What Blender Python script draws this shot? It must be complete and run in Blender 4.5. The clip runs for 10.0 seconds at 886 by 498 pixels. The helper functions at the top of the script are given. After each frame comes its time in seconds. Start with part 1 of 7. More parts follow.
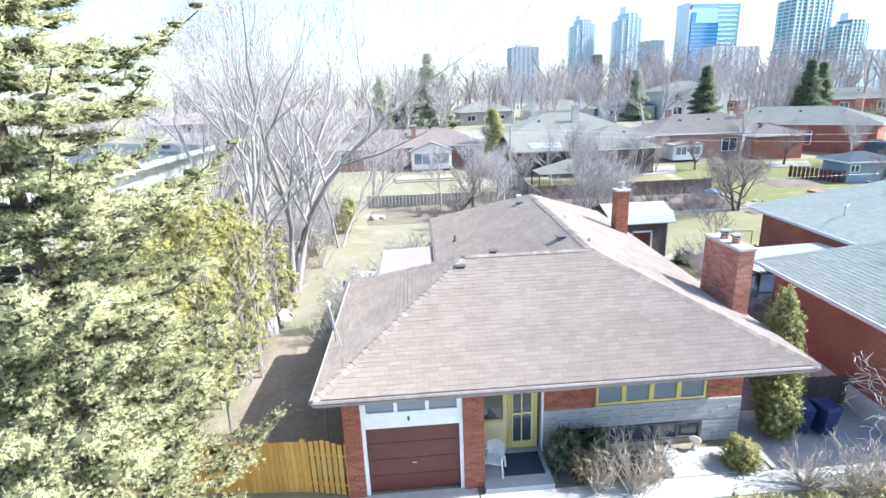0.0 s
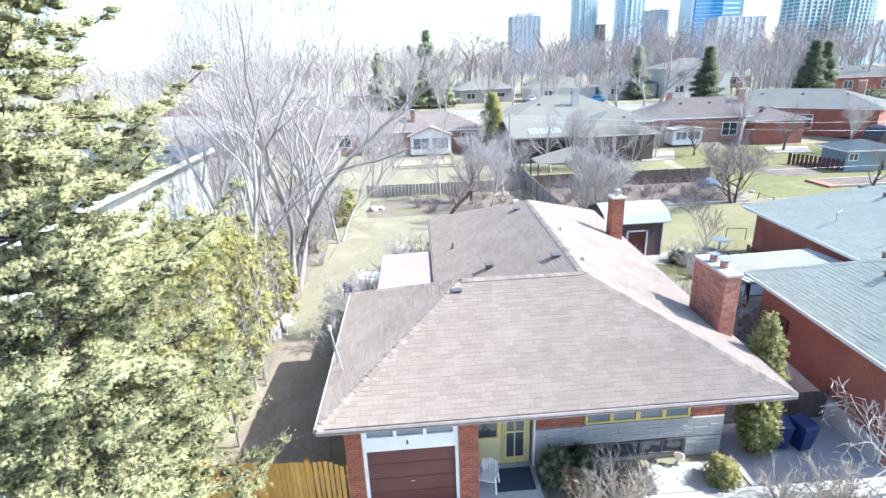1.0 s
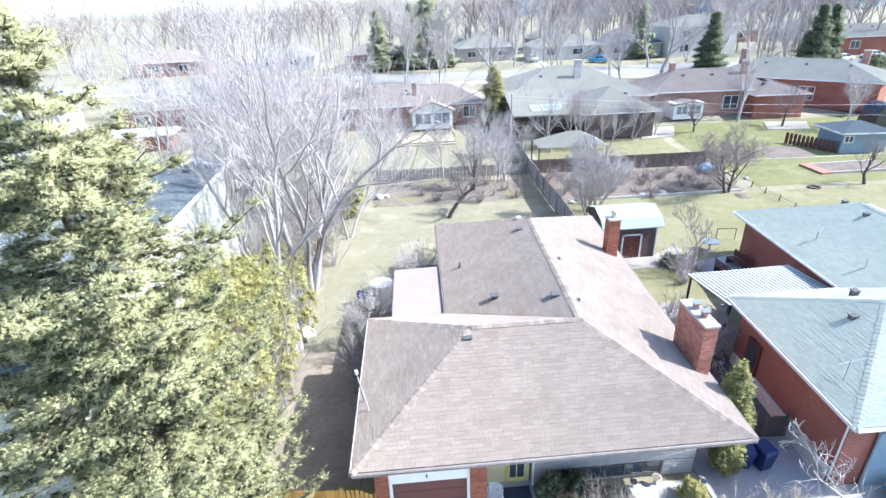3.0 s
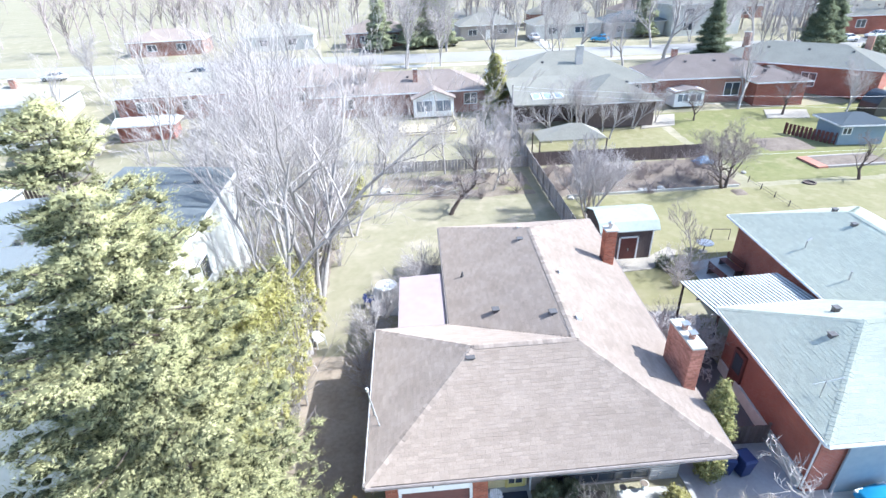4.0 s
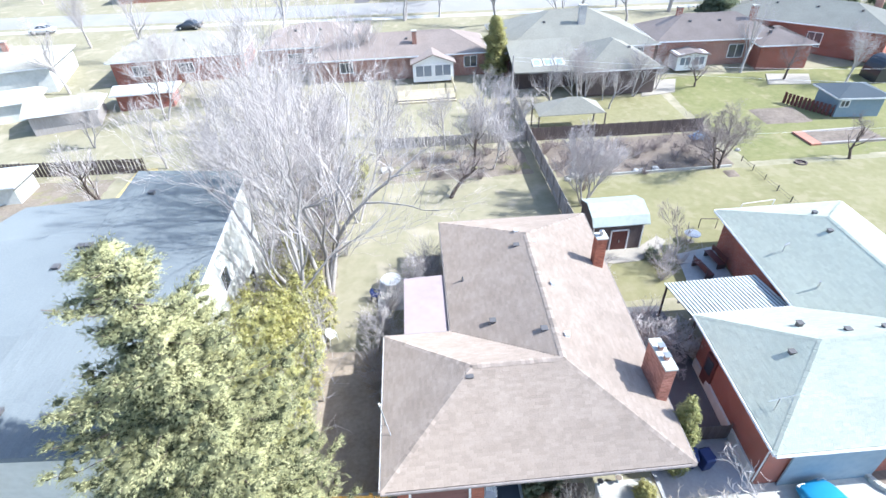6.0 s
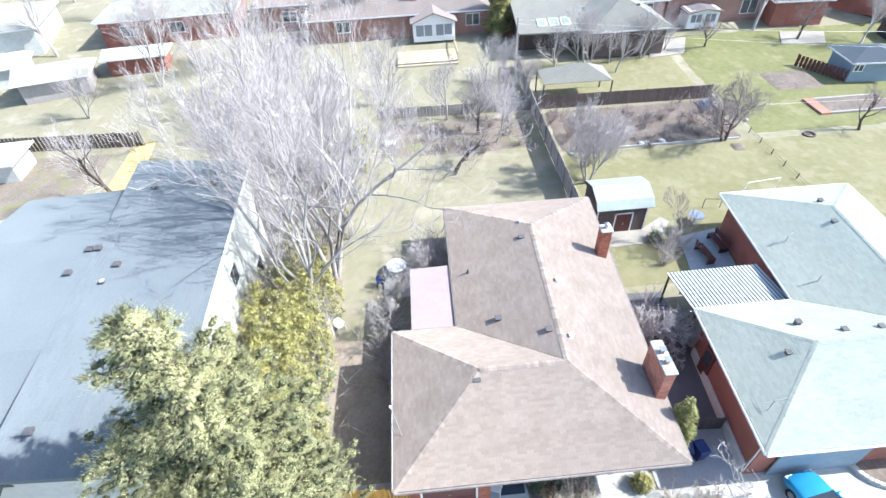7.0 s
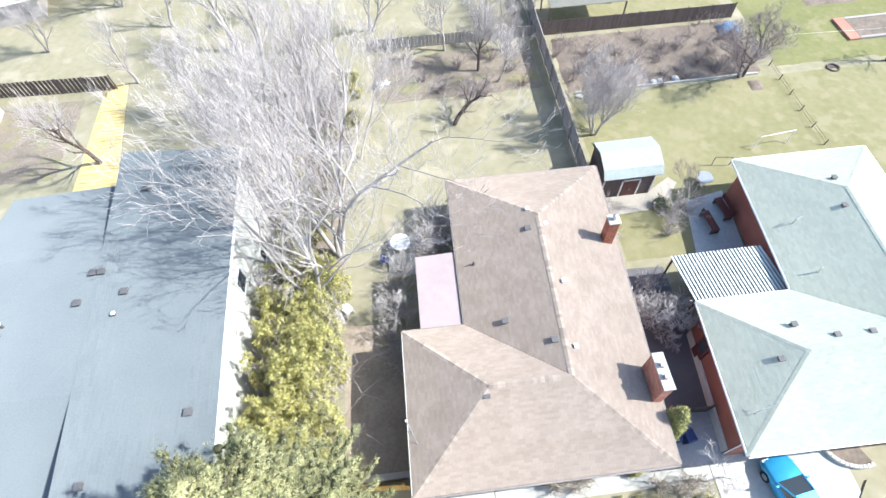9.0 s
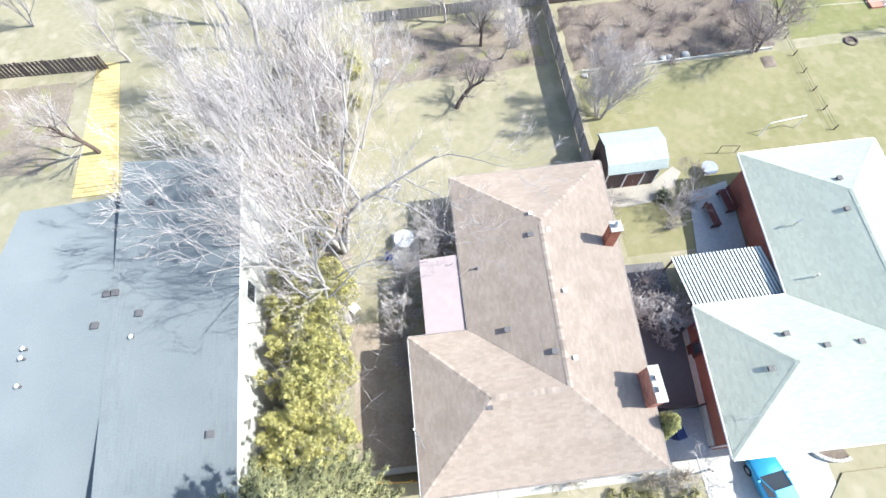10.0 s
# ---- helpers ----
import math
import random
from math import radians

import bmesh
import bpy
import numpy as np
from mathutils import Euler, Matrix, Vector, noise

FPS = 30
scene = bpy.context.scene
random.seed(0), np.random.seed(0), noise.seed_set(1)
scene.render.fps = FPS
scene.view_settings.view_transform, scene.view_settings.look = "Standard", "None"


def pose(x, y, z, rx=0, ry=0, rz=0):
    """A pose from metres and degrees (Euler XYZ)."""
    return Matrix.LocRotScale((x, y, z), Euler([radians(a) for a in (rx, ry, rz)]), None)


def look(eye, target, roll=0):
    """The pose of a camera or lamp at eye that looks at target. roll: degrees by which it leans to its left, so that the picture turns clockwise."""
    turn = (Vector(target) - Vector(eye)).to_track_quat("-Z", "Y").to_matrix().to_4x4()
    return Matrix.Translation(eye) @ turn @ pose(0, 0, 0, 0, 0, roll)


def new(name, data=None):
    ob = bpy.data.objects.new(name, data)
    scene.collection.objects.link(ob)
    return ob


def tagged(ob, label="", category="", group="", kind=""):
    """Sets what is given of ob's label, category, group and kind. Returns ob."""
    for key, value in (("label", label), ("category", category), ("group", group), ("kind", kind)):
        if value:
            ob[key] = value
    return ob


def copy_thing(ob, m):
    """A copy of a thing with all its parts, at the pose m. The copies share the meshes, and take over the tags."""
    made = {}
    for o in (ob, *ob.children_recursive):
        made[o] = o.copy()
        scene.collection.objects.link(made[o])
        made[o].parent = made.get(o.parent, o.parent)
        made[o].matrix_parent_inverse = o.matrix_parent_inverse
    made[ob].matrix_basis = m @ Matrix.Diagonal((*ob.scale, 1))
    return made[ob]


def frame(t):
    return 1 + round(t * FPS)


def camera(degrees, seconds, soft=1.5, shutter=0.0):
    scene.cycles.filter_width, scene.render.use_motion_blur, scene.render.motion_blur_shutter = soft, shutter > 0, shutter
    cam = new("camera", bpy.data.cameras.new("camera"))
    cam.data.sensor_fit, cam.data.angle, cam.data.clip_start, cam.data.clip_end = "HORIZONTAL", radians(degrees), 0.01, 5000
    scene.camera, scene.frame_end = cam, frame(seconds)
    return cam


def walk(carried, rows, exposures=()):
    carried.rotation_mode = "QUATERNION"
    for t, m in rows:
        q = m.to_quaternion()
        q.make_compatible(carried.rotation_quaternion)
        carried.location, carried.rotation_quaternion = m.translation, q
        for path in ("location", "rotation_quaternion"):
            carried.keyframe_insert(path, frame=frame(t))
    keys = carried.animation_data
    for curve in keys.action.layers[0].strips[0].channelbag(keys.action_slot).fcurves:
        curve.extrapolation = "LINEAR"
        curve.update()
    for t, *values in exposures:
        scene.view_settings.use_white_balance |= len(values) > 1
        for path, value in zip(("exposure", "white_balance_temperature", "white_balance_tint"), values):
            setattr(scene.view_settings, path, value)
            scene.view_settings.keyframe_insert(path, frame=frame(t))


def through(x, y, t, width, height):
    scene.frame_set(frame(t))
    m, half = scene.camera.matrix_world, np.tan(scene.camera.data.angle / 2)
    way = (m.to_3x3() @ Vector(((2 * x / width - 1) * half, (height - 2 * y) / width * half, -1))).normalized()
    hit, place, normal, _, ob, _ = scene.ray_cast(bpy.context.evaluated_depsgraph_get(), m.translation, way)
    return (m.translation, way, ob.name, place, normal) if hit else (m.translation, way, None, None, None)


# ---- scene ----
import itertools
cam = camera(81.9, 10.0)
PATH = [
    (0, (-0.256, 0.085, 10.645), (-0.139, 2.001, 10.085), -2.2),
    (0.5, (-0.207, 0.119, 11.527), (-0.092, 2.02, 10.915), -2.2),
    (1, (-0.108, 0.104, 12.434), (0.004, 1.987, 11.77), -2.2),
    (1.5, (-0.115, 0.13, 13.429), (-0.004, 1.995, 12.715), -2.2),
    (2, (-0.245, 0.049, 14.477), (-0.135, 1.894, 13.713), -2.1),
    (2.5, (-0.386, -0.126, 15.581), (-0.276, 1.698, 14.768), -2.2),
    (4, (-0.618, -0.218, 19.151), (-0.517, 1.532, 18.189), -2.3),
    (4.5, (-0.606, -0.165, 20.309), (-0.506, 1.558, 19.299), -2.3),
    (5, (-0.544, -0.159, 21.469), (-0.449, 1.536, 20.413), -2.5),
    (5.5, (-0.543, -0.075, 22.614), (-0.451, 1.587, 21.505), -2.5),
    (7, (-0.732, 2.041, 26.255), (-0.659, 3.515, 24.906), -3.0),
    (7.5, (-0.807, 3.318, 27.387), (-0.74, 4.712, 25.955), -3.4),
    (8, (-0.901, 4.81, 28.542), (-0.834, 6.107, 27.021), -3.4),
    (8.5, (-0.95, 6.377, 29.627), (-0.882, 7.57, 28.023), -3.5),
    (9, (-0.76, 7.973, 30.929), (-0.709, 9.058, 29.25), -4.4),
    (9.5, (-0.636, 9.709, 32.171), (-0.598, 10.683, 30.425), -5.0),
    (10, (-0.35, 11.622, 33.526), (-0.337, 12.481, 31.72), -6.5),
]

walk(cam, [(t, look(eye, target, roll)) for t, eye, target, roll in PATH], [(0, 1.77, 5950, 6), (2.5, 1.75, 5800, 7), (5, 1.72, 5850, 6), (7.5, 1.67, 6050, 6), (10, 1.65, 6350, 4)])

# ---- light: clear noon sky, sun to the right of the house ----
SUN = Vector((0.715, -0.075, 0.69)).normalized()
world = bpy.data.worlds.new("sky")
scene.world = world
world.use_nodes = True
wn = world.node_tree.nodes
sky = wn.new("ShaderNodeTexSky")
sky.sky_type = "NISHITA"
sky.sun_disc = False
sky.sun_elevation = math.asin(SUN.z)
sky.sun_rotation = math.atan2(SUN.x, SUN.y)
sky.air_density, sky.dust_density, sky.ozone_density = 0.9, 1.2, 0.8
wn["Background"].inputs[1].default_value = 0.13
world.node_tree.links.new(sky.outputs[0], wn["Background"].inputs[0])
lamp = bpy.data.lights.new("sun", "SUN")
lamp.energy, lamp.angle, lamp.color = 3.4, radians(0.55), (1.0, 0.97, 0.93)
sun = new("sun", lamp)
sun.matrix_world = look(SUN * 300, (0, 0, 0))


# ---- materials ----
def mat(name, c1, c2=None, rough=0.8, scale=6.0, scale2=0.6, bump=0.2, bump_scale=60.0, island=0.0, metal=0.0, obj_rand=0.0, spec=0.3, stain=None, stretch=(1, 1, 1), grit=0.0):
    """Two scales of noise between two colours, grain bump, and a per-piece lightness change."""
    m = bpy.data.materials.new(name)
    m.use_nodes = True
    nt = m.node_tree
    n, L = nt.nodes, nt.links
    b = n["Principled BSDF"]
    b.inputs["Roughness"].default_value = rough
    b.inputs["Metallic"].default_value = metal
    b.inputs["Diffuse Roughness"].default_value = grit
    b.inputs["Specular IOR Level"].default_value = spec
    tc = n.new("ShaderNodeTexCoord")
    mp = n.new("ShaderNodeMapping")
    mp.inputs["Scale"].default_value = stretch
    L.new(tc.outputs["Object"], mp.inputs[0])
    c2 = c2 or tuple(v * 0.75 for v in c1)
    n1 = n.new("ShaderNodeTexNoise")
    n1.inputs["Scale"].default_value = scale
    n1.inputs["Detail"].default_value = 6
    n2 = n.new("ShaderNodeTexNoise")
    n2.inputs["Scale"].default_value = scale2
    n2.inputs["Detail"].default_value = 4
    L.new(mp.outputs[0], n1.inputs[0]), L.new(mp.outputs[0], n2.inputs[0])
    mx = n.new("ShaderNodeMath")
    mx.operation = "ADD"
    L.new(n1.outputs[0], mx.inputs[0]), L.new(n2.outputs[0], mx.inputs[1])
    ramp = n.new("ShaderNodeMapRange")
    ramp.inputs["From Min"].default_value, ramp.inputs["From Max"].default_value = 0.75, 1.25
    L.new(mx.outputs[0], ramp.inputs["Value"])
    mix = n.new("ShaderNodeMix")
    mix.data_type = "RGBA"
    mix.inputs["A"].default_value, mix.inputs["B"].default_value = (*c1, 1), (*c2, 1)
    L.new(ramp.outputs[0], mix.inputs["Factor"])
    col = mix.outputs["Result"]
    if stain:
        n3 = n.new("ShaderNodeTexNoise")
        n3.inputs["Scale"].default_value = stain[1]
        n3.inputs["Detail"].default_value = 5
        L.new(tc.outputs["Object"], n3.inputs[0])
        r3 = n.new("ShaderNodeMapRange")
        r3.inputs["From Min"].default_value, r3.inputs["From Max"].default_value = stain[2], stain[2] + 0.12
        L.new(n3.outputs[0], r3.inputs["Value"])
        m3 = n.new("ShaderNodeMix")
        m3.data_type = "RGBA"
        m3.inputs["B"].default_value = (*stain[0], 1)
        L.new(r3.outputs[0], m3.inputs["Factor"]), L.new(col, m3.inputs["A"])
        col = m3.outputs["Result"]
    if island or obj_rand:
        hs = n.new("ShaderNodeHueSaturation")
        src = n.new("ShaderNodeNewGeometry").outputs["Random Per Island"] if island else n.new("ShaderNodeObjectInfo").outputs["Random"]
        amt = island or obj_rand
        mr = n.new("ShaderNodeMapRange")
        mr.inputs["To Min"].default_value, mr.inputs["To Max"].default_value = 1 - amt, 1 + amt
        L.new(src, mr.inputs["Value"]), L.new(mr.outputs[0], hs.inputs["Value"]), L.new(col, hs.inputs["Color"])
        col = hs.outputs[0]
    L.new(col, b.inputs["Base Color"])
    if bump:
        nb = n.new("ShaderNodeTexNoise")
        nb.inputs["Scale"].default_value = bump_scale
        nb.inputs["Detail"].default_value = 4
        L.new(mp.outputs[0], nb.inputs[0])
        bp = n.new("ShaderNodeBump")
        bp.inputs["Strength"].default_value, bp.inputs["Distance"].default_value = bump, 0.02
        L.new(nb.outputs[0], bp.inputs["Height"]), L.new(bp.outputs[0], b.inputs["Normal"])
    return m


def brick_mat(name, c1, c2, mortar):
    """Running-bond brickwork for walls seen from afar, on walls along x or y."""
    m = bpy.data.materials.new(name)
    m.use_nodes = True
    n, L = m.node_tree.nodes, m.node_tree.links
    b = n["Principled BSDF"]
    b.inputs["Roughness"].default_value = 0.9
    tc = n.new("ShaderNodeTexCoord")
    sp = n.new("ShaderNodeSeparateXYZ")
    L.new(tc.outputs["Object"], sp.inputs[0])
    ad = n.new("ShaderNodeMath")
    L.new(sp.outputs[0], ad.inputs[0]), L.new(sp.outputs[1], ad.inputs[1])
    cb = n.new("ShaderNodeCombineXYZ")
    L.new(ad.outputs[0], cb.inputs[0]), L.new(sp.outputs[2], cb.inputs[1])
    br = n.new("ShaderNodeTexBrick")
    br.inputs["Scale"].default_value = 1.0
    br.inputs["Brick Width"].default_value, br.inputs["Row Height"].default_value = 0.22, 0.076
    br.inputs["Mortar Size"].default_value = 0.011
    br.inputs["Color1"].default_value, br.inputs["Color2"].default_value, br.inputs["Mortar"].default_value = (*c1, 1), (*c2, 1), (*mortar, 1)
    L.new(cb.outputs[0], br.inputs[0])
    ns = n.new("ShaderNodeTexNoise")
    ns.inputs["Scale"].default_value = 0.7
    ns.inputs["Detail"].default_value = 5
    L.new(tc.outputs["Object"], ns.inputs[0])
    mr = n.new("ShaderNodeMapRange")
    mr.inputs["From Min"].default_value, mr.inputs["From Max"].default_value = 0.3, 0.7
    mr.inputs["To Min"].default_value, mr.inputs["To Max"].default_value = 0.8, 1.15
    L.new(ns.outputs[0], mr.inputs["Value"])
    hs = n.new("ShaderNodeHueSaturation")
    L.new(mr.outputs[0], hs.inputs["Value"]), L.new(br.outputs["Color"], hs.inputs["Color"])
    L.new(hs.outputs[0], b.inputs["Base Color"])
    bp = n.new("ShaderNodeBump")
    bp.inputs["Strength"].default_value, bp.inputs["Distance"].default_value = 0.5, 0.01
    bp.invert = True
    L.new(br.outputs["Fac"], bp.inputs["Height"]), L.new(bp.outputs[0], b.inputs["Normal"])
    return m


def leaf_mat(name, c1, c2, island=0.3, through=0.4):
    """Leaves and needles that let part of the light through."""
    m = mat(name, c1, c2, 0.85, 1.3, 0.45, 0, island=island, spec=0.12)
    n, L = m.node_tree.nodes, m.node_tree.links
    b = n["Principled BSDF"]
    tr = n.new("ShaderNodeBsdfTranslucent")
    mx = n.new("ShaderNodeMixShader")
    mx.inputs[0].default_value = through
    L.new(b.inputs["Base Color"].links[0].from_socket, tr.inputs[0])
    L.new(b.outputs[0], mx.inputs[1]), L.new(tr.outputs[0], mx.inputs[2])
    L.new(mx.outputs[0], n["Material Output"].inputs[0])
    return m


def glass_mat(name, tint, rough=0.05):
    m = bpy.data.materials.new(name)
    m.use_nodes = True
    b = m.node_tree.nodes["Principled BSDF"]
    b.inputs["Base Color"].default_value = (*tint, 1)
    b.inputs["Roughness"].default_value = rough
    b.inputs["Specular IOR Level"].default_value = 0.9
    return m


M_SHINGLE = mat("beige_brown_asphalt_shingle", (0.378, 0.314, 0.27), (0.318, 0.26, 0.22), 0.95, 22, 0.9, 0.35, 160, island=0.075, grit=1.0, spec=0.04)
M_SHINGLE_ONE = mat("beige_brown_asphalt_shingle_single", (0.378, 0.314, 0.27), (0.318, 0.26, 0.22), 0.95, 22, 0.9, 0.35, 160, obj_rand=0.075, grit=1.0, spec=0.04)
M_DECK = mat("roof_underlay", (0.29, 0.235, 0.2), None, 0.95)
M_CAP = mat("ridge_cap_shingle", (0.4, 0.335, 0.29), (0.34, 0.28, 0.24), 0.95, 9.0, 0.5, 0.3, 160, island=0.2, grit=1.0, spec=0.04)
M_SHINGLE_B = mat("pale_blue_grey_asphalt_shingle", (0.545, 0.56, 0.475), (0.49, 0.505, 0.43), 0.95, 20.0, 0.4, 0.35, 160, island=0.06, grit=1.0, spec=0.04)
M_SHINGLE_L = mat("slate_grey_low_roofing", (0.165, 0.185, 0.198), (0.138, 0.157, 0.172), 0.9, 14.0, 0.25, 0.25, 90, island=0.04, grit=1.0, spec=0.04)
M_ROOF_GREY = mat("light_grey_shingle_roof", (0.35, 0.335, 0.29), (0.295, 0.282, 0.245), 0.95, 5.0, 0.5, 0.3, 40, grit=1.0, spec=0.04)
M_ROOF_BROWN = mat("brown_shingle_roof", (0.33, 0.275, 0.25), (0.27, 0.225, 0.205), 0.95, 5.0, 0.5, 0.3, 40, grit=1.0, spec=0.04)
M_ROOF_PALE = mat("pale_cream_shingle_roof", (0.33, 0.32, 0.285), (0.28, 0.27, 0.24), 0.95, 5.0, 0.5, 0.3, 40, grit=1.0, spec=0.04)
M_BRICKWALL = brick_mat("red_brown_brickwork", (0.30, 0.115, 0.075), (0.22, 0.085, 0.06), (0.46, 0.37, 0.33))
M_BRICKWALL_R = brick_mat("bright_red_brickwork", (0.33, 0.09, 0.055), (0.24, 0.065, 0.045), (0.32, 0.19, 0.16))
M_BRICK = mat("red_clay_brick", (0.34, 0.125, 0.08), (0.25, 0.09, 0.06), 0.9, 12, 1.5, 0.3, 80, island=0.25)
M_BRICK_ONE = mat("red_clay_brick_single", (0.34, 0.125, 0.08), (0.25, 0.09, 0.06), 0.9, 12, 1.5, 0.3, 80, obj_rand=0.25)
M_BRICK_P = mat("faded_pink_red_brick", (0.4, 0.19, 0.15), (0.31, 0.135, 0.1), 0.9, 12, 1.5, 0.3, 80, island=0.25)
M_MORTAR = mat("grey_mortar", (0.42, 0.36, 0.32), None, 0.95)
M_STONE = mat("grey_split_stone", (0.42, 0.41, 0.40), (0.32, 0.31, 0.31), 0.9, 5, 1.0, 0.4, 25, island=0.13)
M_WHITE = mat("white_paint", (0.78, 0.78, 0.77), (0.7, 0.7, 0.7), 0.5, 4, 0.5, 0.08)
M_STUCCO = mat("white_stucco", (0.6, 0.6, 0.57), (0.5, 0.5, 0.47), 0.9, 3, 0.4, 0.3, 40)
M_ALU = mat("white_aluminium_trim", (0.75, 0.75, 0.76), (0.65, 0.65, 0.67), 0.4, 5, 0.6, 0.05)
M_SOFFIT = mat("brown_grey_soffit", (0.27, 0.235, 0.225), None, 0.8)
M_GARAGE = mat("brown_painted_steel_door", (0.125, 0.045, 0.04), (0.1, 0.036, 0.033), 0.45, 3, 0.4, 0.06)
M_YELLOW = mat("mustard_yellow_paint", (0.64, 0.54, 0.2), (0.56, 0.46, 0.16), 0.5, 5, 0.8, 0.1)
M_CREAM = mat("pale_yellow_paint", (0.68, 0.6, 0.36), (0.6, 0.53, 0.3), 0.55, 5, 0.8, 0.1)
M_GLASS = glass_mat("dark_window_glass", (0.05, 0.06, 0.075))
M_GLASS_B = glass_mat("blue_tower_glass", (0.03, 0.2, 0.42), 0.15)
# Glass paled and roughened; the distance haze is part of its colour.
M_GLASS_T = glass_mat("hazed_tower_glass", (0.4, 0.5, 0.57), 0.5)
M_GLASS_G = glass_mat("teal_tower_glass", (0.1, 0.24, 0.27), 0.4)
M_GLASS_C = glass_mat("pale_cyan_office_glass", (0.36, 0.58, 0.66), 0.4)
M_GLASS_L = glass_mat("frosted_grey_glass", (0.17, 0.2, 0.25), 0.2)
M_GLASS_S = glass_mat("skylight_glass", (0.25, 0.32, 0.36), 0.2)
M_CONC = mat("pale_concrete", (0.46, 0.45, 0.425), (0.38, 0.372, 0.35), 0.9, 4, 0.4, 0.25, 60)
M_PORCH = mat("grey_blue_porch_slab", (0.4, 0.42, 0.43), (0.33, 0.35, 0.36), 0.85, 4, 0.5, 0.2)
M_ASPHALT = mat("worn_grey_asphalt", (0.15, 0.142, 0.148), (0.11, 0.106, 0.112), 0.9, 20, 0.5, 0.3, 80)
M_ROAD = mat("sun_bleached_road", (0.3, 0.29, 0.285), (0.25, 0.245, 0.24), 0.9, 10, 0.2, 0.2, 60)
M_MATT = mat("dark_blue_grey_doormat", (0.045, 0.06, 0.085), None, 1.0, 40)
M_CEDARWOOD = mat("yellow_stained_wood", (0.62, 0.36, 0.1), (0.5, 0.27, 0.07), 0.75, 4, 1, 0.25, 30, obj_rand=0.14, stretch=(8, 8, 1))
M_OLDWOOD = mat("grey_weathered_wood", (0.38, 0.35, 0.335), (0.28, 0.255, 0.245), 0.9, 4, 1, 0.3, 30, obj_rand=0.15, stretch=(8, 8, 1))
M_DARKWOOD = mat("dark_brown_fence_wood", (0.13, 0.1, 0.095), (0.09, 0.07, 0.065), 0.9, 4, 1, 0.3, 30, obj_rand=0.15, stretch=(8, 8, 1))
M_DECKWOOD = mat("bleached_yellow_deck_wood", (0.48, 0.42, 0.3), (0.4, 0.34, 0.23), 0.85, 4, 1, 0.2, 30, obj_rand=0.1)
M_WALKWOOD = mat("sun_yellowed_boards", (0.52, 0.42, 0.2), (0.44, 0.34, 0.15), 0.85, 4, 1, 0.2, 30, obj_rand=0.06)
M_PINK = mat("pale_pink_membrane_roof", (0.35, 0.29, 0.296), (0.31, 0.255, 0.262), 0.9, 2, 0.3, 0.1, 30, spec=0.1)
M_CORR = mat("white_corrugated_plastic", (0.55, 0.58, 0.57), (0.48, 0.51, 0.5), 0.5, 3, 0.4, 0.05)
M_UNDER = mat("dark_gap_backing", (0.12, 0.155, 0.175), (0.09, 0.12, 0.14), 0.6, 3, 0.4, 0.1)
M_DRIVE = mat("lavender_grey_worn_concrete", (0.38, 0.375, 0.39), (0.31, 0.31, 0.325), 0.9, 6, 0.4, 0.25, 60)
M_SHEDROOF = mat("pale_green_grey_sheet_roof", (0.33, 0.37, 0.355), (0.27, 0.305, 0.295), 0.7, 3, 0.4, 0.15, 20)
M_GRAVEL = mat("pale_beige_gravel", (0.36, 0.33, 0.29), (0.28, 0.255, 0.22), 1.0, 9, 0.5, 0.6, 30)
M_DARKMETAL = mat("dark_grey_metal", (0.12, 0.115, 0.12), None, 0.6, 8, 1, 0.1)
M_GALV = mat("galvanised_metal", (0.5, 0.5, 0.51), None, 0.35, 8, 1, 0.05, metal=0.8)
M_LAWN = mat("dormant_straw_lawn", (0.275, 0.25, 0.178), (0.225, 0.208, 0.135), 1.0, 1.7, 0.13, 0.6, 25, stain=((0.315, 0.28, 0.21), 0.45, 0.54))
M_LAWN_E = mat("olive_early_spring_lawn", (0.225, 0.207, 0.118), (0.18, 0.17, 0.085), 1.0, 1.7, 0.16, 0.6, 25, stain=((0.235, 0.214, 0.13), 0.8, 0.52))
M_LAWN_N = mat("mossy_olive_lawn", (0.19, 0.185, 0.085), (0.145, 0.15, 0.062), 1.0, 1.7, 0.2, 0.6, 25, stain=((0.22, 0.2, 0.11), 0.7, 0.56))
M_SOIL = mat("bare_brown_soil", (0.205, 0.168, 0.14), (0.135, 0.11, 0.092), 1.0, 4, 0.9, 0.8, 14)
M_LITTER = mat("brown_leaf_litter", (0.24, 0.2, 0.165), (0.16, 0.135, 0.105), 1.0, 5, 0.5, 0.6, 20, stain=((0.2, 0.19, 0.1), 0.7, 0.56))
M_SIDE = mat("leaf_littered_path", (0.34, 0.285, 0.23), (0.25, 0.2, 0.155), 1.0, 5, 0.7, 0.6, 20)
M_BARK = mat("pale_grey_bark", (0.42, 0.39, 0.37), (0.3, 0.275, 0.265), 0.95, 6, 1.0, 0.4, 30)
M_BARK_D = mat("dark_brown_bark", (0.13, 0.1, 0.09), (0.09, 0.07, 0.06), 0.95, 6, 1.0, 0.4, 30)
M_TWIG = mat("pale_pinkish_twigs", (0.47, 0.43, 0.42), (0.38, 0.345, 0.34), 0.95, 4, 1.0, 0)
M_TWIG_D = mat("brown_grey_twigs", (0.3, 0.25, 0.245), (0.23, 0.19, 0.185), 0.95, 4, 1.0, 0)
M_DRY = leaf_mat("dry_tan_leaves", (0.5, 0.37, 0.27), (0.38, 0.27, 0.19), 0.25, 0.2)
M_TWIG_W = mat("pale_greyish_twigs", (0.52, 0.45, 0.38), (0.4, 0.34, 0.28), 0.95, 4, 1.0, 0)
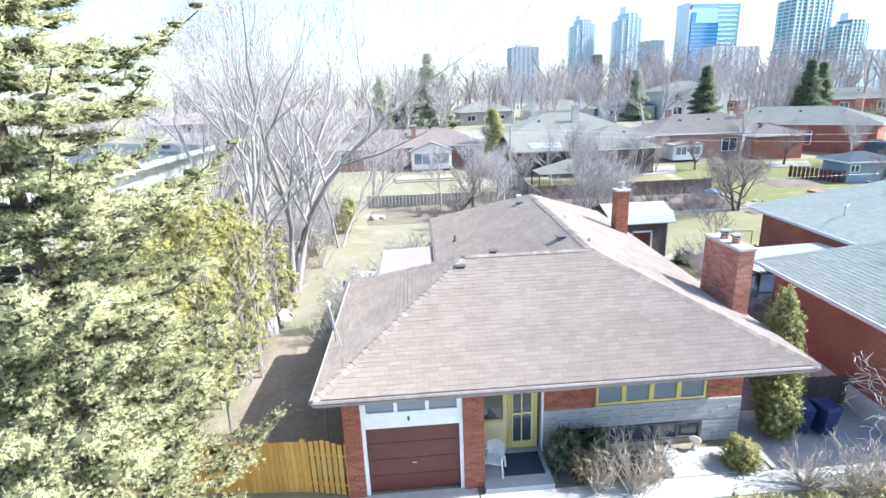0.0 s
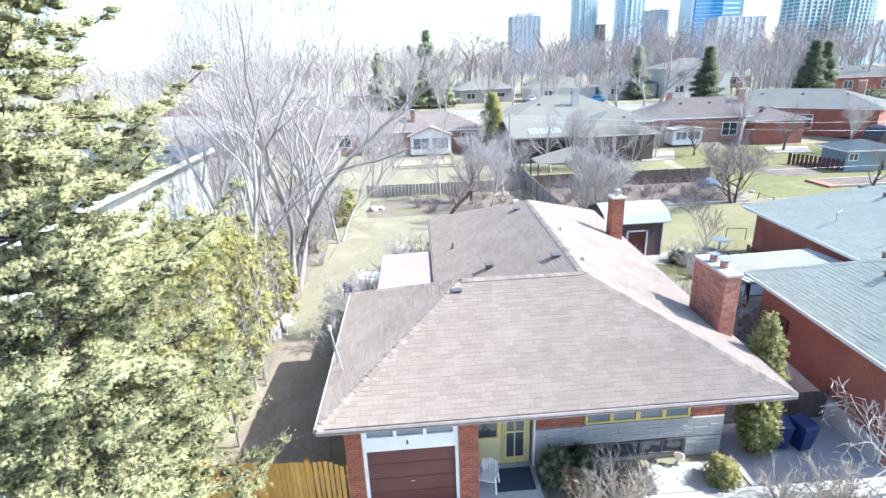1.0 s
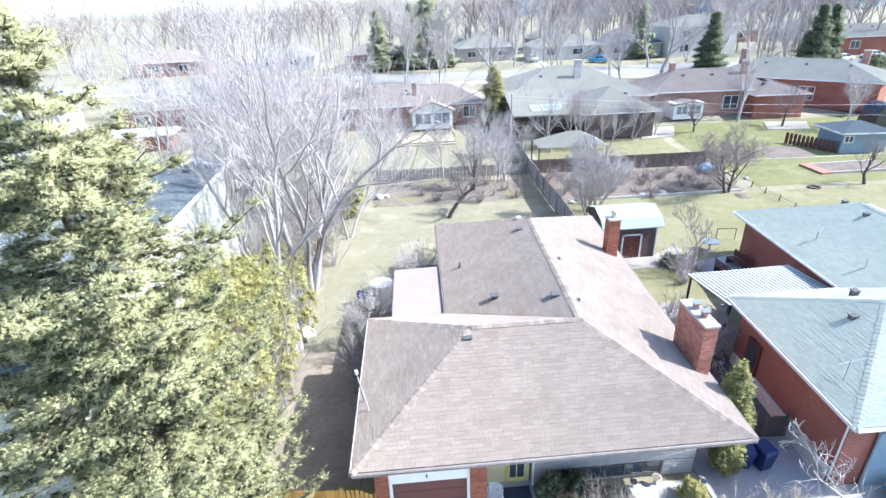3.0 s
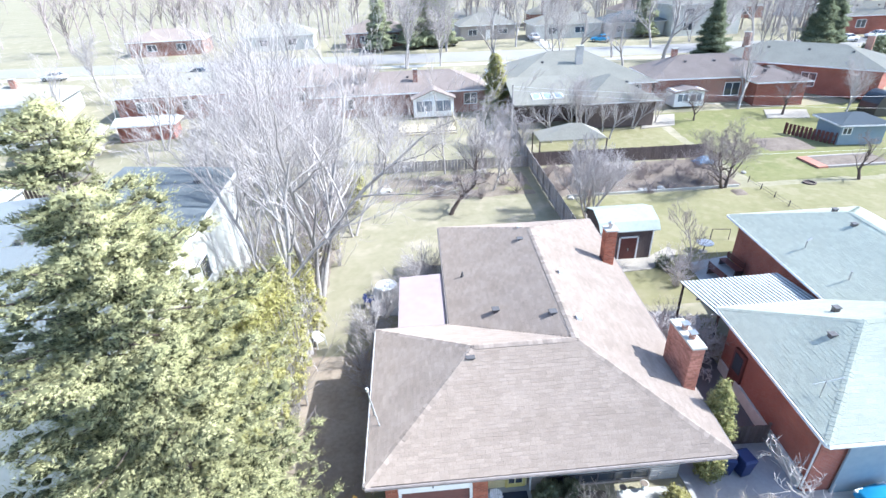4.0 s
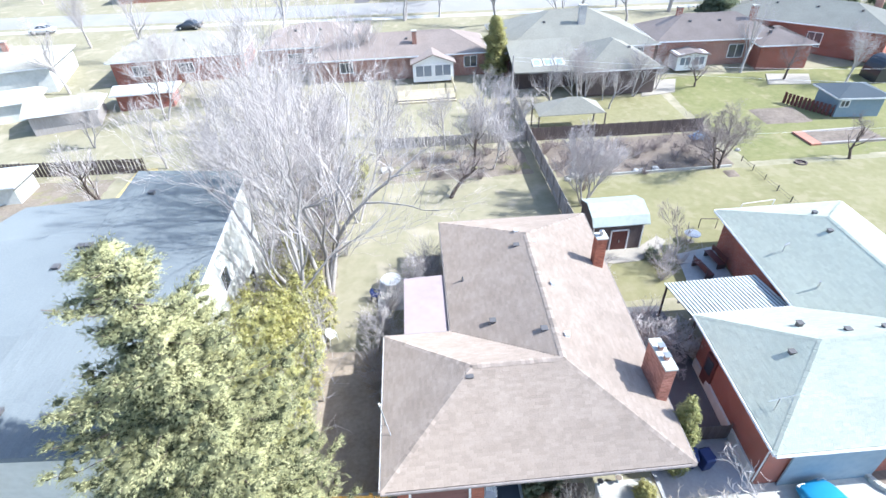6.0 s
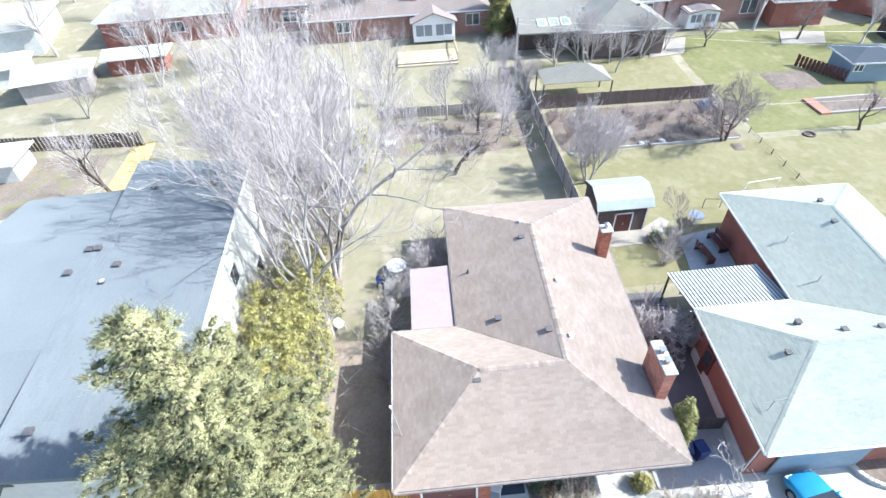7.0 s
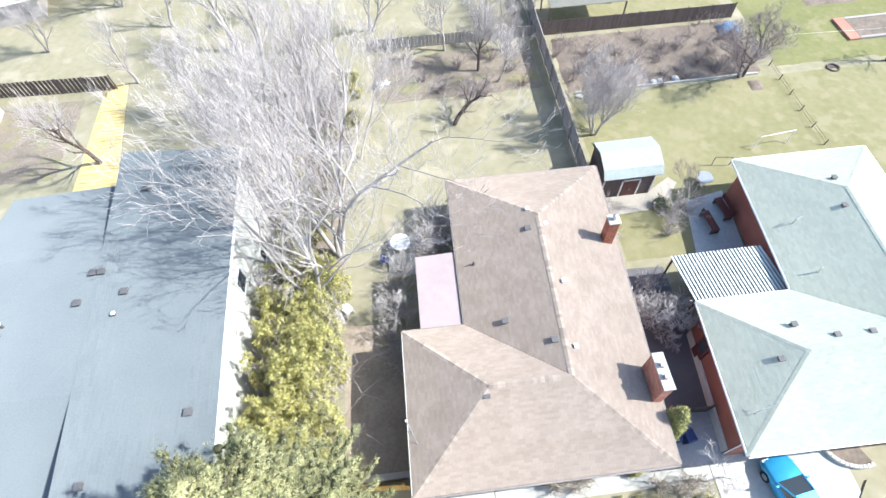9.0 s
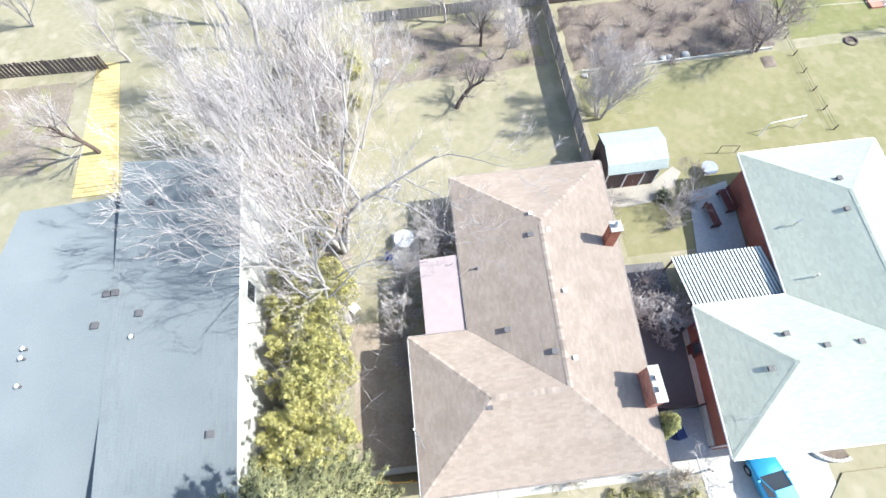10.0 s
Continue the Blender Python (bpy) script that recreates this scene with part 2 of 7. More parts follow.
# Darkened on purpose: the shade between boughs is put into this colour.
M_INNER = leaf_mat("inner_shade_foliage", (0.13, 0.13, 0.07), (0.08, 0.085, 0.048), 0.3, 0.1)
# Needles lightened so the far firs carry distance haze in their colour.
M_FIRPALE = leaf_mat("haze_paled_fir_needles", (0.38, 0.4, 0.26), (0.29, 0.32, 0.2), 0.2, 0.12)
M_CORNER = leaf_mat("yellow_green_corner_cedar_foliage", (0.42, 0.42, 0.19), (0.27, 0.28, 0.125), 0.3, 0.18)
M_TWIG_F = mat("grey_brown_twigs", (0.35, 0.3, 0.29), (0.26, 0.22, 0.215), 0.95, 0.2, 0.03, 0)
M_SPRUCE = leaf_mat("pale_green_spruce_needles", (0.53, 0.515, 0.29), (0.37, 0.375, 0.205), 0.22, 0.14)
M_CEDAR = leaf_mat("yellow_green_cedar_foliage", (0.63, 0.58, 0.22), (0.44, 0.43, 0.185), 0.16, 0.25)
# Core colour darker than the outer sprays, painting the shade inside hedge and shrubs.
M_CEDAR_IN = leaf_mat("inner_shade_cedar", (0.32, 0.29, 0.13), (0.21, 0.2, 0.095), 0.25, 0.15)
M_BUSH = leaf_mat("mid_green_bush_foliage", (0.46, 0.43, 0.19), (0.32, 0.31, 0.14))
M_PALEBUSH = leaf_mat("pale_winter_bush_foliage", (0.56, 0.53, 0.3), (0.42, 0.41, 0.22))
M_DARKFIR = leaf_mat("dark_green_fir_needles", (0.24, 0.27, 0.18), (0.17, 0.2, 0.13))
M_BLUECAR = mat("bright_blue_metallic_car_paint", (0.05, 0.34, 0.6), (0.04, 0.3, 0.55), 0.3, 3, 0.5, 0, metal=0.3, spec=0.6)
M_BLACK = mat("black_rubber", (0.02, 0.02, 0.022), None, 0.8)
M_CARDARK = mat("dark_car_paint", (0.03, 0.035, 0.045), None, 0.3, spec=0.6, bump=0)
M_CARWHITE = mat("white_car_paint", (0.7, 0.7, 0.72), None, 0.3, spec=0.6, bump=0)
M_BLUEPL = mat("blue_plastic", (0.02, 0.035, 0.12), None, 0.5, bump=0)
M_WHITEPL = mat("white_moulded_plastic", (0.72, 0.73, 0.74), None, 0.45, bump=0)
M_BLUEWALL = mat("blue_grey_siding", (0.24, 0.3, 0.35), (0.2, 0.26, 0.31), 0.8, 3, 0.5, 0.1)
# Wall tone paled towards blue to paint in the haze of distance.
M_TOWER_A = mat("hazed_blue_tower_wall", (0.58, 0.68, 0.73), (0.53, 0.63, 0.7), 0.7, 0.1, 0.02, 0)
M_TOWER_B = mat("grey_tower_wall", (0.5, 0.5, 0.53), (0.44, 0.44, 0.48), 0.7, 0.1, 0.02, 0)
M_RED = mat("red_border_boards", (0.42, 0.2, 0.15), None, 0.8)
M_TARP = mat("faded_blue_tarpaulin", (0.2, 0.35, 0.55), (0.14, 0.27, 0.47), 0.5, 4, 1, 0.3, 12)
M_ROCK = mat("pale_field_stone", (0.45, 0.44, 0.42), (0.35, 0.34, 0.33), 0.9, 6, 2, 0.4, 20)


# ---- building blocks ----
class MB:
    """Collects vertices and faces of one mesh."""

    def __init__(self):
        self.v, self.f = [], []

    def add(self, vs, fs):
        k = len(self.v)
        self.v += [tuple(p) for p in vs]
        self.f += [tuple(i + k for i in f) for f in fs]
        return self

    def box(self, x0, y0, z0, x1, y1, z1, m=None):
        p = [(x0, y0, z0), (x1, y0, z0), (x1, y1, z0), (x0, y1, z0), (x0, y0, z1), (x1, y0, z1), (x1, y1, z1), (x0, y1, z1)]
        if m is not None:
            p = [m @ Vector(q) for q in p]
        return self.add(p, [(0, 3, 2, 1), (4, 5, 6, 7), (0, 1, 5, 4), (1, 2, 6, 5), (2, 3, 7, 6), (3, 0, 4, 7)])

    def bar(self, a, b, w, h=None):
        """A square bar from a to b."""
        a, b = Vector(a), Vector(b)
        h = h or w
        m = Matrix.Translation(a) @ (b - a).to_track_quat("Z", "Y").to_matrix().to_4x4()
        return self.box(-w / 2, -h / 2, 0, w / 2, h / 2, (b - a).length, m)

    def tube(self, pts, radii, sides=6, cap=True):
        pts = [Vector(p) for p in pts]
        k = len(self.v)
        for i, p in enumerate(pts):
            d = (pts[min(i + 1, len(pts) - 1)] - pts[max(i - 1, 0)]).normalized()
            u = d.orthogonal().normalized() if abs(d.z) > 0.95 else d.cross(Vector((0, 0, 1))).normalized()
            w = d.cross(u)
            for s in range(sides):
                a = 2 * math.pi * s / sides
                self.v.append(tuple(p + (u * math.cos(a) + w * math.sin(a)) * radii[i]))
        for i in range(len(pts) - 1):
            for s in range(sides):
                a, b = k + i * sides + s, k + i * sides + (s + 1) % sides
                self.f.append((a, b, b + sides, a + sides))
        if cap:
            self.f.append(tuple(range(k + sides - 1, k - 1, -1)))
            self.f.append(tuple(range(k + (len(pts) - 1) * sides, k + len(pts) * sides)))
        return self

    def cyl(self, x, y, z0, z1, r0, r1=None, sides=16):
        return self.tube([(x, y, z0), (x, y, z1)], [r0, r0 if r1 is None else r1], sides)

    def lathe(self, x, y, prof, sides=16):
        k = len(self.v)
        for r, z in prof:
            for s in range(sides):
                a = 2 * math.pi * s / sides
                self.v.append((x + r * math.cos(a), y + r * math.sin(a), z))
        for i in range(len(prof) - 1):
            for s in range(sides):
                a, b = k + i * sides + s, k + i * sides + (s + 1) % sides
                self.f.append((a, b, b + sides, a + sides))
        self.f.append(tuple(range(k + sides - 1, k - 1, -1)))
        self.f.append(tuple(range(k + (len(prof) - 1) * sides, k + len(prof) * sides)))
        return self

    def prism(self, poly, z0, z1):
        n = len(poly)
        vs = [(x, y, z0) for x, y in poly] + [(x, y, z1) for x, y in poly]
        fs = [tuple(range(n - 1, -1, -1)), tuple(range(n, 2 * n))] + [(i, (i + 1) % n, n + (i + 1) % n, n + i) for i in range(n)]
        return self.add(vs, fs)

    def slab(self, poly3, t):
        """A plate of thickness t under the 3D polygon."""
        n = len(poly3)
        vs = [tuple(p) for p in poly3] + [(p[0], p[1], p[2] - t) for p in poly3]
        fs = [tuple(range(n)), tuple(range(2 * n - 1, n - 1, -1))] + [(i, n + i, n + (i + 1) % n, (i + 1) % n) for i in range(n)]
        return self.add(vs, fs)

    def mesh(self, name, off=(0, 0, 0)):
        me = bpy.data.meshes.new(name)
        v = np.array(self.v, dtype=float).reshape(-1, 3) - np.array(off)
        me.from_pydata(v.tolist(), [], self.f)
        return me


BASE = {}


def thing(name, at, label, category, group="", kind=""):
    """The Empty of a thing, at its base; its parts are given in world places."""
    ob = new(name)
    ob.location = at
    ob.empty_display_size = 0.2
    BASE[ob] = Vector(at)
    return tagged(ob, label, category, group, kind)


def fix(me, smooth=False, bevel=0.0, weld=False):
    bm = bmesh.new()
    bm.from_mesh(me)
    if weld:
        bmesh.ops.remove_doubles(bm, verts=bm.verts, dist=0.01)
    if bevel:
        bmesh.ops.bevel(bm, geom=list(bm.edges), offset=bevel, segments=2, profile=0.6, affect="EDGES", clamp_overlap=True)
    bmesh.ops.recalc_face_normals(bm, faces=bm.faces)
    bm.to_mesh(me)
    bm.free()
    if smooth:
        me.polygons.foreach_set("use_smooth", [True] * len(me.polygons))


def part(name, mb, material, parent, label="", bevel=0.0, smooth=False, kind="", recalc=True):
    off = BASE.get(parent, Vector((0, 0, 0)))
    me = mb.mesh(name, off)
    if recalc or bevel:
        fix(me, smooth, bevel, name in ("roof", "canopy"))
    me.materials.append(material)
    ob = new(name, me)
    ob.parent = parent
    BASE[ob] = off
    return tagged(ob, label, kind=kind)


def solo(name, mb, material, label, category, at=(0, 0, 0), bevel=0.0, smooth=False, group="", kind="", recalc=True):
    me = mb.mesh(name, at)
    if recalc or bevel:
        fix(me, smooth, bevel)
    me.materials.append(material)
    ob = new(name, me)
    ob.location = at
    BASE[ob] = Vector(at)
    return tagged(ob, label, category, group, kind)


def ground_z(x, y):
    """Gentle rise of the land behind the house, up to the far street."""
    def s(a, b, v):
        v = min(max((v - a) / (b - a), 0), 1)
        return v * v * (3 - 2 * v)
    return 0.4 * s(14, 34, y) + 0.5 * s(48, 64, y) + 0.9 * s(58, 72, y) + 2.8 * s(68, 120, y)


rng = random.Random(7)


def shingles(polys, expo=0.145, tab=0.33, thick=0.011, pick=None, seed=1):
    """Overlapping tabs on convex roof planes whose first two points are the eave. Returns one joined mesh and the picked single tabs."""
    r = random.Random(seed)
    mb, singles = MB(), []
    for k, poly in enumerate(polys):
        P = [Vector(p) for p in poly]
        u = (P[1] - P[0]).normalized()
        nrm = u.cross(P[2] - P[0]).normalized()
        if nrm.z < 0:
            nrm = -nrm
        w = nrm.cross(u)
        if w.z < 0:
            w = -w
        q = [((p - P[0]).dot(u), (p - P[0]).dot(w)) for p in P]
        n2 = (P[2] - P[0]).cross(P[-1] - P[0]).normalized() if len(P) > 3 else nrm

        def settle(p, e):
            """Set a point on the second half of a folded plane."""
            d2, dp = P[2] - P[0], p - P[0]
            if len(P) > 3 and d2.x * dp.y - d2.y * dp.x > 0:
                p = Vector((p.x, p.y, P[0].z - (n2.x * dp.x + n2.y * dp.y) / n2.z))
            return p + nrm * e

        vmax = max(b for a, b in q)
        n = int(vmax / expo)

        def span(v):
            xs = []
            for (a, b), (c, d) in zip(q, q[1:] + q[:1]):
                if (b - v) * (d - v) <= 0 and abs(b - d) > 1e-6:
                    xs.append(a + (c - a) * (v - b) / (d - b))
            return (min(xs), max(xs)) if len(xs) > 1 else None

        def crest(c):
            """Height of the plane's upper edge above the eave at a distance along it."""
            vs = [b + (d - b) * (c - a) / (e - a) for (a, b), (e, d) in zip(q, q[1:] + q[:1]) if (a - c) * (e - c) <= 0 and abs(a - e) > 1e-6]
            return max(vs) if vs else vmax

        for row in range(n + 1):
            v0 = row * expo
            sp = span(min(v0 + 0.4 * expo, vmax - 0.01))
            if not sp:
                continue
            x = sp[0] - (row % 2) * tab / 2 - r.random() * 0.06
            while x < sp[1]:
                wd = tab * r.choice((0.8, 1.0, 1.0, 1.25))
                a, b = max(x, sp[0]), min(x + wd - 0.006, sp[1])
                if b - a > 0.03:
                    t0, dv = thick * r.uniform(0.6, 1.4), r.uniform(-0.008, 0.008)
                    vs = [settle(P[0] + u * c + w * d, e) for c, d, e in ((a, v0 + dv, t0), (b, v0 + dv, t0), (b, min(v0 + expo + 0.01, max(crest(b), v0 + 0.02)), 0.004), (a, min(v0 + expo + 0.01, max(crest(a), v0 + 0.02)), 0.004), (a, v0 + dv, -0.004), (b, v0 + dv, -0.004))]
                    if pick and pick(k, row, a, b) and len(singles) < 300:
                        singles.append(vs)
                    else:
                        mb.add(vs, [(0, 1, 2, 3), (4, 5, 1, 0)])
                x += wd
    return mb, singles


def ridge_caps(lines, width=0.16, step=0.2, seed=3):
    """Bent cap shingles along hips and ridges, each lapping the next."""
    r = random.Random(seed)
    mb = MB()
    for a, b in lines:
        a, b = Vector(a), Vector(b)
        d = (b - a).normalized()
        side = d.cross(Vector((0, 0, 1))).normalized()
        up = side.cross(d)
        n = int((b - a).length / step)
        for i in range(n):
            p, e = a + d * (i * step), a + d * ((i + 1) * step + 0.03)
            h0, dr = 0.02 + r.uniform(0, 0.006), width * 0.37
            vs = []
            for c, h in ((p, h0), (e, h0 - 0.014)):
                vs += [c - side * width + up * (h - dr), c + up * h, c + side * width + up * (h - dr)]
            vs += [v - up * 0.015 for v in vs[:3]]
            mb.add(vs, [(0, 1, 4, 3), (1, 2, 5, 4), (6, 7, 1, 0), (7, 8, 2, 1)])
    return mb


def bricks(faces, holes=(), bl=0.215, bh=0.068, j=0.009, proud=0.012, seed=5, only=None):
    """Bricks laid on vertical faces: (origin, unit direction, outward normal, length, z0, z1)."""
    r = random.Random(seed)
    mb, singles = MB(), []
    for o, d, nrm, length, z0, z1 in faces:
        o, d, nrm = Vector(o), Vector(d), Vector(nrm)
        rows = int((z1 - z0) / (bh + j))
        rh = (z1 - z0) / rows
        for row in range(rows):
            x = -(row % 2) * (bl + j) / 2
            while x < length:
                a, b = max(x, 0), min(x + bl, length)
                if b - a > 0.03:
                    za, zb = z0 + row * rh, z0 + row * rh + rh - j
                    t = proud * r.uniform(0.7, 1.25)
                    c = [o + d * s + nrm * n + Vector((0, 0, z - o.z)) for s, n, z in ((a, 0, za), (b, 0, za), (b, 0, zb), (a, 0, zb), (a, t, za), (b, t, za), (b, t, zb), (a, t, zb))]
                    if only and only(row, a) and len(singles) < 300:
                        singles.append(c)
                    else:
                        mb.add(c, BRICK_F)
                x += bl + j
    return mb, singles


BRICK_F = [(4, 5, 6, 7), (0, 1, 5, 4), (1, 2, 6, 5), (2, 3, 7, 6), (3, 0, 4, 7)]


def singles_to_parts(name, quads, faces, material, parent):
    for vs in quads:
        c = sum((Vector(v) for v in vs), Vector()) / len(vs)
        mb = MB().add(vs, faces)
        me = mb.mesh(name, c)
        me.materials.append(material)
        ob = new(name, me)
        ob.parent = parent
        ob.location = c - BASE[parent]


def window(parent, x0, z0, x1, z1, y, frame_mat=None, glass=None, axis="x", out=-1, depth=0.06, fw=0.05, bars=0, name="window"):
    """A framed window on a wall along x (at y) or along y (at x=y); the pane is set back."""
    frame_mat, glass = frame_mat or M_WHITE, glass or M_GLASS
    mb, gl = MB(), MB()

    def bx(m, a0, h0, a1, h1, d0, d1):
        d0, d1 = sorted((y + out * d0, y + out * d1))
        if axis == "x":
            m.box(a0, d0, h0, a1, d1, h1)
        else:
            m.box(d0, a0, h0, d1, a1, h1)
    bx(mb, x0, z0, x1, z0 + fw, -0.02, depth)
    bx(mb, x0, z1 - fw, x1, z1, -0.02, depth)
    bx(mb, x0, z0 + fw, x0 + fw, z1 - fw, -0.02, depth)
    bx(mb, x1 - fw, z0 + fw, x1, z1 - fw, -0.02, depth)
    for i in range(bars):
        c = x0 + (x1 - x0) * (i + 1) / (bars + 1)
        bx(mb, c - fw / 2, z0 + fw, c + fw / 2, z1 - fw, -0.02, depth * 0.8)
    bx(gl, x0 + fw, z0 + fw, x1 - fw, z1 - fw, 0.0, 0.012)
    w = part(name, mb, frame_mat, parent)
    part("pane", gl, glass, w, "dark reflective glass")
    return w


# ---- ground, drives and paths ----
def build_ground():
    xs = [-3000, -1200, -500, -250] + list(range(-150, 151, 3)) + [250, 500, 1200, 3000]
    ys = [-600, -200, -80] + list(range(-40, 161, 3)) + [250, 500, 1200, 3500]
    mb = MB()
    for y in ys:
        for x in xs:
            mb.v.append((x, y, ground_z(x, y)))
    w = len(xs)
    for j in range(len(ys) - 1):
        for i in range(w - 1):
            mb.f.append((j * w + i, j * w + i + 1, (j + 1) * w + i + 1, (j + 1) * w + i))
    return solo("ground", mb, M_LAWN, "dry straw-coloured early spring lawn", "lawn", kind="structure", smooth=True)


def sheet(name, poly, lift, material, label, category, steps=1, kind="structure"):
    """A low slab that follows the land."""
    mb = MB()
    n = len(poly)
    top = [(x, y, ground_z(x, y) + lift) for x, y in poly]
    bot = [(x, y, ground_z(x, y) - 0.3) for x, y in poly]
    mb.add(top + bot, [tuple(range(n))] + [(i, i + n, (i + 1) % n + n, (i + 1) % n) for i in range(n)])
    return solo(name, mb, material, label, category, kind=kind)


def mound(name, x0, y0, x1, y1, lift, material, label, category, step=0.5, seed=1, rough=0.06, edge=0.5):
    """A rough patch of bare earth with an uneven edge."""
    mb = MB()
    nx, ny = max(2, int((x1 - x0) / step)), max(2, int((y1 - y0) / step))
    for j in range(ny + 1):
        for i in range(nx + 1):
            x, y = x0 + (x1 - x0) * i / nx, y0 + (y1 - y0) * j / ny
            e = min(i, nx - i, j, ny - j)
            nz = noise.noise((x * 0.5 + seed, y * 0.5, 0.3))
            h = -0.1 if e == 0 else lift * (0.6 + 0.4 * min(e, 2) / 2) + rough * nz
            if e == 0:
                x, y = x + edge * noise.noise((x * 0.7, y * 0.7, seed)), y + edge * noise.noise((y * 0.7, x * 0.7, seed))
            mb.v.append((x, y, ground_z(x, y) + h))
    for j in range(ny):
        for i in range(nx):
            a = j * (nx + 1) + i
            mb.f.append((a, a + 1, a + nx + 2, a + nx + 1))
    return solo(name, mb, material, label, category, kind="structure", smooth=True)


build_ground()
sheet("driveway_garage", [(-2.3, -12), (1.2, -12), (1.2, 12.1), (-2.3, 12.1)], 0.03, M_CONC, "pale concrete garage driveway", "driveway")
sheet("path_front", [(1.25, 10.95), (13.2, 10.95), (13.2, 11.75), (7.2, 11.75), (1.25, 11.75)], 0.05, M_CONC, "sunlit pale concrete front walk", "path")
sheet("path_patch", [(6.6, 11.76), (9.6, 11.76), (9.6, 12.9), (6.9, 12.9)], 0.07, M_CONC, "bright concrete slab beside the front bed", "path")
sheet("driveway_side", [(9.8, 11.77), (14.1, 11.77), (14.4, 14.6), (9.8, 14.6)], 0.04, M_DRIVE, "worn lavender-grey concrete side drive", "driveway")
sheet("driveway_side_rear", [(9.8, 14.61), (14.4, 14.61), (14.95, 19.45), (14.95, 24.3), (11.0, 24.5), (10.3, 20)], 0.06, M_ASPHALT, "dark asphalt strip between the two houses", "driveway")
sheet("driveway_neighbour", [(13.25, -12), (21.0, -12), (20.6, 12.2), (13.25, 12.2)], 0.04, M_CONC, "wide sunlit concrete driveway", "driveway")


def street_strip(name, y0, y1, lift, material, label, category):
    """A long strip along the far street that follows the land."""
    mb = MB()
    xs, n = list(range(-300, 301, 12)), 6
    for x in xs:
        for k in range(n + 1):
            y = y0 + (y1 - y0) * k / n - 0.05 * x
            mb.v.append((x, y, ground_z(x, y) + (lift if 0 < k < n else -0.1)))
    for a in range(len(xs) - 1):
        for k in range(n):
            q = a * (n + 1) + k
            mb.f.append((q, q + n + 1, q + n + 2, q + 1))
    return solo(name, mb, material, label, category, kind="structure", smooth=True)


street_strip("road", 100.5, 110.0, 0.1, M_ROAD, "sun-bleached suburban street", "road")
street_strip("pavement", 97.8, 99.6, 0.1, M_CONC, "pale concrete pavement", "pavement")
mound("driveway_far", -10.4, 109.5, -6.4, 126.0, 0.12, M_ASPHALT, "dark asphalt driveway across the street", "driveway", 1.0, 51, 0.0, 0.0)
mound("driveway_far_east", 27.0, 108.5, 31.0, 122.0, 0.12, M_CONC, "pale driveway across the street", "driveway", 1.0, 52, 0.0, 0.0)
mound("path_side", -7.4, 12.9, -3.1, 23.0, 0.06, M_SIDE, "leaf-littered bare strip beside the house", "path", 0.5, 4, 0.05, 0.8)
mound("leaf_litter", -13.5, 20.0, -6.4, 47.5, 0.07, M_LITTER, "brown leaf litter and ivy under the bare trees", "leaf litter", 0.6, 11, 0.08, 1.8)
mound("lawn_east", 11.9, 24.2, 62.0, 42.6, 0.035, M_LAWN_E, "olive-green early spring lawn", "lawn", 1.0, 21, 0.008, 0.6)
mound("lawn_north_east", 31.0, 42.0, 66.0, 66.0, 0.035, M_LAWN_N, "olive-green back lawns", "lawn", 1.0, 22, 0.008, 1.2)
mound("lawn_mid", 13.0, 51.0, 31.5, 61.5, 0.035, M_LAWN_E, "olive-green lawn behind the dark fence", "lawn", 1.0, 23, 0.008, 1.2)
mound("garden_bed", 12.6, 42.2, 30.4, 50.2, 0.14, M_SOIL, "large dug vegetable plot of bare soil", "garden bed", 0.5, 2)
mound("garden_bed_front", 3.4, 11.8, 6.55, 13.22, 0.12, M_SOIL, "narrow front bed of dark soil", "garden bed", 0.25, 3)
mound("garden_bed_back", -4.5, 43.0, 11.2, 50.0, 0.06, M_LITTER, "brown leaf-strewn bed under fruit trees", "garden bed", 0.6, 6)
mound("garden_bed_east", 38.0, 50.3, 44.2, 55.2, 0.14, M_SOIL, "bare brown vegetable plot", "garden bed", 0.6, 9)

mound("garden_bed_side", -40.0, 38.2, -29.9, 49.0, 0.06, M_LITTER, "pale brown bare garden plot in the far side yard", "garden bed", 0.8, 31, 0.05, 1.2)

# ---- the brick bungalow ----
EZ = 3.56
FL, FR, BR, BL = (-2.98, 11.48, EZ), (10.28, 11.48, EZ), (11.45, 31.1, EZ), (0.93, 31.25, EZ)
GL, IN = (-2.91, 20.3, EZ), (0.72, 20.28, EZ)
RL, RJ, RB = (1.4, 15.85, 5.77), (5.6, 15.85, 5.77), (6.0, 26.0, 5.78)


def roof(parent, planes, caps, material, one, cap_mat, deck, pick=None, seed=1, label=""):
    dk = MB()
    for p in planes:
        for tri in ((p[0], p[1], p[2]), (p[0], p[2], p[-1]))[: len(p) - 2]:
            dk.slab([(q[0], q[1], q[2] - 0.012) for q in tri], 0.07)
    rf = part("roof", dk, deck, parent, label)
    sh, ones = shingles(planes, pick=pick, seed=seed)
    part("shingle_layer", sh, material, rf, kind="stuff", recalc=False)
    part("ridge_cap", ridge_caps(caps), cap_mat, rf, kind="stuff", recalc=False)
    singles_to_parts("shingle", ones, [(0, 1, 2, 3), (4, 5, 1, 0)], one, rf)
    return rf


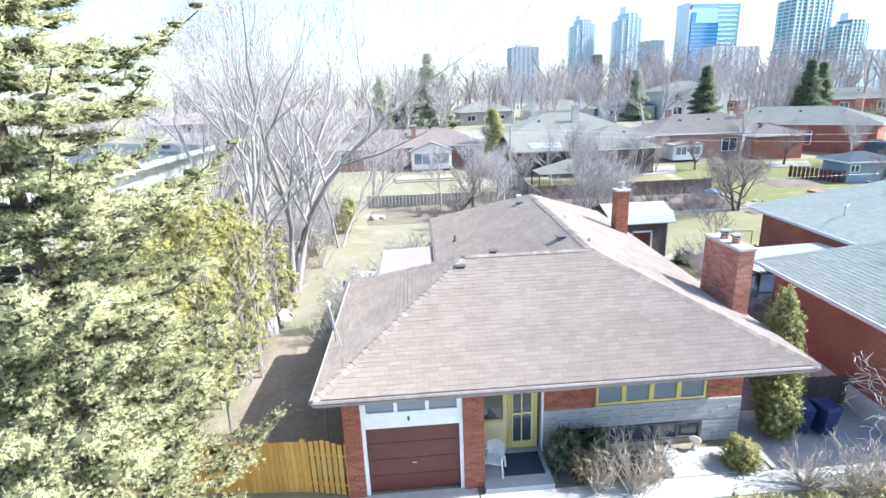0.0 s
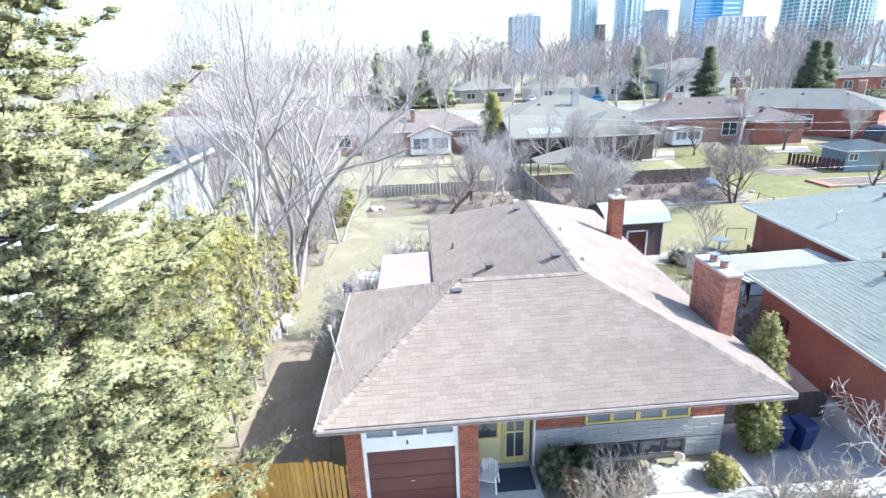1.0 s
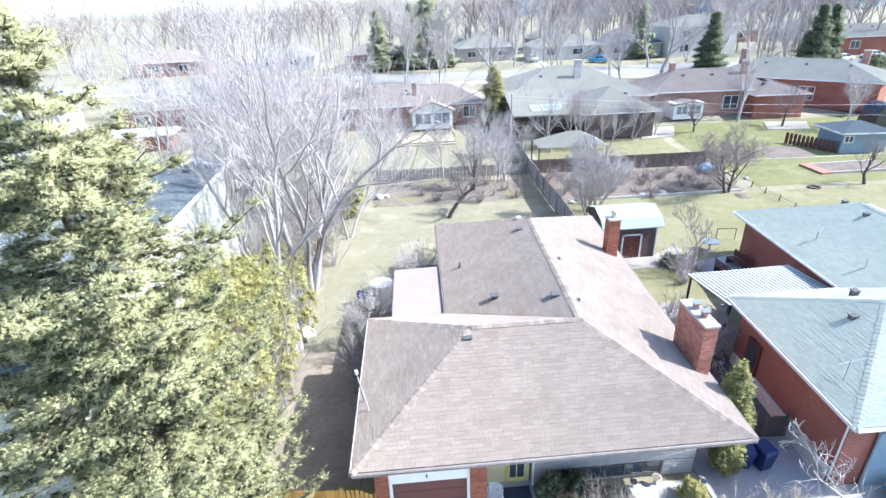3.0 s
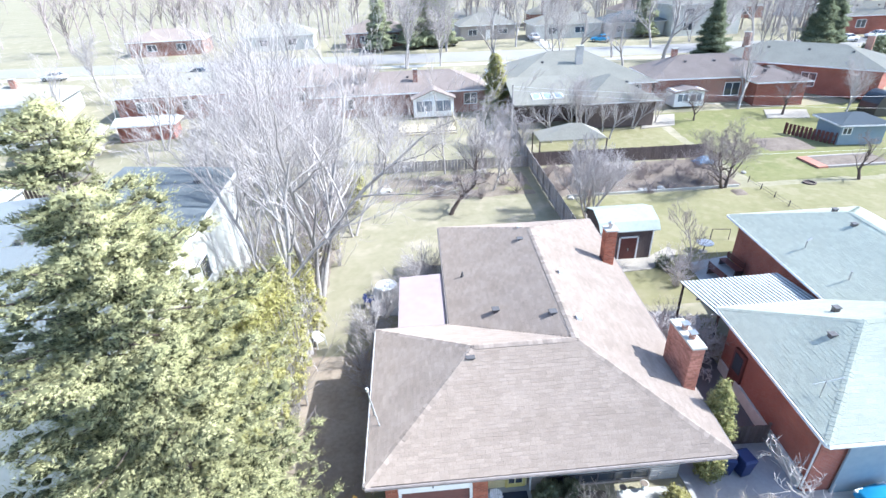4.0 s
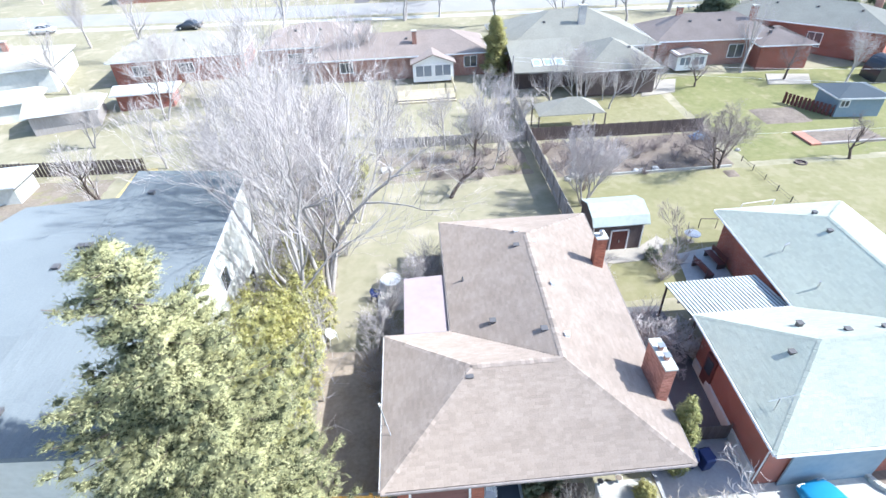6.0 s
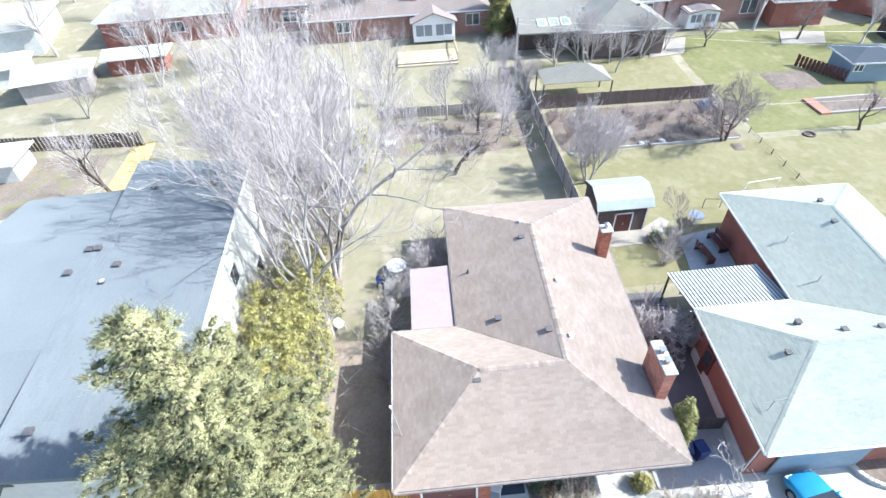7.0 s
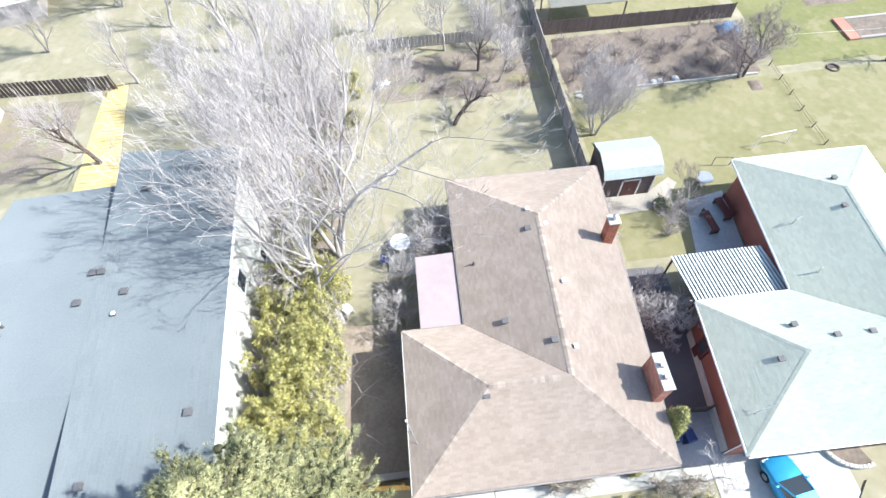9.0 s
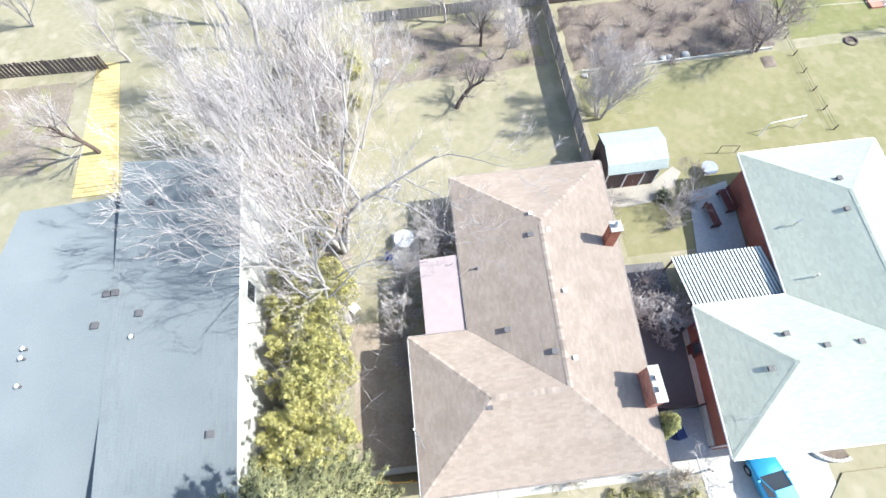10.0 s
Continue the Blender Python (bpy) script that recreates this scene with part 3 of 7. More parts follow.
def eaves(parent, pts, closed=True, drop=0.2, gutter=True, fascia=None, lip=None):
    """Fascia boards, gutter lip and soffit along an eave loop."""
    n = len(pts)
    fascia = fascia or M_ALU
    fa, gu = MB(), MB()
    for i in range(n if closed else n - 1):
        a, b = Vector(pts[i]), Vector(pts[(i + 1) % n])
        d = (b - a).normalized()
        out = d.cross(Vector((0, 0, 1)))
        fa.bar(a - Vector((0, 0, drop / 2 + 0.02)), b - Vector((0, 0, drop / 2 + 0.02)), drop, 0.03)
        g0, g1 = a + out * 0.05 - Vector((0, 0, 0.06)), b + out * 0.05 - Vector((0, 0, 0.06))
        gu.tube([g0, g1], [0.05, 0.05], 6)
    part("fascia", fa, fascia, parent, "painted metal fascia")
    if gutter:
        part("gutter", gu, lip or M_SOFFIT, parent, "white metal gutter" if lip else "grey-brown metal gutter")


def wall_box(parent, name, poly, z0, z1, material, label="", t=0.22, skip=()):
    """Upright walls with thickness along a closed plan."""
    n = len(poly)
    for i in range(n):
        if i in skip:
            continue
        a, b = Vector((*poly[i], 0)), Vector((*poly[(i + 1) % n], 0))
        d = (b - a).normalized()
        inn = Vector((-d.y, d.x, 0)) * t
        p = [a, b - d * 0.001, b - d * 0.001 + inn, a + inn]
        part(name, MB().prism([(q.x, q.y) for q in p], z0, z1), material, parent, label)


def main_house():
    h = thing("brick_bungalow", (4, 20, 0), "one-storey red-brick bungalow with beige-brown shingle hip roof", "house")
    planes = [(FL, FR, RJ, RL), (GL, FL, RL), (IN, GL, RL, RJ), (BL, IN, RJ, RB), (FR, BR, RB, RJ), (BR, BL, RB)]
    caps = [(FL, RL), (FR, RJ), (RL, RJ), (GL, RL), (RJ, RB), (RB, BL), (RB, BR)]
    roof(h, planes, caps, M_SHINGLE, M_SHINGLE_ONE, M_CAP, M_DECK, lambda k, row, a, b: k == 0 and row < 8 and b - a > 0.2, 11, "beige-brown asphalt shingles")
    eaves(h, [FL, FR, BR, BL, IN, GL], fascia=M_SOFFIT)
    part("edge_strip", MB().bar((-3.02, 11.5, 3.5), (-2.95, 20.3, 3.5), 0.03, 0.1), M_WHITE, h, "white metal eave edge")
    so = MB().prism([(-2.93, 11.53), (10.23, 11.53), (11.4, 31.05), (0.97, 31.2), (0.77, 20.24), (-2.86, 20.25)], 3.3, 3.34)
    part("soffit", so, M_SOFFIT, h, "brown-grey soffit boards")
    # walls
    wall_box(h, "side_wall", [(1.4, 12.15), (1.4, 12.15), (-2.38, 12.15), (-2.38, 19.7), (1.3, 19.7), (1.5, 30.6), (10.75, 30.5), (9.6, 13.3)][::-1], 0, 3.3, M_BRICKWALL, "red-brown brick wall", skip=(5, 6, 7))
    # garage front: pillars of single bricks round a recessed door
    part("pillar", MB().box(-2.38, 12.045, 0, -1.93, 12.3, 3.3), M_MORTAR, h, "brick garage pillar with grey mortar")
    pw = part("pillar", MB().box(0.85, 12.045, 0, 1.4, 13.5, 3.3), M_MORTAR, h, "brick garage pillar with grey mortar")
    faces = [((-2.38, 12.045, 0), (1, 0, 0), (0, -1, 0), 0.45, 0, 3.3), ((0.85, 12.045, 0), (1, 0, 0), (0, -1, 0), 0.55, 0, 3.3)]
    side = [((-1.93, 12.045, 0), (0, 1, 0), (1, 0, 0), 0.25, 0, 3.3), ((0.85, 12.3, 0), (0, -1, 0), (-1, 0, 0), 0.25, 0, 3.3), ((1.4, 12.045, 0), (0, 1, 0), (1, 0, 0), 1.4, 0, 3.3), ((-2.38, 13.0, 0), (0, -1, 0), (-1, 0, 0), 0.95, 0, 3.3)]
    mb, ones = bricks(faces, only=lambda row, a: True)
    singles_to_parts("brick", ones, BRICK_F, M_BRICK_ONE, pw)
    mb2, _ = bricks(side, seed=8)
    part("side_bricks", mb2, M_BRICK, pw, kind="stuff", recalc=False)
    # garage door with recessed panel lines
    fr = MB()
    fr.box(-1.93, 12.1, 0, -1.82, 12.3, 3.3).box(0.74, 12.1, 0, 0.85, 12.3, 3.3)
    fr.box(-1.82, 12.1, 2.17, 0.74, 12.3, 2.6).box(-1.82, 12.1, 3.12, 0.74, 12.3, 3.3)
    part("garage_frame", fr, M_WHITE, h, "white painted garage surround")
    g = part("garage_door", MB().box(-1.82, 12.235, 0.04, 0.74, 12.27, 2.17), M_GARAGE, h, "dark brown sectional garage door")
    for i in range(4):
        z = 0.06 + i * 0.525
        part("panel", MB().box(-1.81, 12.2, z, 0.73, 12.234, z + 0.51), M_GARAGE, g, bevel=0.004)
    part("handle", MB().box(-0.6, 12.15, 0.95, -0.48, 12.188, 0.99), M_GALV, g, "small metal handle", bevel=0.004)
    for i in range(3):
        x = -1.82 + i * 0.853
        window(h, x, 2.6, x + 0.853, 3.12, 12.16, M_WHITE, M_GLASS_L)
    part("house_number", MB().box(-0.66, 12.085, 2.36, -0.6, 12.1, 2.5), M_DARKMETAL, h, "small dark number plate bar")
    # recessed entry
    part("porch_back_wall", MB().box(1.4, 13.42, 0.2, 3.25, 13.6, 3.3), M_CREAM, h, "pale yellow panelled entry wall")
    window(h, 1.5, 1.25, 2.22, 3.0, 13.4, M_YELLOW, M_GLASS)
    part("panel", MB().box(1.5, 13.385, 0.3, 2.22, 13.42, 1.2), M_CREAM, h, bevel=0.01)
    dr = MB().box(2.34, 13.36, 0.24, 3.16, 13.42, 2.9)
    d = part("front_door", dr, M_YELLOW, h, "mustard yellow glazed front door", bevel=0.006)
    for z0, z1 in ((0.5, 1.45), (1.52, 2.2), (2.27, 2.8)):
        part("pane", MB().box(2.47, 13.345, z0, 3.03, 13.358, z1), M_GLASS, d, "dark glass pane")
    for x in (2.44, 2.72, 3.03):
        part("door_bar", MB().box(x, 13.32, 0.45, x + 0.035, 13.344, 2.85), M_CREAM, d)
    part("door_bar", MB().box(2.44, 13.3, 1.46, 3.06, 13.32, 1.51), M_CREAM, d)
    part("handle", MB().box(2.4, 13.28, 1.15, 2.43, 13.36, 1.3), M_GALV, d, bevel=0.005)
    part("downpipe", MB().tube([(3.34, 13.2, 3.3), (3.34, 13.2, 0.1)], [0.04, 0.04], 8), M_ALU, h, "white downpipe")
    # right-hand front wall under the deep eave: brick band, window strip, stone panel, low dark windows
    wy, x0, x1 = 13.3, 3.3, 9.6
    part("front_wall", MB().box(x0, wy, 0, x1, wy + 0.22, 3.3), M_MORTAR, h, "front wall core")
    fw, _ = bricks([((x0, wy, 0), (1, 0, 0), (0, -1, 0), 1.66, 1.55, 3.3), ((8.42, wy, 0), (1, 0, 0), (0, -1, 0), x1 - 8.42, 1.55, 3.3)], seed=21)
    part("front_bricks", fw, M_BRICK, h, "red brick band under the eave", kind="stuff", recalc=False)
    ew, _ = bricks([((x1, wy, 0), (0, 1, 0), (1, 0, 0), 1.3, 0, 3.3)], seed=22)
    part("return_bricks", ew, M_BRICK, h, kind="stuff", recalc=False)
    r = random.Random(4)
    z = 0.84
    stones = []
    while z < 1.5:
        hgt = r.choice((0.1, 0.13, 0.16))
        x = x0 + 0.06
        while x < x1:
            w = r.uniform(0.35, 0.95)
            stones.append((x, z, min(x + w, x1), min(z + hgt, 1.55), r.uniform(0.03, 0.05)))
            x += w
        z += hgt
    z = 0.05
    while z < 0.8:
        x = 8.4
        while x < x1:
            w = r.uniform(0.35, 0.6)
            stones.append((x, z, min(x + w, x1), z + 0.14, r.uniform(0.03, 0.05)))
            x += w
        z += 0.15
    sp = part("stone_panel", MB().box(x0 + 0.06, wy - 0.03, 0.84, x1, wy - 0.001, 1.55), M_MORTAR, h, "grey stone facing")
    yb = wy - 0.03
    singles_to_parts("stone", [[(a, yb, b), (c - 0.008, yb, b), (c - 0.008, yb, e - 0.008), (a, yb, e - 0.008), (a, yb - t, b), (c - 0.008, yb - t, b), (c - 0.008, yb - t, e - 0.008), (a, yb - t, e - 0.008)] for a, b, c, e, t in stones], BRICK_F, M_STONE, sp)
    for i in range(4):
        x = 4.98 + i * 0.855
        window(h, x, 1.62, x + 0.855, 2.75, wy - 0.03, M_YELLOW, M_GLASS_L, fw=0.07)
    for a, b in ((4.0, 5.45), (5.45, 6.9), (6.9, 8.35)):
        window(h, a, 0.22, b, 0.8, wy - 0.02, M_DARKMETAL, M_GLASS, bars=1)
    part("sill", MB().box(4.93, wy - 0.12, 1.55, 8.45, wy - 0.002, 1.61), M_STONE, h, bevel=0.01)
    # flat pink-roofed annex on the garden side
    part("annex_wall", MB().box(-1.62, 19.95, 0, 0.6, 25.2, 3.24), M_STUCCO, h, "pale stucco annex wall")
    an = part("annex_roof", MB().slab([(-1.85, 20.36, 3.36), (0.6, 20.36, 3.42), (0.72, 25.42, 3.42), (-1.77, 25.4, 3.36)], 0.14), M_PINK, h, "flat pale pink annex roof", bevel=0.01)
    part("edge_strip", MB().bar((0.67, 20.4, 3.46), (0.79, 25.45, 3.46), 0.1, 0.05), M_DARKMETAL, an, "thin dark strip on the house side of the annex roof")
    # vents and pipes on the roof
    for x, y, z in ((1.2, 15.45, 5.4), (5.2, 17.9, 5.5), (2.95, 19.7, 4.55), (5.25, 25.2, 5.36)):
        v = MB().box(x - 0.13, y - 0.13, z - 0.15, x + 0.13, y + 0.13, z + 0.17)
        p = part("roof_vent", v, M_DARKMETAL, h, "dark metal roof vent", bevel=0.015)
        part("cover", MB().box(x - 0.18, y - 0.17, z + 0.17, x + 0.18, y + 0.17, z + 0.21), M_DARKMETAL, p, bevel=0.01)
    for x, y, z in ((6.2, 17.4, 5.58), (6.5, 21.3, 5.56), (6.35, 25.3, 5.56), (5.5, 26.6, 5.5)):
        part("roof_vent", MB().box(x - 0.12, y - 0.12, z - 0.1, x + 0.12, y + 0.12, z + 0.16), M_ALU, h, "small pale roof vent", bevel=0.015)
    part("vent_pipe", MB().cyl(1.8, 24.0, 3.9, 4.3, 0.05, sides=8), M_DARKMETAL, h, "thin dark vent pipe")
    part("collar", MB().cyl(1.8, 24.0, 3.95, 4.12, 0.12, 0.07, sides=10), M_DARKMETAL, h)
    # service mast at the left eave
    ms = MB().tube([(-3.05, 13.2, 0.8), (-3.05, 13.2, 3.5)], [0.025, 0.025], 6)
    ms.tube([(-2.75, 14.6, 3.6), (-2.95, 14.9, 4.75)], [0.03, 0.03], 6).tube([(-2.5, 13.9, 3.75), (-2.93, 14.9, 4.6)], [0.02, 0.02], 6)
    part("service_mast", ms, M_GALV, h, "thin metal service mast")
    part("bracket", MB().cyl(-2.95, 14.9, 4.7, 4.85, 0.06, sides=8), M_WHITEPL, h)
    # large chimney with slab cap and flue pots
    cx0, cx1, cy0, cy1, top = 9.82, 10.32, 14.55, 16.4, 5.8
    ch = part("chimney", MB().box(cx0, cy0, 0, cx1, cy1, top), M_MORTAR, h, "wide red-brick chimney")
    cb, ones = bricks([((cx0, cy0, 0), (1, 0, 0), (0, -1, 0), cx1 - cx0, 0, top), ((cx1, cy0, 0), (0, 1, 0), (1, 0, 0), cy1 - cy0, 0, top), ((cx0, cy1, 0), (0, -1, 0), (-1, 0, 0), cy1 - cy0, 3.6, top), ((cx1, cy1, 0), (-1, 0, 0), (0, 1, 0), cx1 - cx0, 3, top)], seed=31, only=lambda row, a: False)
    part("chimney_bricks", cb, M_BRICK_P, ch, kind="stuff", recalc=False)
    cap = part("cap", MB().box(cx0 - 0.05, cy0 - 0.05, top, cx1 + 0.05, cy1 + 0.05, top + 0.1), M_CONC, ch, "pale concrete chimney cap", bevel=0.02)
    for y in (15.15, 15.75):
        pot = part("flue_pot", MB().lathe(10.07, y, [(0.13, top + 0.08), (0.13, top + 0.3), (0.11, top + 0.32), (0.09, top + 0.24)], 14), M_BRICKWALL, ch, "clay flue pot", smooth=False)
        part("pot_cap", MB().box(9.92, y - 0.15, top + 0.36, 10.22, y + 0.15, top + 0.4).box(9.98, y - 0.02, top + 0.3, 10.02, y + 0.02, top + 0.36).box(10.12, y - 0.02, top + 0.3, 10.16, y + 0.02, top + 0.36), M_GALV, pot, "grey metal rain cap")
    # slim rear chimney
    r0 = part("chimney", MB().box(10.0, 24.45, 3.0, 10.6, 25.05, 5.95), M_MORTAR, h, "slim red-brick chimney")
    rb, _ = bricks([((10.0, 24.45, 0), (1, 0, 0), (0, -1, 0), 0.6, 3.4, 5.95), ((10.0, 25.05, 0), (0, -1, 0), (-1, 0, 0), 0.6, 3.4, 5.95), ((10.6, 24.45, 0), (0, 1, 0), (1, 0, 0), 0.6, 3.4, 5.95), ((10.6, 25.05, 0), (-1, 0, 0), (0, 1, 0), 0.6, 3.4, 5.95)], seed=33)
    part("chimney_bricks", rb, M_BRICK, r0, kind="stuff", recalc=False)
    part("cap", MB().box(9.94, 24.39, 5.95, 10.66, 25.11, 6.05), M_CONC, r0, "concrete cap", bevel=0.02)
    part("flue_pot", MB().lathe(10.3, 24.75, [(0.12, 6.03), (0.12, 6.3), (0.16, 6.32), (0.16, 6.38), (0.03, 6.45)], 12), M_GALV, r0, "metal flue cowl")
    return h


main_house()
sheet("porch", [(1.4, 11.76), (3.35, 11.76), (3.35, 13.45), (1.4, 13.45)], 0.2, M_PORCH, "shaded grey-blue porch slab", "porch")
solo("doormat", MB().box(1.95, 12.2, 0.2, 3.2, 13.15, 0.225), M_MATT, "dark blue-grey mat on the porch", "mat", bevel=0.005)


def plastic_chair(x, y, z, rz, material=None, label="white moulded plastic garden chair"):
    material = material or M_WHITEPL
    t = thing("plastic_chair", (0, 0, 0), label, "chair", "garden chairs")
    part("seat", MB().box(-0.24, -0.22, 0.4, 0.24, 0.24, 0.43), material, t, bevel=0.01)
    bk = MB()
    for i in range(7):
        a = -0.9 + i * 0.3
        bk.bar((0.25 * math.sin(a), 0.17 + 0.07 * math.cos(a), 0.42), (0.29 * math.sin(a), 0.24 + 0.1 * math.cos(a), 0.86 - 0.1 * abs(a)), 0.055, 0.015)
    part("backrest", bk, material, t)
    for sx in (-1, 1):
        part("armrest", MB().box(sx * 0.27 - 0.03, -0.2, 0.62, sx * 0.27 + 0.03, 0.25, 0.645), material, t, bevel=0.008)
        for sy in (-0.2, 0.22):
            part("leg", MB().bar((sx * 0.29, sy * 1.15, 0), (sx * 0.25, sy, 0.63 if sy < 0 else 0.42), 0.045), material, t)
    t.matrix_world = pose(x, y, z, 0, 0, rz)
    return t


plastic_chair(1.75, 12.45, 0.2, -20)


# ---- neighbour's brick house with pale blue-grey roof ----
def neighbour_house():
    h = thing("brick_house", (21, 20, 0), "red-brick house with pale blue-grey shingle hip roof", "house")
    z = 3.61
    a, b, c, d, e, f = (13.7, 11.45, z), (29.4, 11.3, z), (30.3, 30.1, z), (20.9, 30.2, z), (20.05, 19.95, z), (14.35, 19.95, z)
    rl, rj, rb = (17.8, 15.65, 5.68), (24.5, 15.75, 5.7), (25.1, 25.35, 5.72)
    planes = [(a, b, rj, rl), (f, a, rl), (e, f, rl, rj), (d, e, rj, rb), (c, d, rb), (b, c, rb, rj)]
    roof(h, planes, [(a, rl), (f, rl), (rl, rj), (b, rj), (rj, rb), (rb, d), (rb, c)], M_SHINGLE_B, M_SHINGLE_B, M_SHINGLE_B, M_SHINGLE_B, None, 41, "pale blue-grey asphalt shingles")
    eaves(h, [a, b, c, d, e, f], lip=M_WHITE)
    part("soffit", MB().prism([(13.75, 11.5), (29.3, 11.4), (30.2, 30.0), (20.95, 30.1), (20.1, 19.9), (14.4, 19.9)], 3.36, 3.4), M_ALU, h)
    wall_box(h, "wall", [(14.25, 12.1), (28.8, 12.0), (29.7, 29.5), (21.5, 29.6), (20.65, 19.4), (14.9, 19.4)], 0.0, 3.36, M_BRICKWALL_R, "bright red brick wall")
    part("plinth", MB().prism([(14.14, 12.3), (14.25, 12.3), (14.88, 19.3), (14.76, 19.3)], 0, 0.75), M_STUCCO, h, "white painted plinth")
    part("garage_front", MB().box(15.3, 11.93, 0, 19.9, 12.0, 2.7), M_BLUEWALL, h, "pale blue garage front")
    dr = part("side_door", MB().box(14.62, 17.4, 0.3, 14.77, 18.3, 2.4), M_GARAGE, h, "dark brown side door", bevel=0.01)
    part("pane", MB().box(14.6, 17.55, 1.2, 14.618, 18.15, 2.2), M_GLASS, dr)
    for x, y, zz in ((16.55, 15.6, 5.02), (18.1, 17.35, 5.02), (19.75, 16.4, 5.35), (21.6, 16.35, 5.38), (24.4, 24.2, 5.45), (25.0, 26.4, 5.35)):
        p = part("roof_vent", MB().box(x - 0.12, y - 0.12, zz - 0.3, x + 0.12, y + 0.12, zz + 0.1), M_DARKMETAL, h, "dark metal roof vent", bevel=0.015)
        part("cover", MB().box(x - 0.16, y - 0.15, zz + 0.1, x + 0.16, y + 0.15, zz + 0.14), M_DARKMETAL, p, bevel=0.01)
    an = MB().tube([(14.6, 13.3, 3.9), (14.6, 13.3, 4.9)], [0.02, 0.02], 6)
    an.tube([(14.0, 13.2, 4.85), (15.4, 13.4, 4.85)], [0.012, 0.012], 5)
    for i in range(5):
        an.tube([(14.3 + i * 0.25, 13.05, 4.85), (14.3 + i * 0.25, 13.55, 4.85)], [0.008, 0.008], 4)
    part("antenna", an, M_GALV, h, "thin roof aerial")
    part("vent_pipe", MB().cyl(21.6, 20.6, 4.0, 4.75, 0.05, sides=8), M_GALV, h)
    part("vent_pipe", MB().tube([(21.8, 24.1, 4.1), (21.8, 24.1, 4.7), (22.1, 24.2, 4.8)], [0.05, 0.05, 0.05], 8), M_GALV, h)
    for x, y in ((13.9, 12.0), (20.6, 20.1)):
        part("downpipe", MB().tube([(x, y, 3.4), (x + 0.35, y + 0.2, 3.1), (x + 0.35, y + 0.2, 0.1)], [0.04] * 3, 8), M_ALU, h)
    return h


def pergola():
    t = thing("pergola", (17, 21.8, 0), "carport roof of white corrugated sheets on posts", "pergola")
    n = 26
    A, B, C, D = Vector((14.35, 23.55, 2.85)), Vector((20.15, 23.5, 3.0)), Vector((20.5, 20.1, 3.05)), Vector((14.7, 20.15, 2.9))
    for i in range(n):
        p, q = i / n, (i + 0.52) / n
        v = [A.lerp(B, p), A.lerp(B, q), D.lerp(C, q), D.lerp(C, p)]
        part("slat", MB().slab([(w.x, w.y, w.z + 0.06) for w in v], 0.03), M_CORR, t)
    # Dark sheet added below the slats so that the gaps look dark.
    part("under_sheet", MB().slab([A, B, C, D], 0.02), M_UNDER, t, "added dark backing behind the gaps between the ribs")
    for x, y in ((14.5, 23.4), (17.2, 23.4), (19.9, 23.4), (14.8, 20.3)):
        part("post", MB().box(x - 0.05, y - 0.05, ground_z(x, y), x + 0.05, y + 0.05, 2.86), M_DARKWOOD, t, bevel=0.006)
    for y in (20.4, 21.9, 23.35):
        part("beam", MB().box(14.45, y - 0.04, 2.72, 20.3, y + 0.04, 2.84), M_OLDWOOD, t)


neighbour_house()
pergola()


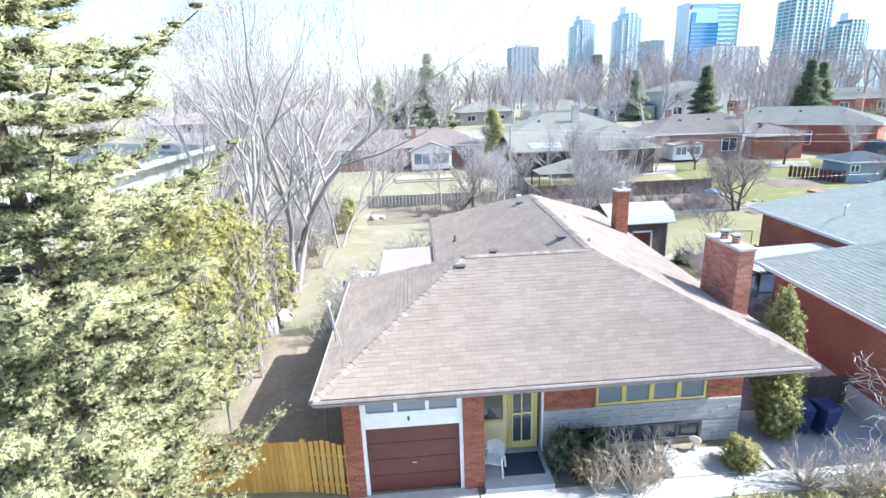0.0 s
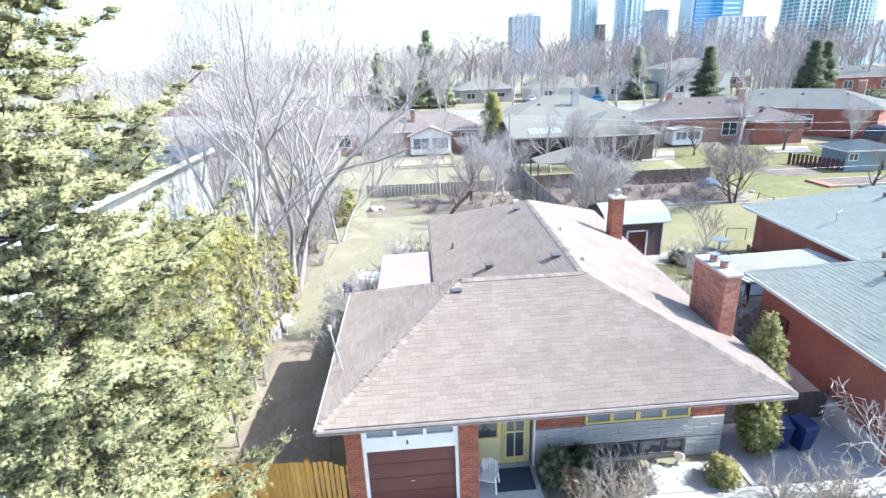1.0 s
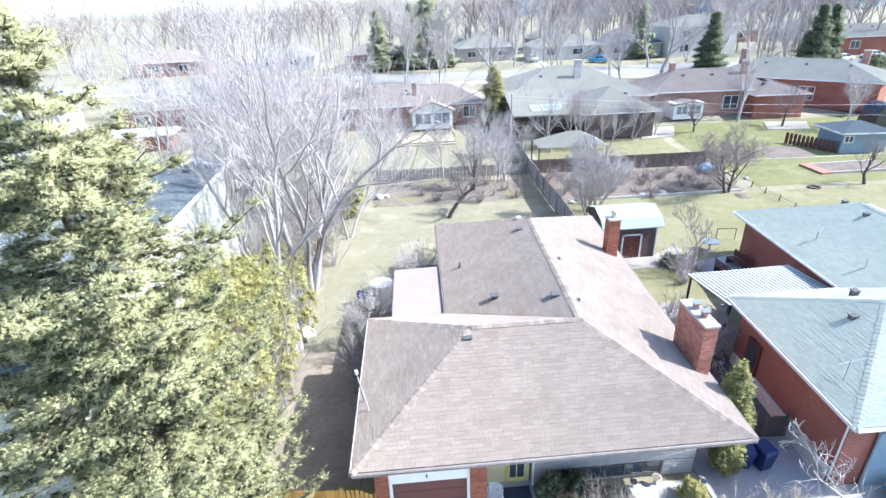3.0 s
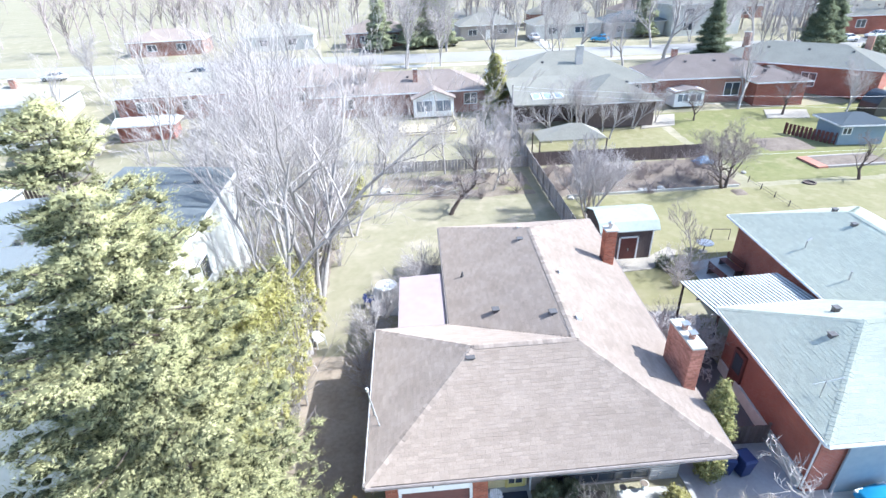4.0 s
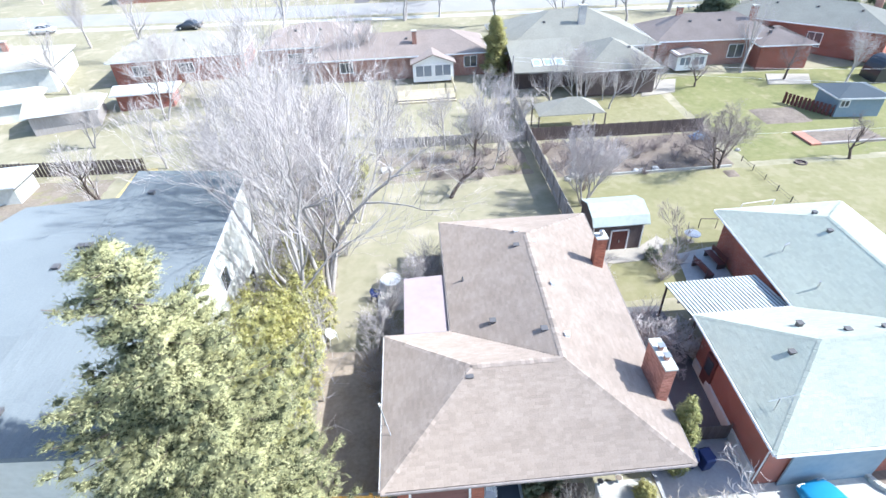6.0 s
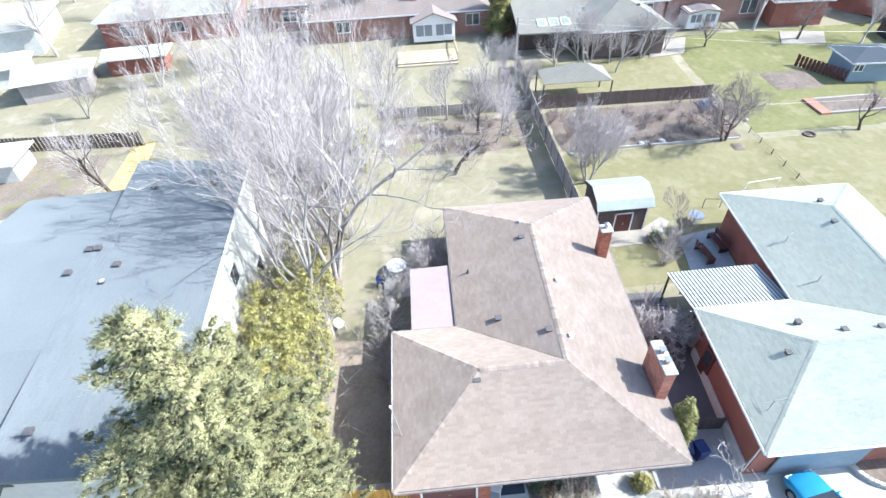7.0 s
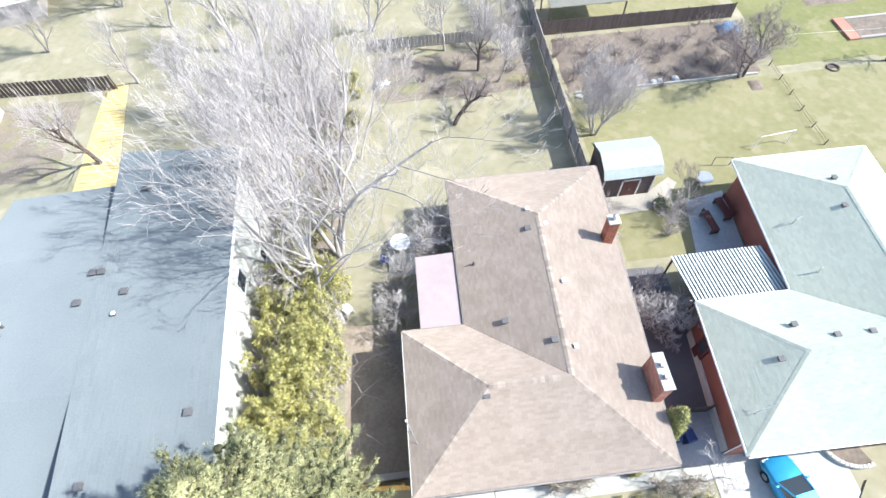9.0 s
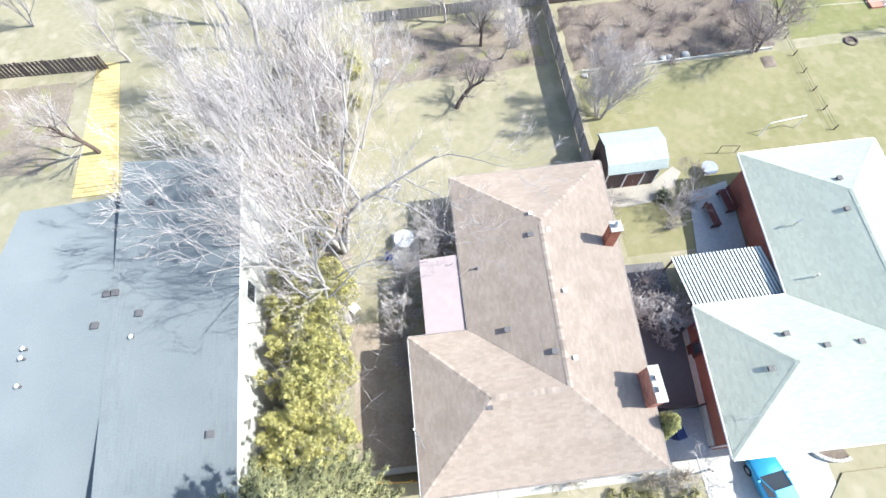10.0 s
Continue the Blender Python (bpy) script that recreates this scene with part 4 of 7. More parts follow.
# ---- two-storey white house with slate-grey roof ----
def left_house():
    h = thing("stucco_house", (-17, 22, 0), "two-storey white stucco house with slate-grey low roof", "house")
    part("wall", MB().prism([(-24.6, 12.0), (-11.3, 11.6), (-12.0, 31.0), (-18.2, 31.0), (-18.2, 29.3), (-24.6, 29.3)], 0, 6.9), M_STUCCO, h, "white stucco wall")
    part("upper_wall", MB().prism([(-16.9, 11.6), (-11.3, 11.6), (-12.0, 31.0), (-18.3, 31.0)], 6.91, 8.36), M_STUCCO, h)
    right = [(-17.0, 11.0, 9.0), (-10.7, 10.9, 8.6), (-11.6, 31.5, 8.6), (-18.5, 31.7, 9.0)]
    mid = [(-25.2, 24.6, 8.7), (-25.2, 16.8, 8.7), (-17.4, 16.8, 8.99), (-17.97, 24.6, 8.99)]
    back = [(-25.2, 29.9, 7.85), (-25.2, 24.6, 8.7), (-17.97, 24.6, 8.99), (-18.35, 29.9, 8.15)]
    front = [(-25.2, 16.8, 8.7), (-25.2, 10.6, 7.4), (-16.95, 10.6, 7.7), (-17.4, 16.8, 8.99)]
    for nm, pl in (("roof", right), ("roof_slope", mid), ("roof_slope", back), ("roof_slope", front)):
        rp = part(nm, MB().slab(pl, 0.25), M_SHINGLE_L, h, "slate-grey shingle roof")
    sh, _ = shingles([[right[1], right[2], right[3], right[0]]], expo=0.2, tab=0.6, thick=0.01, seed=51)
    part("shingle_layer", sh, M_SHINGLE_L, rp, kind="stuff", recalc=False)
    part("fascia", MB().bar((-10.68, 10.9, 8.46), (-11.57, 31.5, 8.46), 0.04, 0.24), M_WHITE, h)
    for y0, y1, z0, z1 in ((23.0, 24.2, 5.2, 6.5), (27.0, 28.2, 2.0, 3.3)):
        window(h, y0, z0, y1, z1, -11.3 - 0.0361 * ((y0 + y1) / 2 - 11.6) + 0.03, axis="y", out=1)
    for x, y in ((-17.6, 23.15), (-18.05, 23.15), (-18.4, 21.45), (-16.2, 21.85), (-12.1, 15.4), (-16.5, 28.6), (-13.1, 28.8), (-16.0, 12.8)):
        z = 9.0 - (x + 17.7) * 0.0575 if x > -17.8 else 8.97
        p = part("roof_vent", MB().box(x - 0.15, y - 0.15, z - 0.3, x + 0.15, y + 0.15, z + 0.12), M_DARKMETAL, h, "dark metal roof vent", bevel=0.015)
        part("cover", MB().box(x - 0.18, y - 0.18, z + 0.12, x + 0.18, y + 0.18, z + 0.16), M_DARKMETAL, p, bevel=0.01)
    for x, y in ((-21.75, 18.8), (-21.9, 20.2), (-21.9, 20.7), (-16.4, 20.6)):
        q = part("vent_pipe", MB().cyl(x, y, 8.6, 9.12, 0.07, sides=10), M_DARKMETAL, h, "dark vent pipe")
        part("cover", MB().cyl(x, y, 9.13, 9.18, 0.12, 0.05, sides=12), M_ALU, q, "pale pipe cap")


left_house()


# ---- fences, shed and yard things ----
def board_fence(name, a, b, height, material, label, board=0.14, gap=0.012, rails=True, base=None, arch=0.0):
    a, b = Vector((*a, 0)), Vector((*b, 0))
    d = (b - a).normalized()
    length = (b - a).length
    t = thing(name, (a.x, a.y, ground_z(a.x, a.y)), label, "fence")
    n = int(length / (board + gap))
    side = Vector((-d.y, d.x, 0))
    boards = []
    for i in range(n):
        p = a + d * (i * (board + gap))
        z = ground_z(p.x, p.y)
        top = height + rng.uniform(-0.02, 0.02) + arch * math.sin(math.pi * (i + 0.5) / n)
        q = p + d * board
        mb = MB().prism([(p.x, p.y), (q.x, q.y), (q.x + side.x * 0.02, q.y + side.y * 0.02), (p.x + side.x * 0.02, p.y + side.y * 0.02)], z + 0.04, z + top)
        boards.append(mb)
    for mb in boards[:300]:
        part("board", mb, material, t, recalc=True)
    if rails:
        for rz in (0.35, height - 0.35):
            z0, z1 = ground_z(a.x, a.y) + rz, ground_z(b.x, b.y) + rz
            part("rail", MB().bar(a + side * 0.045 + Vector((0, 0, z0)), b + side * 0.045 + Vector((0, 0, z1)), 0.05, 0.08), material, t)
    k = max(1, round(length / 2.4))
    for i in range(k + 1):
        p = a + d * (length * i / k) + side * 0.07
        z = ground_z(p.x, p.y)
        part("post", MB().box(p.x - 0.05, p.y - 0.05, z, p.x + 0.05, p.y + 0.05, z + height + 0.06), material, t, bevel=0.008)
    return t


board_fence("wooden_fence", (-9.6, 12.9), (-3.65, 12.42), 1.72, M_CEDARWOOD, "yellow-stained wooden board fence beside the house")
board_fence("wooden_gate", (-3.6, 12.42), (-2.42, 12.15), 1.66, M_CEDARWOOD, "yellow-stained wooden gate with a curved top", board=0.12, gap=0.045, arch=0.14)
board_fence("garden_fence", (11.5, 32.3), (11.9, 60.5), 1.85, M_OLDWOOD, "weathered grey board fence between the yards", board=0.2)
board_fence("rear_fence", (12.2, 50.6), (30.7, 50.3), 1.5, M_DARKWOOD, "dark brown board fence behind the vegetable plot", board=0.18)
board_fence("far_yard_fence", (-45, 50.2), (-27.8, 49.3), 1.6, M_DARKWOOD, "dark brown yard fence with wide boards", board=0.3, gap=0.1)
board_fence("back_yard_fence", (-4.5, 51.0), (11.6, 50.6), 1.2, M_OLDWOOD, "low weathered fence behind the fruit trees", board=0.3, gap=0.05)

board_fence("drive_gate", (11.5, 14.7), (14.3, 14.55), 1.15, M_DARKWOOD, "low dark wooden gate across the side drive")


def tarp():
    mb = MB()
    n = 9
    for j in range(n):
        for i in range(n):
            u, v = i / (n - 1) - 0.5, j / (n - 1) - 0.5
            h = 0.75 * max(0, 1 - (abs(u) * 1.9) ** 2) * max(0, 1 - (abs(v) * 1.9) ** 2) + 0.12 * noise.noise((u * 6, v * 6, 2))
            mb.v.append((29.6 + u * 2.0, 48.4 + v * 1.4, ground_z(29, 48) + 0.16 + max(h, 0.0)))
    for j in range(n - 1):
        for i in range(n - 1):
            a = j * n + i
            mb.f.append((a, a + 1, a + n + 1, a + n))
    ob = solo("blue_tarpaulin", mb, M_TARP, "crumpled blue tarpaulin over a heap by the fence", "tarpaulin", smooth=True)
    sol = ob.modifiers.new("thickness", "SOLIDIFY")
    sol.thickness = 0.02


tarp()


def concrete_strip():
    solo("concrete_sill", MB().box(-6.6, 13.0, 0, -2.42, 13.35, 0.35), M_CONC, "low concrete wall along the side gate", "wall", bevel=0.03)


concrete_strip()


def shed():
    t = thing("garden_shed", (13.7, 31.5, 0.3), "dark garden shed with pale grey barn-shaped roof", "shed")
    x0, x1, y0, y1 = 12.25, 16.0, 30.6, 33.6
    part("body", MB().box(x0, y0, 0.2, x1, y1, 2.8), M_DARKWOOD, t, "dark plank shed wall")
    prof = [(30.3, 2.75), (30.75, 3.3), (32.1, 3.75), (33.5, 3.3), (33.95, 2.75)]
    mb = MB()
    for (ya, za), (yb, zb) in zip(prof, prof[1:]):
        mb.slab([(12.05, ya, za), (16.35, ya, za), (16.35, yb, zb), (12.05, yb, zb)], 0.06)
    part("roof", mb, M_SHEDROOF, t, "pale green-grey sheet roof")
    for x in (x0 - 0.02, x1 - 0.04):
        part("gable", MB().add([(x, ya, za - 0.05) for ya, za in prof] + [(x + 0.06, ya, za - 0.05) for ya, za in prof], [(0, 1, 2, 3, 4), (9, 8, 7, 6, 5)]), M_DARKWOOD, t)
    fr = MB().box(13.6, 30.53, 0.3, 13.7, 30.6, 2.2).box(14.9, 30.53, 0.3, 15.0, 30.6, 2.2).box(13.6, 30.53, 2.1, 15.0, 30.6, 2.2)
    part("door_frame", fr, M_WHITE, t, "white door frame")
    d = part("door", MB().box(13.72, 30.56, 0.3, 14.88, 30.59, 2.1), M_GARAGE, t, "brown shed doors", bevel=0.005)
    part("handle", MB().box(14.27, 30.5, 1.1, 14.33, 30.56, 1.3), M_GALV, d)
    for x in (x0 - 0.03, x1 - 0.05):
        part("corner_trim", MB().box(x, 30.55, 0.2, x + 0.08, 30.6, 2.75), M_WHITE, t)


shed()
sheet("path_shed", [(11.9, 29.2), (13.5, 28.9), (15.4, 29.0), (17.3, 29.9), (18.4, 31.2), (17.9, 31.8), (16.4, 30.9), (15.9, 30.55), (11.9, 30.55)], 0.06, M_GRAVEL, "pale gravel strip in front of the shed", "path")
sheet("patio_neighbour", [(17.4, 24.2), (20.9, 24.0), (21.4, 30.0), (18.4, 29.4)], 0.07, M_PORCH, "blue-grey paved patio beside the brick house", "patio")


def bench(x, y, rz, label):
    t = thing("garden_bench", (0, 0, 0), label, "bench", "patio benches")
    for i in range(4):
        part("slat", MB().box(-0.9, -0.25 + i * 0.14, 0.43, 0.9, -0.14 + i * 0.14, 0.47), M_GARAGE, t)
    for i in range(3):
        part("back_slat", MB().box(-0.9, 0.3, 0.55 + i * 0.14, 0.9, 0.33, 0.65 + i * 0.14), M_GARAGE, t)
    for sx in (-0.8, 0.8):
        part("leg", MB().box(sx - 0.04, -0.25, 0, sx + 0.04, 0.33, 0.43), M_DARKWOOD, t)
        part("back_post", MB().box(sx - 0.04, 0.33, 0, sx + 0.04, 0.37, 0.98), M_DARKWOOD, t)
    t.matrix_world = pose(x, y, ground_z(x, y) + 0.05, 0, 0, rz)


bench(20.6, 28.2, -85, "red-brown slatted bench on the paved patio")
bench(19.3, 27.2, 95, "red-brown slatted bench facing across the patio")


def round_table(x, y):
    z = ground_z(x, y)
    t = thing("round_table", (x, y, z), "round pale metal table on the lawn", "table")
    part("tabletop", MB().lathe(x, y, [(0.58, z + 0.72), (0.6, z + 0.74), (0.58, z + 0.76)], 24), M_GALV, t)
    part("post", MB().cyl(x, y, z, z + 0.73, 0.04, sides=10), M_DARKMETAL, t)
    part("foot", MB().cyl(x, y, z, z + 0.04, 0.3, sides=16), M_DARKMETAL, t)


round_table(20.2, 30.9)


# ---- vegetation ----
def branch_tree(seed, height, trunk_r, levels=4, spread=0.6, kids=(5, 5, 4, 4), clear=0.25, gnarl=0.12, stems=1, lean=0.3, up=0.25, twig_r=0.006):
    """A bare tree in local places: (limbs, twigs)."""
    r = random.Random(seed)
    limbs, twigs = MB(), MB()

    def grow(p, d, length, rad, lvl):
        n = (6, 5, 4, 4, 3, 2)[lvl]
        pts, rads, p, d = [p.copy()], [rad], p.copy(), d.copy()
        end = 0.35 if lvl == 0 else 0.25
        for i in range(n):
            d = (d + Vector((r.gauss(0, gnarl), r.gauss(0, gnarl), r.gauss(0, gnarl) + up * 0.12 * lvl))).normalized()
            p = p + d * (length / n)
            pts.append(p.copy())
            rads.append(max(rad * (1 - (1 - end) * (i + 1) / n), twig_r))
        mb = limbs if lvl < 2 else twigs
        mb.tube(pts, rads, 8 if lvl == 0 else (6 if lvl == 1 else 3), cap=False)
        if lvl >= levels:
            return
        k = kids[min(lvl, len(kids) - 1)]
        for i in range(k):
            f = clear + (1 - clear) * (i + r.random()) / k if lvl == 0 else 0.2 + 0.8 * (i + r.random()) / k
            f = min(f, 0.999)
            j = f * n
            a = int(j)
            q = pts[a].lerp(pts[a + 1], j - a)
            ra = rads[a] * (1 - (j - a)) + rads[a + 1] * (j - a)
            ax = (pts[a + 1] - pts[a]).normalized()
            o = ax.orthogonal().normalized()
            o.rotate(Matrix.Rotation(r.uniform(0, 6.283), 3, ax))
            s = spread * r.uniform(0.7, 1.3)
            nd = (ax * math.cos(s) + o * math.sin(s) + Vector((0, 0, up * (1 if lvl < 2 else 0.5)))).normalized()
            grow(q, nd, length * r.uniform(0.5, 0.72) * (1.15 - 0.45 * f), ra * r.uniform(0.5, 0.7), lvl + 1)

    for s in range(stems):
        a = 6.283 * s / stems + r.random()
        d = Vector((math.cos(a) * lean, math.sin(a) * lean, 1)).normalized() if stems > 1 else Vector((r.uniform(-0.1, 0.1), r.uniform(-0.1, 0.1), 1)).normalized()
        grow(Vector((0.15 * math.cos(a), 0.15 * math.sin(a), -0.1)) if stems > 1 else Vector((0, 0, -0.1)), d, height * r.uniform(0.55, 0.66), trunk_r * (1 if stems == 1 else 0.75), 0)
    return limbs, twigs


def bare_tree(x, y, label, seed, height, trunk_r, bark, twig, category="tree", group="", **kw):
    limbs, twigs = branch_tree(seed, height, trunk_r, **kw)
    t = thing("bare_tree", (0, 0, 0), label, category, group)
    part("trunk", limbs, bark, t, smooth=True)
    part("crown", twigs, twig, t, "leafless twigs", recalc=False)
    t.location = (x, y, ground_z(x, y))
    return t


def tufts(P, D, L, W, blades=4, seed=0):
    """Needle sprays: at each place P a fan of narrow blades along D. Returns vertices and faces as arrays."""
    g = np.random.RandomState(seed)
    n = len(P)
    D = D / np.linalg.norm(D, axis=1, keepdims=True)
    ref = g.normal(size=(n, 3))
    U = np.cross(D, ref)
    U /= np.linalg.norm(U, axis=1, keepdims=True)
    V = np.cross(D, U)
    verts, faces = [], []
    for b in range(blades):
        a = 2 * np.pi * b / blades + g.uniform(-0.5, 0.5, n)
        side = U * np.cos(a)[:, None] + V * np.sin(a)[:, None]
        perp = np.cross(D, side)
        reach = L * g.uniform(0.65, 1.1, n)
        base = P + D * (L * g.uniform(-0.1, 0.25, n))[:, None]
        tip = base + D * (reach * 0.85)[:, None] + side * (reach * 0.5)[:, None]
        w = perp * (W * reach)[:, None]
        verts.append(np.stack([base + w, tip, base - w], 1))
    v = np.concatenate(verts, 0)
    out = np.tile(D + np.array([0, 0, 0.35]), (blades, 1))
    turn = (np.cross(v[:, 1] - v[:, 0], v[:, 2] - v[:, 0]) * out).sum(1) < 0
    v[turn] = v[turn][:, ::-1]
    v = v.reshape(-1, 3)
    f = np.arange(len(v)).reshape(-1, 3)
    return v, f


def clumps(C, R, per, size, seed, flat=0.75, width=0.1, blades=6, up=0.35, along=None):
    """Rounded bunches of sprays at the places C with radii R; with along, drawn out and combed in that direction."""
    g = np.random.RandomState(seed)
    C, R = np.repeat(np.array(C), per, 0), np.repeat(np.array(R), per)
    d = g.normal(size=C.shape)
    d /= np.linalg.norm(d, axis=1, keepdims=True)
    rad = R * g.uniform(0.4, 1.05, len(R))
    P = C + d * rad[:, None] * np.array([1, 1, flat])
    D = d + np.array([0, 0, up]) + g.normal(size=C.shape) * 0.35
    if along is not None:
        A = np.repeat(np.array(along), per, 0)
        P = P + A * (rad * g.uniform(-0.5, 0.9, len(R)))[:, None]
        D = 0.55 * D + A * g.uniform(0.4, 1.2, (len(R), 1))
    return tufts(P, D, size * g.uniform(0.6, 1.3, len(R)), width, blades, seed)


def cores(C, R, flat, seed):
    """Uneven dense middles of needle bunches: loose triangles and their hearts."""
    g = np.random.RandomState(seed)
    p = (1 + 5 ** 0.5) / 2
    ico = np.array([(-1, p, 0), (1, p, 0), (-1, -p, 0), (1, -p, 0), (0, -1, p), (0, 1, p), (0, -1, -p), (0, 1, -p), (p, 0, -1), (p, 0, 1), (-p, 0, -1), (-p, 0, 1)]) / (1 + p * p) ** 0.5
    idx = np.array([i for i in itertools.combinations(range(12), 3) if all(np.linalg.norm(ico[a] - ico[b]) < 1.2 for a, b in itertools.combinations(i, 2))])
    for k, (a, b, c) in enumerate(idx):
        if np.dot(np.cross(ico[b] - ico[a], ico[c] - ico[a]), ico[a]) < 0:
            idx[k] = (a, c, b)
    C, R = np.array(C), np.array(R)
    v = C[:, None, :] + ico[None] * (R[:, None] * g.uniform(0.6, 1.15, (len(R), 12)))[:, :, None] * np.array([1, 1, flat])
    v = v[:, idx].reshape(-1, 3)
    return v, np.repeat(C, 60, 0)


def leaf_mesh(name, v, f, heart=None):
    """Mesh of loose blades, shaded by the roundness of the spray bunch whose middle is given for each blade corner."""
    me = bpy.data.meshes.new(name)
    n = len(f)
    me.vertices.add(len(v)), me.loops.add(3 * n), me.polygons.add(n)
    me.vertices.foreach_set("co", v.astype(np.float32).ravel())
    me.loops.foreach_set("vertex_index", f.astype(np.int32).ravel())
    me.polygons.foreach_set("loop_start", np.arange(0, 3 * n, 3, dtype=np.int32))
    me.update(calc_edges=True)
    if heart is not None:
        tri = v[f]
        face = np.cross(tri[:, 1] - tri[:, 0], tri[:, 2] - tri[:, 0])
        face /= np.linalg.norm(face, axis=1, keepdims=True) + 1e-9
        out = v - heart
        out[:, 2] *= 1.6
        out /= np.linalg.norm(out, axis=1, keepdims=True) + 1e-9
        nr = out + 0.4 * np.repeat(face, 3, 0)
        nr /= np.linalg.norm(nr, axis=1, keepdims=True) + 1e-9
        me.polygons.foreach_set("use_smooth", np.ones(n, dtype=bool))
        at = me.attributes.new("custom_normal", "FLOAT_VECTOR", "POINT")
        at.data.foreach_set("vector", nr.astype(np.float32).ravel())
        me.update()
    return me


def leafy(name, me, material, parent, label=""):
    me.materials.append(material)
    ob = new(name, me)
    ob.parent = parent
    BASE[ob] = BASE.get(parent, Vector((0, 0, 0)))
    return tagged(ob, label)


def conifer(x, y, label, seed, height, radius, needle, bark, droop=0.25, tuft=0.3, whorls=34, per=9, clear=0.06, group="", dens=1.0, name="spruce_tree", up_tip=0.15, power=0.9, bunch=0.0, most=99.0, needle_w=0.06, bias=0.0):
    """Whorls of limbs with side sprays; gaps and uneven tiers."""
    r = random.Random(seed)
    limbs = MB().tube([(0, 0, -0.2), (0.05, 0, height * 0.5), (0, 0.03, height)], [height * 0.017, height * 0.009, 0.015], 8)
    P, D, L, CL, CR, CA = [], [], [], [], [], []
    for w in range(whorls):
        f = clear + (1 - clear) * (1 - (1 - (w + 0.5) / whorls) ** 1.35)
        z = height * f
        reach = radius * (1 - f) ** power * r.uniform(0.75, 1.15) + 0.15
        for k in range(per if f < 0.85 else max(4, per - 3)):
            a = 6.283 * (k + r.random() * 0.8) / per + w * 2.4
            ln = min(reach, most) * (r.choice((0.55, 0.75, 0.95, 1.15)) + r.uniform(-0.1, 0.1))
            ln *= 1 - bias * math.cos(a) * (1.7 - 2.4 * f)
            if r.random() < (0.2 if bunch else 0.1):
                continue
            d = Vector((math.cos(a), math.sin(a), 0))
            side = Vector((-d.y, d.x, 0))
            n = 5
            pts = [Vector((0, 0, z)) + d * (ln * i / n) + Vector((0, 0, ln * (0.1 * i / n - droop * (i / n) ** 1.5 + up_tip * (i / n) ** 4))) for i in range(n + 1)]
            limbs.tube(pts, [0.035 * (1 - i / (n + 1)) * min(1, ln / 1.5) + 0.006 for i in range(n + 1)], 4, cap=False)
            if bunch:
                k2 = max(2, int(ln / (bunch * 0.8)))
                for q in range(k2):
                    s = 0.22 + 0.78 * (q + r.uniform(0.2, 0.9)) / k2
                    j = min(int(s * n), n - 1)
                    c = pts[j].lerp(pts[j + 1], min(s * n - j, 1))
                    wd = ln * 0.3 * math.sin(min(1.0, 1.25 - s) * 2.2) * r.uniform(0.6, 1.1)
                    for sg in (-1, 0, 1) if s < 0.85 else (0,):
                        if r.random() < 0.22:
                            continue
                        CL.append(tuple(c + side * (sg * wd * r.uniform(0.5, 1.1)) + Vector((0, 0, r.uniform(-0.1, 0.16) - abs(sg) * wd * 0.12))))
                        CR.append(bunch * r.uniform(0.55, 1.25) * (0.75 if f > 0.85 else 1))
                        CA.append(tuple(d + side * (sg * 0.7) + Vector((0, 0, 0.25))))
                continue
            m = max(3, int(ln / tuft * 5.5 * dens))
            for q in range(m):
                s = 0.18 + 0.82 * (q + r.random()) / m
                j = min(int(s * n), n - 1)
                c = pts[j].lerp(pts[j + 1], s * n - j)
                wd = 0.34 * ln * (1.05 - s) + 0.08
                for sg in (-1, 1):
                    o = side * (sg * wd * r.uniform(0.1, 1.0))
                    P.append(c + o + Vector((0, 0, r.uniform(-0.16, 0.06) - abs(o.length) * 0.25)))
                    dd = d * 0.8 + side * (sg * r.uniform(0.3, 1.0)) + Vector((0, 0, r.uniform(-0.45, 0.25)))
                    D.append(dd)
                    L.append(tuft * r.uniform(0.7, 1.25))
    for i in range(14):
        P.append(Vector((r.gauss(0, 0.05), r.gauss(0, 0.05), height - 0.5 + 0.04 * i)))
        D.append(Vector((r.gauss(0, 0.5), r.gauss(0, 0.5), 1)))
        L.append(tuft)
    v, f = tufts(np.array([tuple(p) for p in P]), np.array([tuple(p) for p in D]), np.array(L), 0.1, 8, seed)
    heart = np.tile(np.repeat(np.array([(0, 0, p.z - 0.2) for p in P]), 3, 0), (8, 1))
    if bunch:
        per_clump = int(64 * dens)
        v2, f2 = clumps(CL, CR, per_clump, tuft, seed + 1, 0.42, needle_w, 4, 0.3, CA)
        heart = np.concatenate([heart, np.tile(np.repeat(np.repeat(np.array(CL) - np.array([0, 0, 0.12]), per_clump, 0), 3, 0), (4, 1))])
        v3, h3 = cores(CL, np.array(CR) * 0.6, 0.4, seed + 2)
        v = np.concatenate([v, v2])
        f = np.arange(len(v)).reshape(-1, 3)
    t = thing(name, (0, 0, 0), label, "tree", group)
    part("trunk", limbs, bark, t, smooth=True)
    leafy("crown", leaf_mesh("crown", v, f, heart), needle, t, "needled drooping boughs")
    if bunch:
        leafy("inner_crown", leaf_mesh("inner_crown", v3, np.arange(len(v3)).reshape(-1, 3), h3), M_FIRPALE if needle == M_FIRPALE else M_INNER, t, "inner needle cores, mostly coloured dark for shade")
    t.location = (x, y, ground_z(x, y))
    return t


